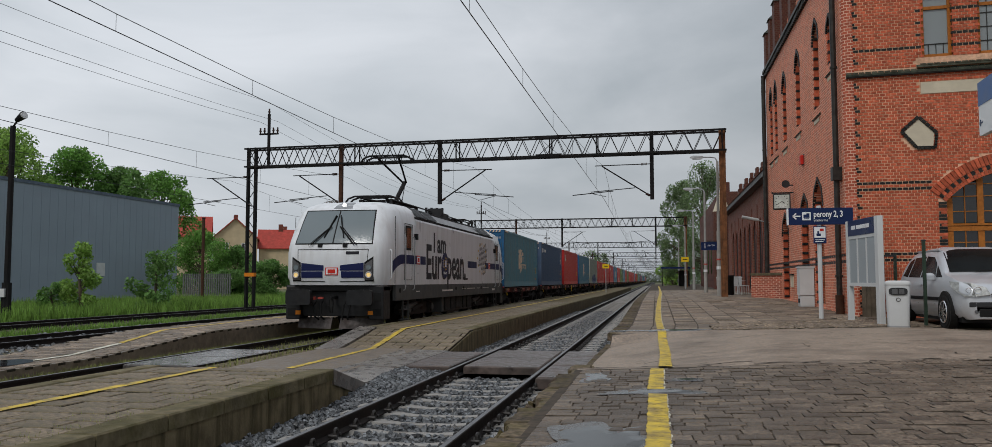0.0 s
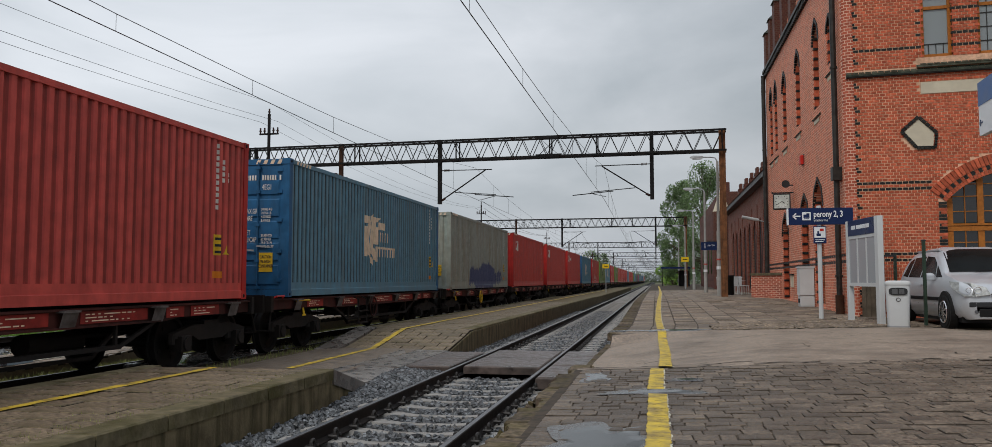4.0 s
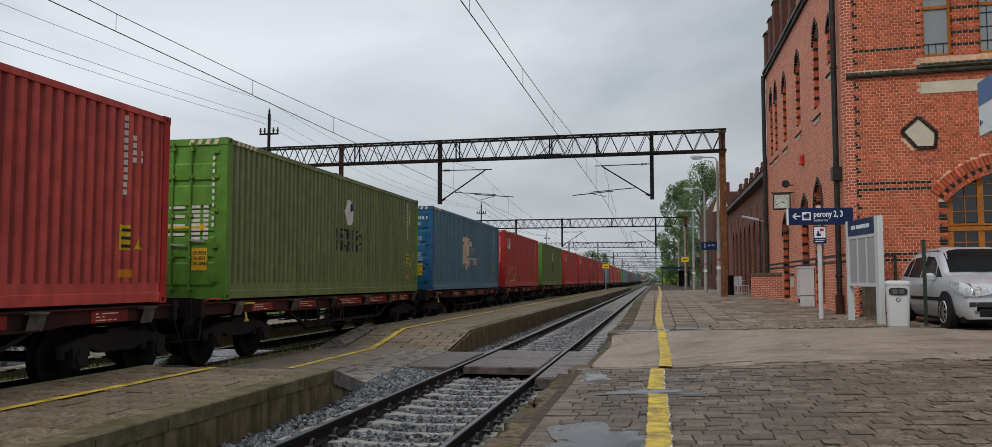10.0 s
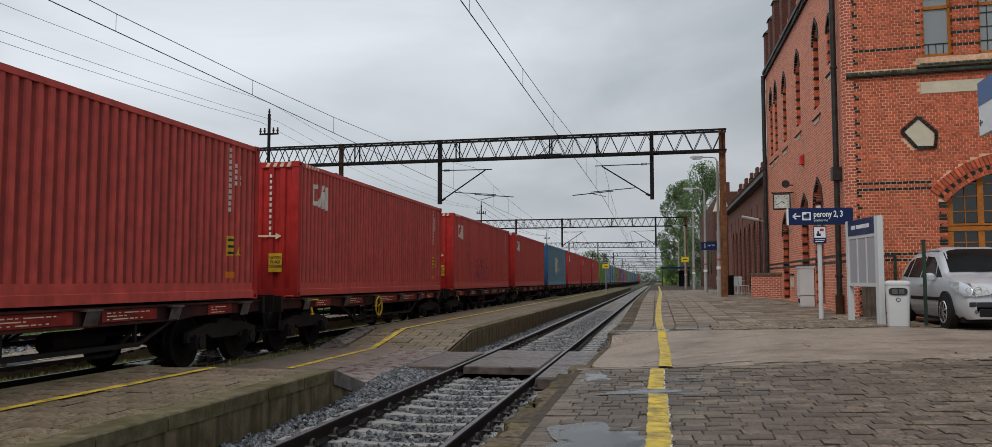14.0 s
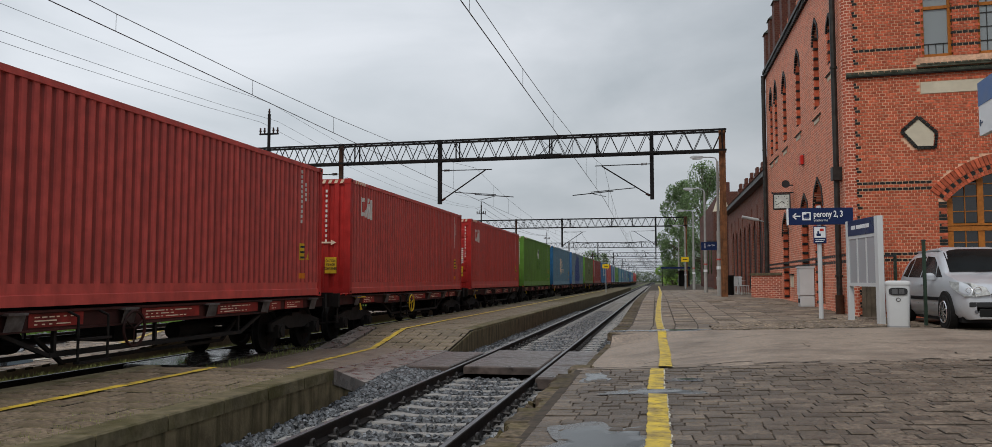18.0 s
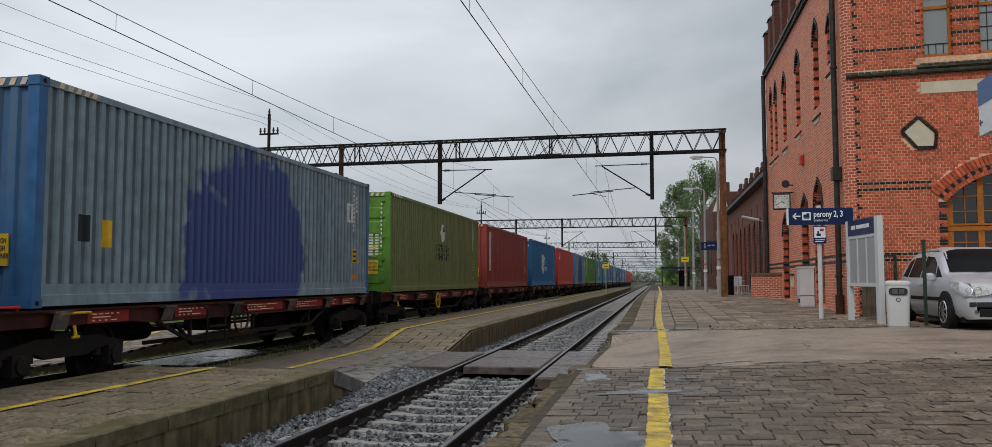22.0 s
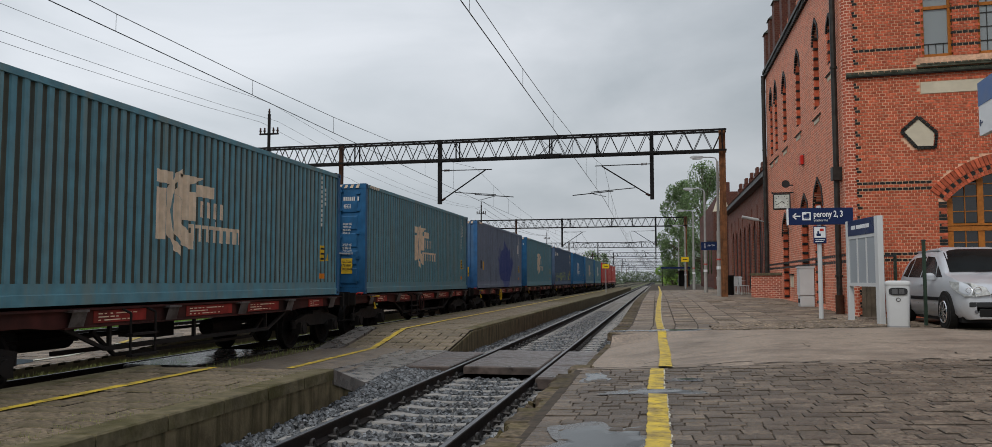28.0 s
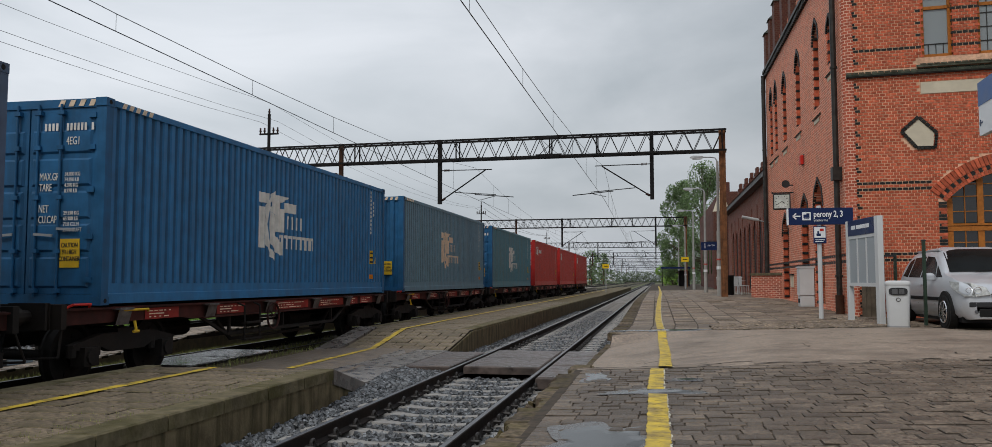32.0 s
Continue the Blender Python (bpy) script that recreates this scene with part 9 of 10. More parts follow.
# platform number sign, dark bin, chairs and tables on the terrace
pn = thing("platform_sign", "small black platform number sign", "sign", pose(2.30, 42.58, 2.98))
part("plate", Geo().box(-0.1, 0.66, -0.04, 0.04, 0.0, 0.40), M_SIGNBLUE, pn)
letter("number", "1", 0.34, M_SIGNWHITE, pn, pose(0.0, -0.045, 0.1))
letter("word", "peron", 0.14, M_SIGNWHITE, pn, pose(0.22, -0.045, 0.2))
part("hanger", Geo().box(0.2, 0.80, -0.02, 0.02, 0.42, 0.46).box(0.3, 0.34, -0.02, 0.02, 0.40, 0.46), M_PLASTIC, pn)
dbn = thing("post_bin", "black cylindrical litter bin by the gantry post", "bin", pose(3.45, 41.6, foot(3.4, 41.6)))
part("drum", Geo().tube((0, 0, 0.05), (0, 0, 0.95), 0.2, 14), M_BLACK, dbn)
part("rim", Geo().tube((0, 0, 0.95), (0, 0, 1.0), 0.215, 14), M_PLASTIC, dbn)


def chair():
    c = thing("garden_chair", "pale metal garden chair with a slatted back", "chair", group="terrace chairs")
    for x in (-0.2, 0.2):
        for y in (-0.2, 0.2):
            part("leg", Geo().tube((x, y, 0), (x * 0.95, y * 0.95, 0.45), 0.014, 6), M_LTGREY, c)
    part("seat", Geo().box(-0.22, 0.22, -0.22, 0.22, 0.44, 0.47), M_LTGREY, c)
    for k in range(4):
        part("slat", Geo().box(-0.21 + 0.11 * k, -0.15 + 0.11 * k, 0.2, 0.23, 0.47, 0.92), M_LTGREY, c)
    part("back_rail", Geo().box(-0.22, 0.22, 0.195, 0.235, 0.88, 0.94), M_LTGREY, c)
    return c


c0 = chair()
c0.matrix_basis = pose(4.0, 44.5, 0.755, 0, 0, 20)
for x, y, r_ in ((4.5, 45.6, 100), (4.1, 47.6, 200), (3.9, 52.0, 40), (4.4, 53.2, -60), (4.1, 55.5, 120), (4.6, 49.0, 10)):
    copy_thing(c0, pose(x, y, 0.755, 0, 0, r_))
for x, y in ((4.35, 46.6), (4.2, 54.0)):
    tb = thing("garden_table", "round pale metal garden table", "table", pose(x, y, 0.755), "terrace tables")
    part("top", Geo().tube((0, 0, 0.70), (0, 0, 0.73), 0.36, 18), M_LTGREY, tb)
    part("stem", Geo().tube((0, 0, 0.03), (0, 0, 0.70), 0.03, 8), M_LTGREY, tb)
    part("foot", Geo().tube((0, 0, 0.0), (0, 0, 0.03), 0.22, 14), M_LTGREY, tb)
wl_ = thing("wall_lamp", "long grey wall lamp on the dark wing", "lamp", pose(5.45, 42.5, 4.3))
part("arm", Geo().tube((0, 0, 0), (-0.6, -0.1, 0.12), 0.03, 6), M_GALV, wl_)
part("lamp_head", Geo().tube((-0.5, -0.1, 0.12), (-1.3, -0.25, 0.28), 0.07, 8), M_LTGREY, wl_)
for x, y, z in ((2.6, 78, 3.1), (-4.9, 84, 2.6)):
    ys_ = thing("yellow_sign", "small yellow sign on a thin post", "sign", pose(x, y, 0.3), "yellow signs")
    part("plate", Geo().box(-0.33, 0.33, -0.03, 0.03, z - 0.22, z + 0.2), M_SIGNYELLOW, ys_)
    part("post", Geo().tube((0, 0.03, 0), (0, 0.03, z), 0.04, 6), M_GALV, ys_)
    part("print_bar", Geo().box(-0.2, 0.2, -0.035, -0.03, z - 0.04, z + 0.03), M_BLACK, ys_)
sh_ = thing("platform_shelter", "low dark shelter with a blue name board far along the platform", "shelter", pose(2.0, 108, 0.76))
part("roof", Geo().box(-1.4, 2.2, -1, 2, 2.2, 2.4), M_SIGNBLUE, sh_)
for x in (-1.3, 2.0):
    part("post", Geo().box(x, x + 0.1, -0.8, -0.7, 0, 2.2), M_STEELDARK, sh_)
part("back", Geo().box(0.8, 2.1, 1.8, 1.9, 0, 2.0), M_PLASTIC, sh_)
tp = thing("pepper_pot_turret", "slim turret with a pale pointed cap", "turret", pose(5.6, 74.5, 0), kind="structure")
part("drum", Geo().tube((0, 0, 0), (0, 0, 7.4), 0.75, 12), M_OLDBRICKX, tp)
part("cap", Geo().tube((0, 0, 7.4), (0, 0, 9.3), 0.72, 12, r2=0.08), M_PLASTER, tp)
# ---------- trees, bushes and grass ----------
def leaves(nr, clumps, count, size, flat=1.0):
    """Many small leaf cards scattered through clumps (x, y, z, radius)."""
    w = np.array([c[3] ** 2 for c in clumps])
    pick = nr.choice(len(clumps), count, p=w / w.sum())
    c = np.array(clumps)[pick]
    d = nr.normal(size=(count, 3))
    d /= np.linalg.norm(d, axis=1)[:, None]
    r = c[:, 3] * nr.uniform(0.35, 1.0, count) ** 0.6
    p = c[:, :3] + d * r[:, None] * np.array([1, 1, flat])
    a = nr.normal(size=(count, 3))
    a /= np.linalg.norm(a, axis=1)[:, None]
    b = np.cross(a, nr.normal(size=(count, 3)))
    b /= np.linalg.norm(b, axis=1)[:, None]
    s = size * nr.uniform(0.6, 1.3, count)[:, None]
    v = np.stack([p - a * s, p + b * s * 0.6, p + a * s, p - b * s * 0.6], 1).reshape(-1, 3)
    g = Geo()
    g.v = [tuple(q) for q in v.tolist()]
    g.f = [(4 * i, 4 * i + 1, 4 * i + 2, 4 * i + 3) for i in range(count)]
    return g


def tree(name, x, y, z, h, spread, crown_from, mat, label, seed, count=6000, size=0.28, category="tree", clumps_n=34, droop=0.0):
    nr = np.random.RandomState(seed)
    t = thing(name, label, category, pose(x, y, z))
    g = Geo()
    r = h * 0.022 + 0.03
    top = Vector((nr.uniform(-0.3, 0.3), nr.uniform(-0.3, 0.3), h * 0.8))
    g.tube((0, 0, -0.3), top * 0.5, r, 9, r2=r * 0.7, cap=False).tube(top * 0.5, top, r * 0.7, 8, r2=r * 0.2)
    clumps = []
    for i in range(clumps_n):
        f = crown_from + (1 - crown_from) * (i + 0.5) / clumps_n
        a = nr.uniform(0, 2 * math.pi)
        wid = spread * math.sin(math.pi * min(1, 0.18 + 0.80 * (f - crown_from) / (1 - crown_from))) ** 0.7
        q = nr.uniform(0.25, 1.0) * wid
        e = Vector((q * math.cos(a), q * math.sin(a), h * f - droop * q))
        s_ = Vector((top.x, top.y, 0)) * f + Vector((0, 0, max(h * 0.12, h * f * 0.72)))
        g.tube(s_, e, r * 0.28, 5, r2=r * 0.06, cap=False)
        rad = spread * nr.uniform(0.20, 0.38)
        clumps.append((e.x, e.y, min(e.z, h - rad * 0.8), rad))
    part("trunk", g, M_BARK, t, soft=True)
    part("crown", leaves(nr, clumps, count, size, 1.0 + droop), mat, t)
    return t


tree("tree", -70, 80, -0.3, 18.5, 5.6, 0.35, M_LEAFLIGHT, "broad tree in fresh green leaf behind the warehouse", 1, 11000, 0.20)
tree("tree", -77, 83, -0.3, 17.8, 5.0, 0.35, M_LEAF, "tree in fresh leaf behind the warehouse", 2, 10000, 0.20)
tree("tree", -67.5, 88, -0.3, 17.2, 5.4, 0.4, M_LEAF, "dense round tree behind the warehouse roof", 3, 11000, 0.20)
tree("tree", -64, 92, -0.3, 15.6, 4.8, 0.4, M_LEAFDARK, "dense green tree behind the warehouse roof", 4, 11000, 0.20)
tree("tree", -64.2, 101, -0.3, 16.2, 4.6, 0.4, M_LEAF, "young green tree behind the warehouse corner", 5, 10000, 0.20)
tree("tree", -60, 150, -0.3, 17, 4.0, 0.3, M_BARK, "bare twiggy tree behind the houses", 6, 2500, 0.16)
tree("birch_tree", 6.9, 122, 0.0, 18.0, 3.8, 0.2, M_BIRCH, "tall birch with hanging branches by the platform", 7, 17000, 0.125, clumps_n=48, droop=0.35)
tree("birch_tree", 3.7, 131, 0.0, 16.6, 3.2, 0.15, M_BIRCH, "slender birch with hanging branches", 8, 14000, 0.135, droop=0.35)
tree("bush", -28.6, 38, -0.3, 3.7, 1.15, 0.10, M_LEAFLIGHT, "young light green bush in the grass", 9, 2600, 0.10, "bush", 22)
tree("bush", -27.2, 42.2, -0.3, 3.4, 1.5, 0.05, M_LEAFDARK, "loose dark green bush in the grass", 10, 2000, 0.11, "bush", 22)
tree("bush", -30.5, 38.5, -0.3, 1.7, 1.2, 0.05, M_LEAFDARK, "low dark green bush by the warehouse", 11, 1600, 0.10, "bush", 16)
tree("bush", -43.6, 75, -0.3, 6.6, 2.9, 0.08, M_LEAF, "tall spreading bush beside the warehouse", 12, 12000, 0.11, "bush", 44)
tree("bush", -41.0, 77, -0.3, 5.2, 2.0, 0.08, M_LEAFDARK, "tall green bush by the fence", 13, 9000, 0.11, "bush", 40)
tree("bush", -33.8, 70, -0.3, 3.6, 2.2, 0.05, M_LEAFDARK, "dense dark green bush behind the gantry", 14, 9000, 0.11, "bush", 40)
tree("bush", -37.0, 69, -0.3, 2.7, 1.9, 0.05, M_LEAFDARK, "dense bush behind the sidings", 15, 8000, 0.11, "bush", 38)
tree("bush", -30.2, 72, -0.3, 3.5, 2.0, 0.05, M_LEAF, "dense bush behind the sidings", 16, 8000, 0.11, "bush", 38)
tree("bush", 2.6, 140, 0.2, 4.5, 2.6, 0.05, M_LEAFLIGHT, "light green bush at the platform's end", 17, 2400, 0.2, "bush", 20)
# far trees take the paler grey-green leaf in place of distance haze
for i, (x, y, h) in enumerate(((-34, 180, 6), (-42, 200, 7), (-25, 240, 5), (-55, 190, 7), (-22.6, 300, 12.5), (-36, 290, 6), (-19.6, 320, 12), (14, 260, 12), (20, 300, 14))):
    tree("tree", x, y, -0.3, h, h * 0.3, 0.15, M_BIRCH, "far grey-green tree beside the line", 30 + i, 1300, 0.26)
far_g = leaves(np.random.RandomState(50), [(x, 420 + 40 * math.sin(x * 0.1), 3 + 2 * math.sin(x * 0.37), 6.0) for x in range(-420, -14, 8)] + [(x, 430, 3, 6) for x in range(10, 160, 8)] + [(x, 760, 3.5, 7) for x in range(-30, 30, 6)], 28000, 0.7)
tagged(part("far_woods", far_g, M_LEAFFAR), "hazy line of far green trees", "woods", kind="stuff")


def blades(nr, count, region, h0, h1, lean=0.35, width=0.012):
    """Grass blades: region() gives x, y, z."""
    g = Geo()
    for _ in range(count):
        x, y, z = region(nr)
        h = nr.uniform(h0, h1)
        a = nr.uniform(0, 6.283)
        dx, dy = math.cos(a) * width, math.sin(a) * width
        lx, ly = nr.normal() * lean * h, nr.normal() * lean * h
        g.add([(x - dx, y - dy, z - 0.03), (x + dx, y + dy, z - 0.03), (x + lx, y + ly, z + h)], [(0, 1, 2)])
    return g


nr = np.random.RandomState(4)


def verge(r):
    y = 22 + 60 * r.rand() ** 1.4
    return -25.0 - 14 * r.rand() ** 1.3, y, -0.2


tagged(part("tall_grass", blades(nr, 30000, verge, 0.25, 0.75, 0.25, 0.045), M_GRASS), "tall lush green grass along the sidings", "grass", kind="stuff")
tagged(part("track_grass", blades(nr, 9000, lambda r: (-19.2 - 0.9 * r.rand() + 0.3 * r.normal(), 17 + 40 * r.rand() ** 1.4, -0.25), 0.08, 0.26, 0.3, 0.03), M_GRASS), "green grass strip between the sidings", "grass", kind="stuff")
tagged(part("dry_grass", blades(nr, 14000, lambda r: (-10.12 + 0.28 * r.normal(), 6 + 30 * r.rand() ** 1.3, -0.15), 0.03, 0.12, 0.5, 0.010), M_DRYGRASS), "yellowish rough grass beside the train's track", "grass", kind="stuff")
tagged(part("track_weeds", blades(nr, 2600, lambda r: (T2 + 0.33 * r.normal(), 17.6 + 26 * r.rand() ** 1.3, -0.16), 0.04, 0.13, 0.4, 0.010), M_DRYGRASS), "weeds between the rails", "grass", kind="stuff")
tagged(part("edge_weeds", blades(nr, 900, lambda r: (-7.25 - 0.1 * r.rand() * 3, 5 + 18 * r.rand(), 0.02), 0.03, 0.10, 0.4, 0.007), M_DRYGRASS), "weeds along the far platform edge", "grass", kind="stuff")
tagged(part("moss_weeds", blades(nr, 900, lambda r: (-4.55 - 0.35 * abs(r.normal()), 5.5 + 5 * r.rand(), 0.27), 0.008, 0.025, 0.6, 0.006), M_DRYGRASS), "short moss and weeds on the platform edge", "moss", kind="stuff")
tagged(part("yard_grass", blades(nr, 9000, lambda r: (-11.2 - 1.0 * r.rand(), 19 + 14 * r.rand(), 0.05), 0.05, 0.16, 0.4, 0.014), M_DRYGRASS), "thin grass on the third platform", "grass", kind="stuff")
M_SLATS = surface("weathered grey slats", (0.13, 0.135, 0.13), 0.8, var=0.3, scale=6)
fence = thing("yard_fence", "grey slatted fence in front of the bushes", "fence", pose(-38.9, 64.2, -0.3))
for k in range(22):
    part("slat", Geo().chamfer(0.2 * k, 0.2 * k + 0.12, -0.03, 0.03, 0.2, 2.35, 0.02), M_SLATS, fence)
part("rail", Geo().box(0, 4.4, 0.03, 0.08, 0.5, 0.6).box(0, 4.4, 0.03, 0.08, 1.9, 2.0), M_CONCPOLE, fence)
# ---------- lines, water and paving ----------
def ribbon(pts, width, z_of, lift, rng_, ragged=0.012, step=0.16):
    """A painted line that follows the ground, with ragged edges."""
    g = Geo()
    row = []
    for (x0, y0), (x1, y1) in zip(pts, pts[1:]):
        n = max(1, int(abs(y1 - y0) / step))
        for i in range(n):
            row.append((x0 + (x1 - x0) * i / n, y0 + (y1 - y0) * i / n))
    row.append(pts[-1])
    for x, y in row:
        a, b = width / 2 + rng_.uniform(-ragged, ragged), width / 2 + rng_.uniform(-ragged, ragged)
        g.v += [(x - a, y, z_of(x, y) + lift), (x + b, y, z_of(x, y) + lift)]
    for i in range(len(row) - 1):
        g.f.append((2 * i, 2 * i + 1, 2 * i + 3, 2 * i + 2))
    return g


lr = random.Random(8)
yl1 = thing("yellow_line", "worn cracked yellow safety line on the platform", "road marking", kind="structure")
for pts, w in (([(0.0, -4.0), (0.0, 8.4)], 0.17), ([(-0.02, 8.75), (0.0, 10.8)], 0.165), ([(0.10, 10.95), (0.13, 14.0), (0.10, 17.8)], 0.17), ([(0.08, 18.5), (0.04, 22), (0.06, 28), (0.15, 40), (0.3, 60), (0.32, 120)], 0.15)):
    part("stripe", ribbon(pts, w, platform_height, 0.018 if 10.9 < pts[0][1] < 17 else 0.0085, lr, 0.008, 0.05), M_YELLOW, yl1)
    part("old_white_edge", ribbon([(x + 0.010, y) for x, y in pts], w * 1.03, platform_height, 0.0055, lr, 0.009, 0.05), M_WHITELINE, yl1)
    if pts[0][1] < 17:
        ck_ = Geo()
        y = pts[0][1]
        while y < min(pts[-1][1], 17.6):
            x0 = lerp(pts[0][0], pts[-1][0], (y - pts[0][1]) / (pts[-1][1] - pts[0][1]))
            a_, b_ = x0 - 0.10 + 0.12 * max(0, lr.uniform(-1, 1)), x0 + 0.10 - 0.12 * max(0, lr.uniform(-1, 1))
            n_ = 6
            th, ph = lr.uniform(0.002, 0.006), lr.uniform(-0.08, 0.08)
            line_ = [(a_ + (b_ - a_) * i / n_, y + ph * i / n_ + lr.uniform(-0.012, 0.012)) for i in range(n_ + 1)]
            for (xa, ya), (xb, yb) in zip(line_, line_[1:]):
                zq = platform_height(xa, ya) + (0.0205 if 10.9 < pts[0][1] < 17 else 0.0105)
                ck_.add([(xa, ya - th, zq), (xb, yb - th, zq), (xb, yb + th, zq), (xa, ya + th, zq)], [(0, 1, 2, 3)])
            y += lr.uniform(0.07, 0.26)
        part("crack", ck_, M_JOINT, yl1)["kind"] = "stuff"
yl2 = thing("yellow_line", "worn yellow safety line on the island platform", "road marking", kind="structure")
p2z = lambda x, y: p2_height(y)
for pts in ([(-6.02, -6), (-6.06, 8.7), (-6.07, 11.35)], [(-6.02, 13.2), (-6.02, 17.4), (-6.0, 19.6), (-6.05, 24), (-6.0, 40), (-6.0, 100)]):
    part("stripe", ribbon(pts, 0.13, p2z, 0.012, lr), M_YELLOW, yl2)
yl3 = thing("yellow_line", "faded pale line on the far platform", "road marking", kind="structure")
p3z = lambda x, y: p3_height(y)
for pts, m_ in (([(-10.95, 6), (-11.0, 11), (-11.25, 16.2)], M_WHITELINE), ([(-11.3, 16.3), (-11.8, 19.0), (-12.0, 24), (-12.0, 60)], M_YELLOW)):
    part("stripe", ribbon(pts, 0.13, p3z, 0.024, lr), m_, yl3)


def puddle(name, x, y, a, b, seed, label, lift=0.004):
    r = random.Random(seed)
    n = 72
    pts = []
    for i in range(n):
        q = 2 * math.pi * i / n
        k = 1 + 0.20 * math.sin(3 * q + seed) + 0.10 * math.sin(7 * q + 2 * seed) + 0.35 * noise.noise((2.6 * math.cos(q), 2.6 * math.sin(q), seed * 3.7)) + r.uniform(-0.03, 0.03)
        pts.append((x + a * k * math.cos(q), y + b * k * math.sin(q)))
    g = Geo().add([(px, py, platform_height(px, py) + lift * 0.35) for px, py in pts] + [(x + (px - x) * 0.72, y + (py - y) * 0.72, platform_height(px, py) + lift) for px, py in pts] + [(x, y, platform_height(x, y) + lift)], [(i, (i + 1) % n, n + (i + 1) % n, n + i) for i in range(n)] + [(n + i, n + (i + 1) % n, 2 * n) for i in range(n)])
    wet = Geo().add([(x + (px - x) * 1.35, y + (py - y) * 1.3, platform_height(px, py) + lift * 0.3) for px, py in pts] + [(px, py, platform_height(px, py) + lift * 0.34) for px, py in pts], [(i, (i + 1) % n, n + (i + 1) % n, n + i) for i in range(n)])
    wp_ = part("wet_rim", wet, M_WET, p1_base)
    tagged(part(name, g, M_WATER), label, "puddle", "puddles on the platform", kind="structure")


puddle("puddle", -0.42, 5.9, 0.30, 0.66, 1, "broad rain puddle on the paving beside the yellow line", 0.007)
puddle("puddle", -0.72, 10.0, 0.12, 0.40, 2, "small rain puddle near the platform edge", 0.006)
puddle("puddle", -0.05, 8.6, 0.34, 0.16, 3, "narrow rain puddle across the yellow line", 0.0085)
puddle("puddle", 0.28, 9.6, 0.18, 0.12, 4, "small rain puddle by the yellow line", 0.006)
puddle("puddle", 0.16, 18.0, 0.80, 0.30, 5, "long rain puddle across the yellow line", 0.011)
for x, y, a, b, s_ in ((-11.6, 12.2, 0.7, 1.3, 6), (-11.2, 15.4, 0.5, 0.9, 7)):
    n = 26
    pts = [(x + a * (1 + 0.3 * math.sin(3 * q + s_)) * math.cos(q), y + b * (1 + 0.25 * math.sin(2 * q + s_)) * math.sin(q)) for q in [2 * math.pi * i / n for i in range(n)]]
    tagged(part("puddle", Geo().add([(px, py, 0.045) for px, py in pts], [tuple(range(n))]), M_WATER), "shallow rain water on the far platform", "puddle", "puddles on the platform", kind="structure")

# broken kerb stones along platform 1
kr = random.Random(12)
kerb = thing("platform_kerb", "broken mossy kerb stones along the platform edge", "kerb", kind="structure")
y = -4.0
while y < 12.4:
    L = kr.uniform(0.42, 0.85)
    x1, x0 = -0.935 + kr.uniform(-0.03, 0.05), -1.185 + kr.uniform(-0.09, 0.09)
    z = platform_height(-1, y) - kr.uniform(0.002, 0.014)
    yb = y + L - kr.uniform(0.02, 0.075)
    n = 5
    a = [(x0 + (x1 - x0) * i / n, y + kr.uniform(-0.015, 0.02)) for i in range(n)] + [(x1 + kr.uniform(-0.012, 0.012), y + (yb - y) * i / n) for i in range(n)]
    a += [(x1 + (x0 - x1) * i / n, yb + kr.uniform(-0.02, 0.015)) for i in range(n)] + [(x0 + kr.uniform(-0.035, 0.03), yb + (y - yb) * i / n) for i in range(n)]
    c_ = (sum(p[0] for p in a) / len(a), sum(p[1] for p in a) / len(a))
    inner_ = [(c_[0] + (px - c_[0]) * 0.93, c_[1] + (py - c_[1]) * 0.95) for px, py in a]
    m_ = len(a)
    g = Geo().add([(px, py, z - 0.11) for px, py in a] + [(px, py, z - 0.014) for px, py in a] + [(px, py, z) for px, py in inner_],
                  [(q, (q + 1) % m_, (q + 1) % m_ + m_, q + m_) for q in range(m_)] + [(q + m_, (q + 1) % m_ + m_, (q + 1) % m_ + 2 * m_, q + 2 * m_) for q in range(m_)] + [tuple(range(2 * m_, 3 * m_))])
    part("kerb_stone", g, M_SLABEDGE, kerb)
    y += L
# crumbled pieces along the broken edge
cr_ = Geo()
for _ in range(420):
    x, y = -1.26 - abs(kr.gauss(0, 0.07)), kr.uniform(4.2, 12.4)
    s_ = kr.uniform(0.012, 0.045)
    g = Geo().add([tuple(s_ * c * kr.uniform(0.7, 1.2) for c in p) for p in STONE], SFACES).move(pose(x, y, platform_height(-1, y) - 0.12 - (-1.26 - x) * 2.0, kr.uniform(0, 360), kr.uniform(0, 360), 0))
    cr_.add(g.v, g.f)
part("crumbled_edge", cr_, M_SLABEDGE, kerb)["kind"] = "stuff"
y = 12.5
while y < 60:
    L = 0.98
    e = p1_edge(y)
    z = platform_height(e, y) + 0.004
    part("kerb_stone", Geo().chamfer(e - 0.10, e + 0.22, y, y + L, z - 0.16, z, 0.02), M_SLABEDGE, kerb)
    y += 1.0
# concrete edge coping of the island platform
cop = thing("platform_coping", "mossy concrete coping on the island platform edge", "kerb", kind="structure")
y = -6.0
while y < 62:
    y1 = y + 0.98
    if not 10.0 < y < 19.5:
        z = p2_height(y)
        part("coping_stone", Geo().chamfer(-4.66, -4.345, y, y1, z - 0.14, z + 0.008, 0.015), M_COPING, cop)
        part("coping_stone", Geo().chamfer(-7.20, -6.95, y, y1, z - 0.14, z + 0.012, 0.02), M_COPING, cop)
    y += 1.0
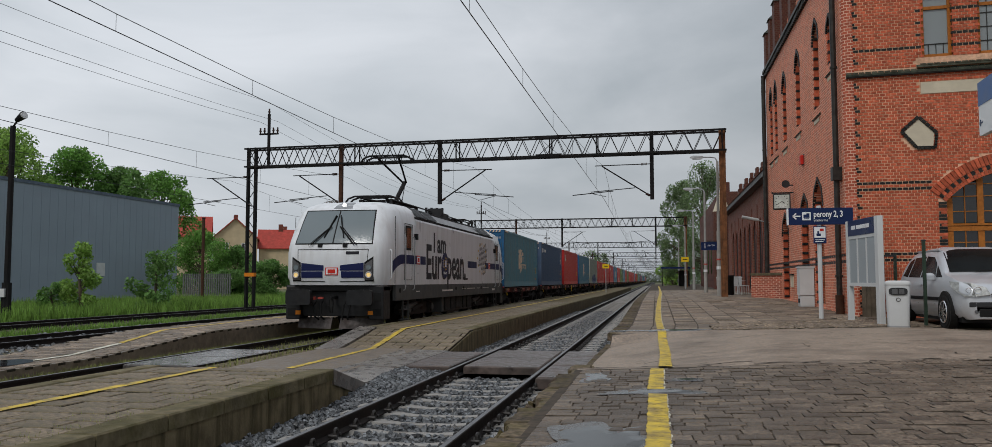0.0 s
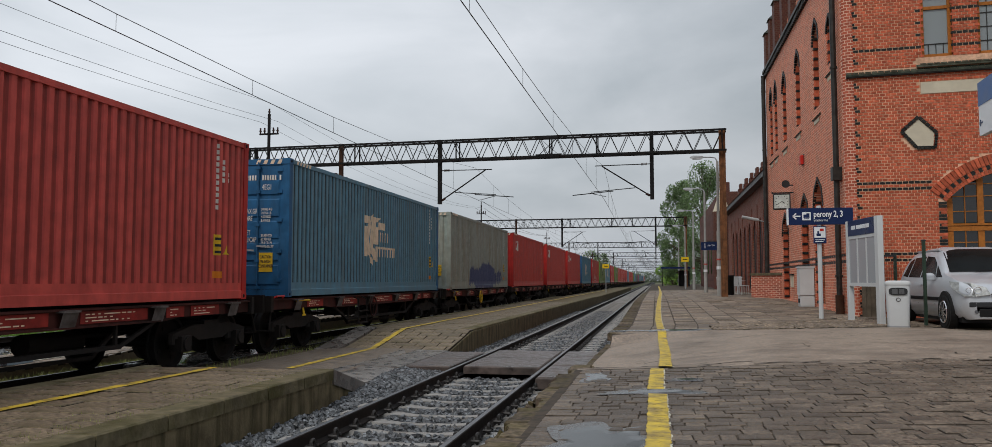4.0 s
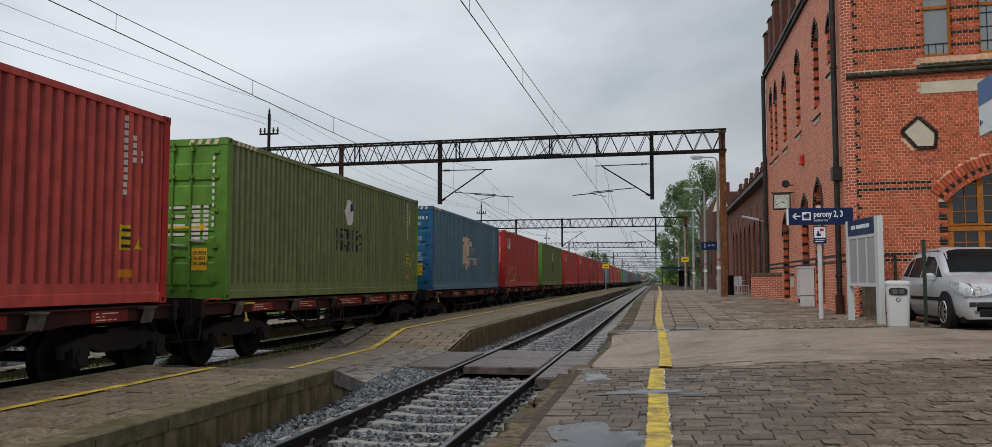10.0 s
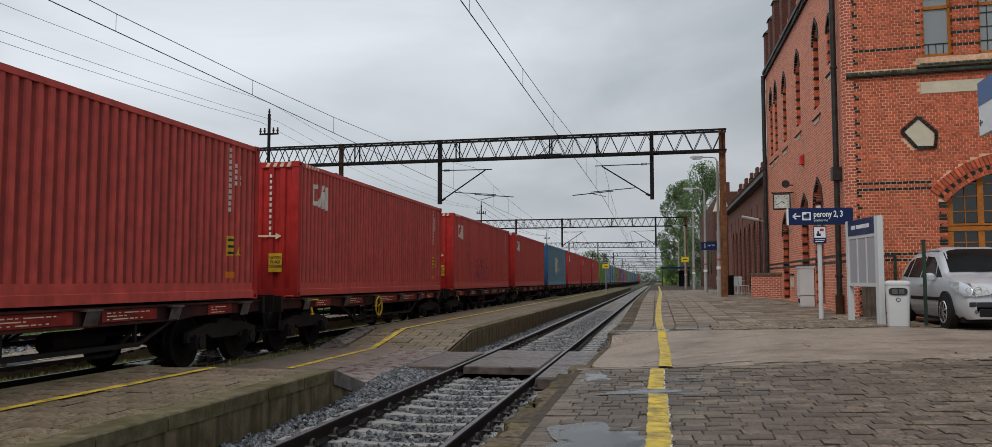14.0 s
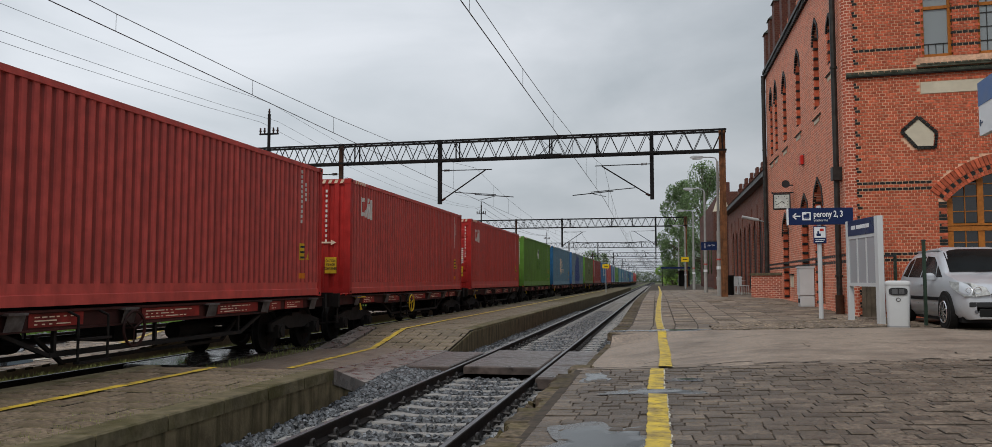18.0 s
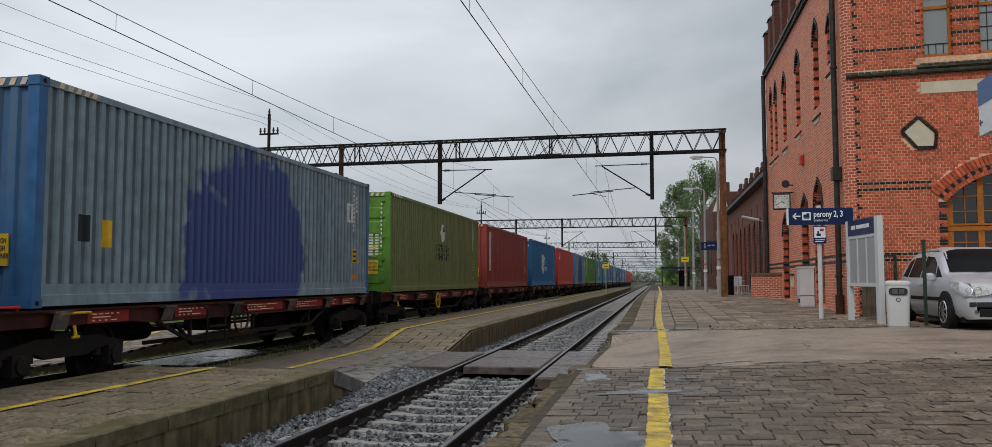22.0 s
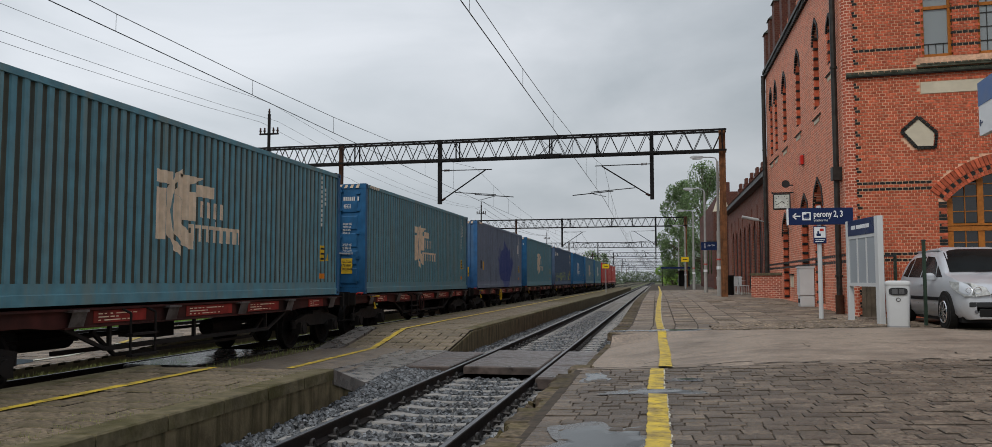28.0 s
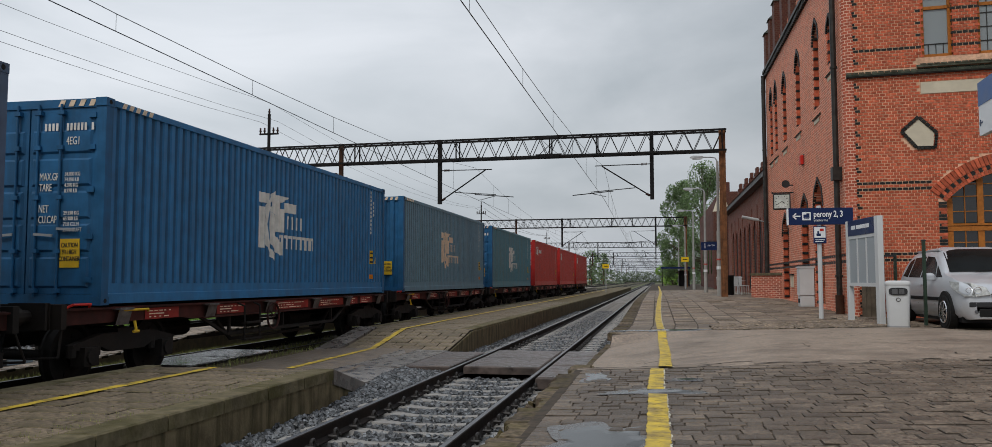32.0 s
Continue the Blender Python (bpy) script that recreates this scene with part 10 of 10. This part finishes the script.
# pale apron slabs and the ramp edges at the crossing
for y0, y1, x0, d0, d1 in ((10.95, 12.2, -4.95, 0.0, 0.08), (12.22, 13.9, -5.25, 0.08, 0.03), (13.92, 15.6, -5.2, 0.02, 0.02), (15.62, 17.35, -5.3, 0.02, 0.02)):
    za, zb = p2_height(y0) + 0.01, p2_height(y1) + 0.01
    part("apron_slab", Geo().add([(x0, y0, za), (-4.335, y0, za - d0), (-4.335, y1, zb - d1), (x0, y1, zb), (x0, y0, za - 0.2), (-4.335, y0, za - 0.2 - d0), (-4.335, y1, zb - 0.2 - d1), (x0, y1, zb - 0.2)], [(0, 1, 2), (0, 2, 3), (0, 4, 5, 1), (1, 5, 6, 2), (2, 6, 7, 3), (3, 7, 4, 0)]), M_SLAB, cop)
g = Geo()
rows = [[(x, y, p2_height(y) + 0.004) for x in (-7.1, -6.2, -5.4, -4.96)] for y in (10.85, 11.5, 12.2, 13.5, 15, 16.5, 17.45)]
g.v = [p for r in rows for p in r]
g.f = [(j * 4 + i, j * 4 + i + 1, j * 4 + i + 5, j * 4 + i + 4) for j in range(6) for i in range(3)]
part("crossing_surface", g, M_P3, cop, "wet worn brown crossing surface")
part("ramp_side", Geo().add([(-7.2, 17.0, 0.03), (-6.72, 17.2, 0.03), (-6.75, 19.8, 0.36), (-7.2, 19.8, 0.36), (-7.2, 17.0, -0.2), (-6.72, 17.2, -0.2), (-6.75, 19.8, -0.2), (-7.2, 19.8, -0.2)], [(0, 1, 2, 3), (0, 4, 5, 1), (1, 5, 6, 2), (3, 2, 6, 7), (0, 3, 7, 4)]), M_SLAB, cop, "pale concrete ramp cheek")

# paving stones of platform 1: rows across of uneven stones, each a little out of true
pr = random.Random(21)
PAVERS = {}
row, count = 0, 0
joined = Geo()
y = -4.0
while y < 11.3:
    x = -0.945
    dep = pr.choice((0.082, 0.090, 0.098))
    while x < 5.6:
        w = pr.choice((0.06, 0.075, 0.09, 0.105, 0.12, 0.135))
        if x < -0.9:
            w = 0.05 + 0.1 * pr.random()
        c = x + w
        if y < 10.9 + 0.08 * c and c < max(3.2, 0.62 * y + 1.2):
            z = platform_height(c, y) + pr.uniform(-0.005, 0.004)
            m = pose(c + pr.uniform(-0.003, 0.003), y + pr.uniform(-0.012, 0.012), z, pr.uniform(-2.4, 1.6), pr.uniform(-1.3, 1.3) - 2.0, pr.uniform(-3.5, 3.5))
            hw_ = w - pr.choice((0.003, 0.004, 0.005, 0.007))
            if count < 300 and -0.9 < x < 2.9 and 5.2 < y < 10.7 and pr.random() < 0.82 - 0.24 * (x + 0.9):
                key = (round(hw_, 3), dep)
                if key not in PAVERS:
                    PAVERS[key] = Geo().chamfer(-hw_, hw_, -dep, dep, -0.06, 0.0, 0.005).mesh("paving_stone", M_PAVER)
                    joint_dark_edges(PAVERS[key], M_GROUT)
                part("paving_stone", PAVERS[key], None, p1_base, at=m)
                count += 1
            else:
                g = Geo().chamfer(-hw_, hw_, -dep, dep, -0.06, 0.0, 0.005).move(m)
                joined.add(g.v, g.f)
        x += 2 * w
    y += 2 * dep + pr.choice((0.002, 0.004, 0.008))
    row += 1
part("paving_stones_beyond", joint_dark_edges(joined.mesh("paving_stones_beyond", M_PAVERMID), M_GROUT), None, p1_base)["kind"] = "stuff"
far_p = Geo()
y, row = 18.0, 0
while y < 70:
    x = p1_edge(y) + 0.48
    while x < 5.4:
        z = platform_height(x, y) + pr.uniform(-0.004, 0.004)
        g = Geo().chamfer(-0.243, 0.243, -0.240, 0.240, -0.06, 0.0, 0.016).move(pose(x, y, z, pr.uniform(-1.9, 1.4) + 0.5, -1.5 + pr.uniform(-0.6, 0.6), pr.uniform(-1.0, 1.0)))
        far_p.add(g.v, g.f)
        x += 0.5
    y += 0.5
    row += 1
part("square_paving", joint_dark_edges(far_p.mesh("square_paving", M_PAVERFAR)), None, p1_base)["kind"] = "stuff"
# cobbles between the asphalt and the building
cob = Geo()
for _ in range(1700):
    x, y = pr.uniform(1.2, 5.6), pr.uniform(17.6, 21.6)
    if y < 17.75 + 0.05 * x or (x < 4.2 and y > 19.0 + 0.4 * x):
        continue
    s = pr.uniform(0.045, 0.07)
    m = pose(x, y, platform_height(x, y) - 0.035, pr.uniform(-6, 6), pr.uniform(-6, 6), pr.uniform(0, 90))
    g = Geo().chamfer(-s, s, -s, s, 0, 0.065, 0.018).move(m)
    cob.add(g.v, g.f)
tagged(part("cobbles", joint_dark_edges(cob.mesh("cobbles", M_PAVERFAR)), None), "uneven small cobbles in front of the building", "cobbles", kind="stuff")
# small slabs of the far platform
p3s = Geo()
y, row = 6.0, 0
while y < 40:
    x = -12.5 + 0.11 * (row % 2)
    while x < -10.55:
        slope = (p3_height(y + 0.1) - p3_height(y - 0.1)) / 0.2
        g = Geo().chamfer(-0.144, 0.144, -0.093, 0.093, -0.05, 0.0, 0.007).move(pose(x, y, p3_height(y) + 0.014 + pr.uniform(-0.005, 0.004), math.degrees(math.atan(slope)) + pr.uniform(-0.8, 0.8), pr.uniform(-0.8, 0.8), pr.uniform(-1.0, 1.0)))
        p3s.add(g.v, g.f)
        x += 0.30
    y += 0.20
    row += 1
part("paving_slabs", joint_dark_edges(p3s.mesh("paving_slabs", M_PAVERFAR)), None, p3_base)["kind"] = "stuff"
# slabs of the island platform, half-lapped, cut at the edges
p2s = Geo()
row, count = 0, 0
SLAB2 = {}
y = -5.84
while y < 46:
    left = -6.94 if not 17.3 < y < 19.9 else -6.70
    right = -4.665 if (y < 9.85 or y > 20.0) else -4.34
    x = left - 0.25 * (row % 2)
    while x < right - 0.03:
        a, b = max(x, left), min(x + 0.5, right)
        if b - a > 0.05 and not 10.75 < y < 17.5:
            slope = (p2_height(y + 0.1) - p2_height(y - 0.1)) / 0.2
            m = pose((a + b) / 2, y, p2_height(y) + pr.uniform(-0.006, 0.005), math.degrees(math.atan(slope)) + pr.uniform(-0.6, 0.6), pr.uniform(-0.8, 0.8), pr.uniform(-1.0, 1.0))
            w = round((b - a) / 2 - 0.009, 3)
            if count < 300 and 4.5 < y < 24:
                if w not in SLAB2:
                    SLAB2[w] = Geo().chamfer(-w, w, -0.170, 0.170, -0.06, 0.0, 0.010).mesh("paving_slab", M_PAVERGREEN)
                    joint_dark_edges(SLAB2[w])
                part("paving_slab", SLAB2[w], None, p2_base, at=m)
                count += 1
            else:
                g = Geo().chamfer(-w, w, -0.170, 0.170, -0.06, 0.0, 0.010).move(m)
                p2s.add(g.v, g.f)
        x += 0.5
    y += 0.36
    row += 1
part("paving_slabs_beyond", joint_dark_edges(p2s.mesh("paving_slabs_beyond", M_PAVERGREEN)), None, p2_base)["kind"] = "stuff"

# bricks of the front wall
BR = {}
for nm, w in (("s", 0.0575),):
    BR[nm] = Geo().box(-w, w, 0.0, 0.03, 0.0, 0.0595).mesh("brick", M_BRICK)
bj, bk = Geo(), Geo()
br = random.Random(31)
row, count = 0, 0
z = 0.5
BANDS = (7.28, 3.94, 3.79, 2.12, 1.97)
while z < 9.4:
    band = any(abs(z + 0.03 - b) < 0.039 for b in BANDS)
    u = 0.0
    k = 0
    first_ = True
    while u < 3.7:
        if first_:
            w = 0.066 if row % 2 else 0.132
        else:
            w = 0.132
        a, b = u, u + w - 0.017
        mid = (a + b) / 2
        ok = not (front_hole(mid, z) or front_hole(mid, z + 0.06) or (6.60 < z < 6.77) or (1.62 < mid and 6.08 < z < 6.42) or (1.56 < mid and 6.72 < z < 7.04))
        if ok and 1.22 < mid < 1.96 and 4.72 < z < 5.5:
            ok = False if abs(mid - 1.6) < 0.34 * (1 - abs(z - 5.0) / 0.62) + 0.05 else True
        if ok:
            dark = (u < 0.14 and row % 4 < 2) or (band and (mid < 1.9 or z < 3)) or (1.56 < a < 1.80 and z > 7.1 and row % 4 == 0) or (1.92 < mid < 2.15 and z < 3.45 and row % 2 == 0) or (2.42 < mid < 2.98 and z > 7.1 and row % 4 < 1)
            d = br.uniform(-0.002, 0.002)
            zz = z + br.uniform(-0.0015, 0.0015)
            if dark:
                bk.box(a, b, -0.003 + d, 0.03, zz, zz + 0.0595)
            elif count < 300 and 2.0 < z < 4.9 and w > 0.1 and mid < 2.0:
                part("brick", BR["s"], None, fw, at=pose(mid, d, zz))
                count += 1
            else:
                bj.box(a, b, d, 0.03, zz, zz + 0.0595)
        first_ = False
        u += w
    z += 0.0770
    row += 1
z = 0.5
row = 0
while z < 3.4:
    (bk if row % 4 < 2 else bj).box(2.02 - 0.05 * (row % 4 < 2), 2.15, -0.004, 0.03, z, z + 0.0625)
    z += 0.077
    row += 1
part("bricks_above", bj, M_BRICKJ, fw)["kind"] = "stuff"
part("black_glazed_bricks", bk, M_BRICKDARK, fw)["kind"] = "stuff"

# cracks across the asphalt and along its broken rim
cg = Geo()
cr2 = random.Random(77)


def crack(x, y, ang, length, th):
    n_ = max(3, int(length / 0.09))
    for i in range(n_):
        ang += cr2.uniform(-0.5, 0.5)
        nx_, ny_ = x + 0.09 * math.cos(ang), y + 0.09 * math.sin(ang)
        if p1_edge(y) + 0.1 < x < 6 and 10.9 < y < 17.6:
            w_ = th * cr2.uniform(0.4, 1.3)
            dx, dy = -math.sin(ang) * w_, math.cos(ang) * w_
            z0_, z1_ = platform_height(x, y) + 0.013, platform_height(nx_, ny_) + 0.013
            cg.add([(x - dx, y - dy, z0_), (nx_ - dx, ny_ - dy, z1_), (nx_ + dx, ny_ + dy, z1_), (x + dx, y + dy, z0_)], [(0, 1, 2, 3)])
        x, y = nx_, ny_
        ang *= 0.92


for k in range(9):
    crack(-0.9 + 0.7 * k, 10.98 + 0.05 * k, 0.05, 0.9, 0.02)
for k in range(26):
    crack(cr2.uniform(-0.8, 4.5), cr2.uniform(11.2, 17.2), cr2.uniform(-0.5, 0.5), cr2.uniform(0.3, 1.4), 0.007)
part("crack", cg, M_JOINT, p1_base)["kind"] = "stuff"


def motions():
    """Everything that moves: the train rolls past, and its wheels turn."""
    times = [0, 4, 8, 12, 16, 20, 24, 28, 32]
    for ob, y, z in MOVING:
        walk(ob, [(t, pose(T2, y + run(t), z)) for t in times])
    for ob, y, r in AXLES:
        base = ob.matrix_basis.translation.copy()
        # the wheels turn while their wagon is near enough for it to show
        t0 = max(0.0, (y - 62) / 16.79)
        t1 = min(32.0, (y + 12) / 16.7)
        rows = [(0.0, Matrix.Translation(base))] if t0 > 0.2 else []
        n = max(1, int(math.ceil((t1 - t0) * FPS)))
        for i in range(n + 1):
            t = min(t1, t0 + i / FPS)
            a = -(run(t) - run(t0)) / r
            rows.append((t, Matrix.Translation(base) @ Matrix.Rotation(a, 4, "X")))
        if t1 < 31.8:
            rows.append((32.0, rows[-1][1]))
        walk(ob, rows)


motions()
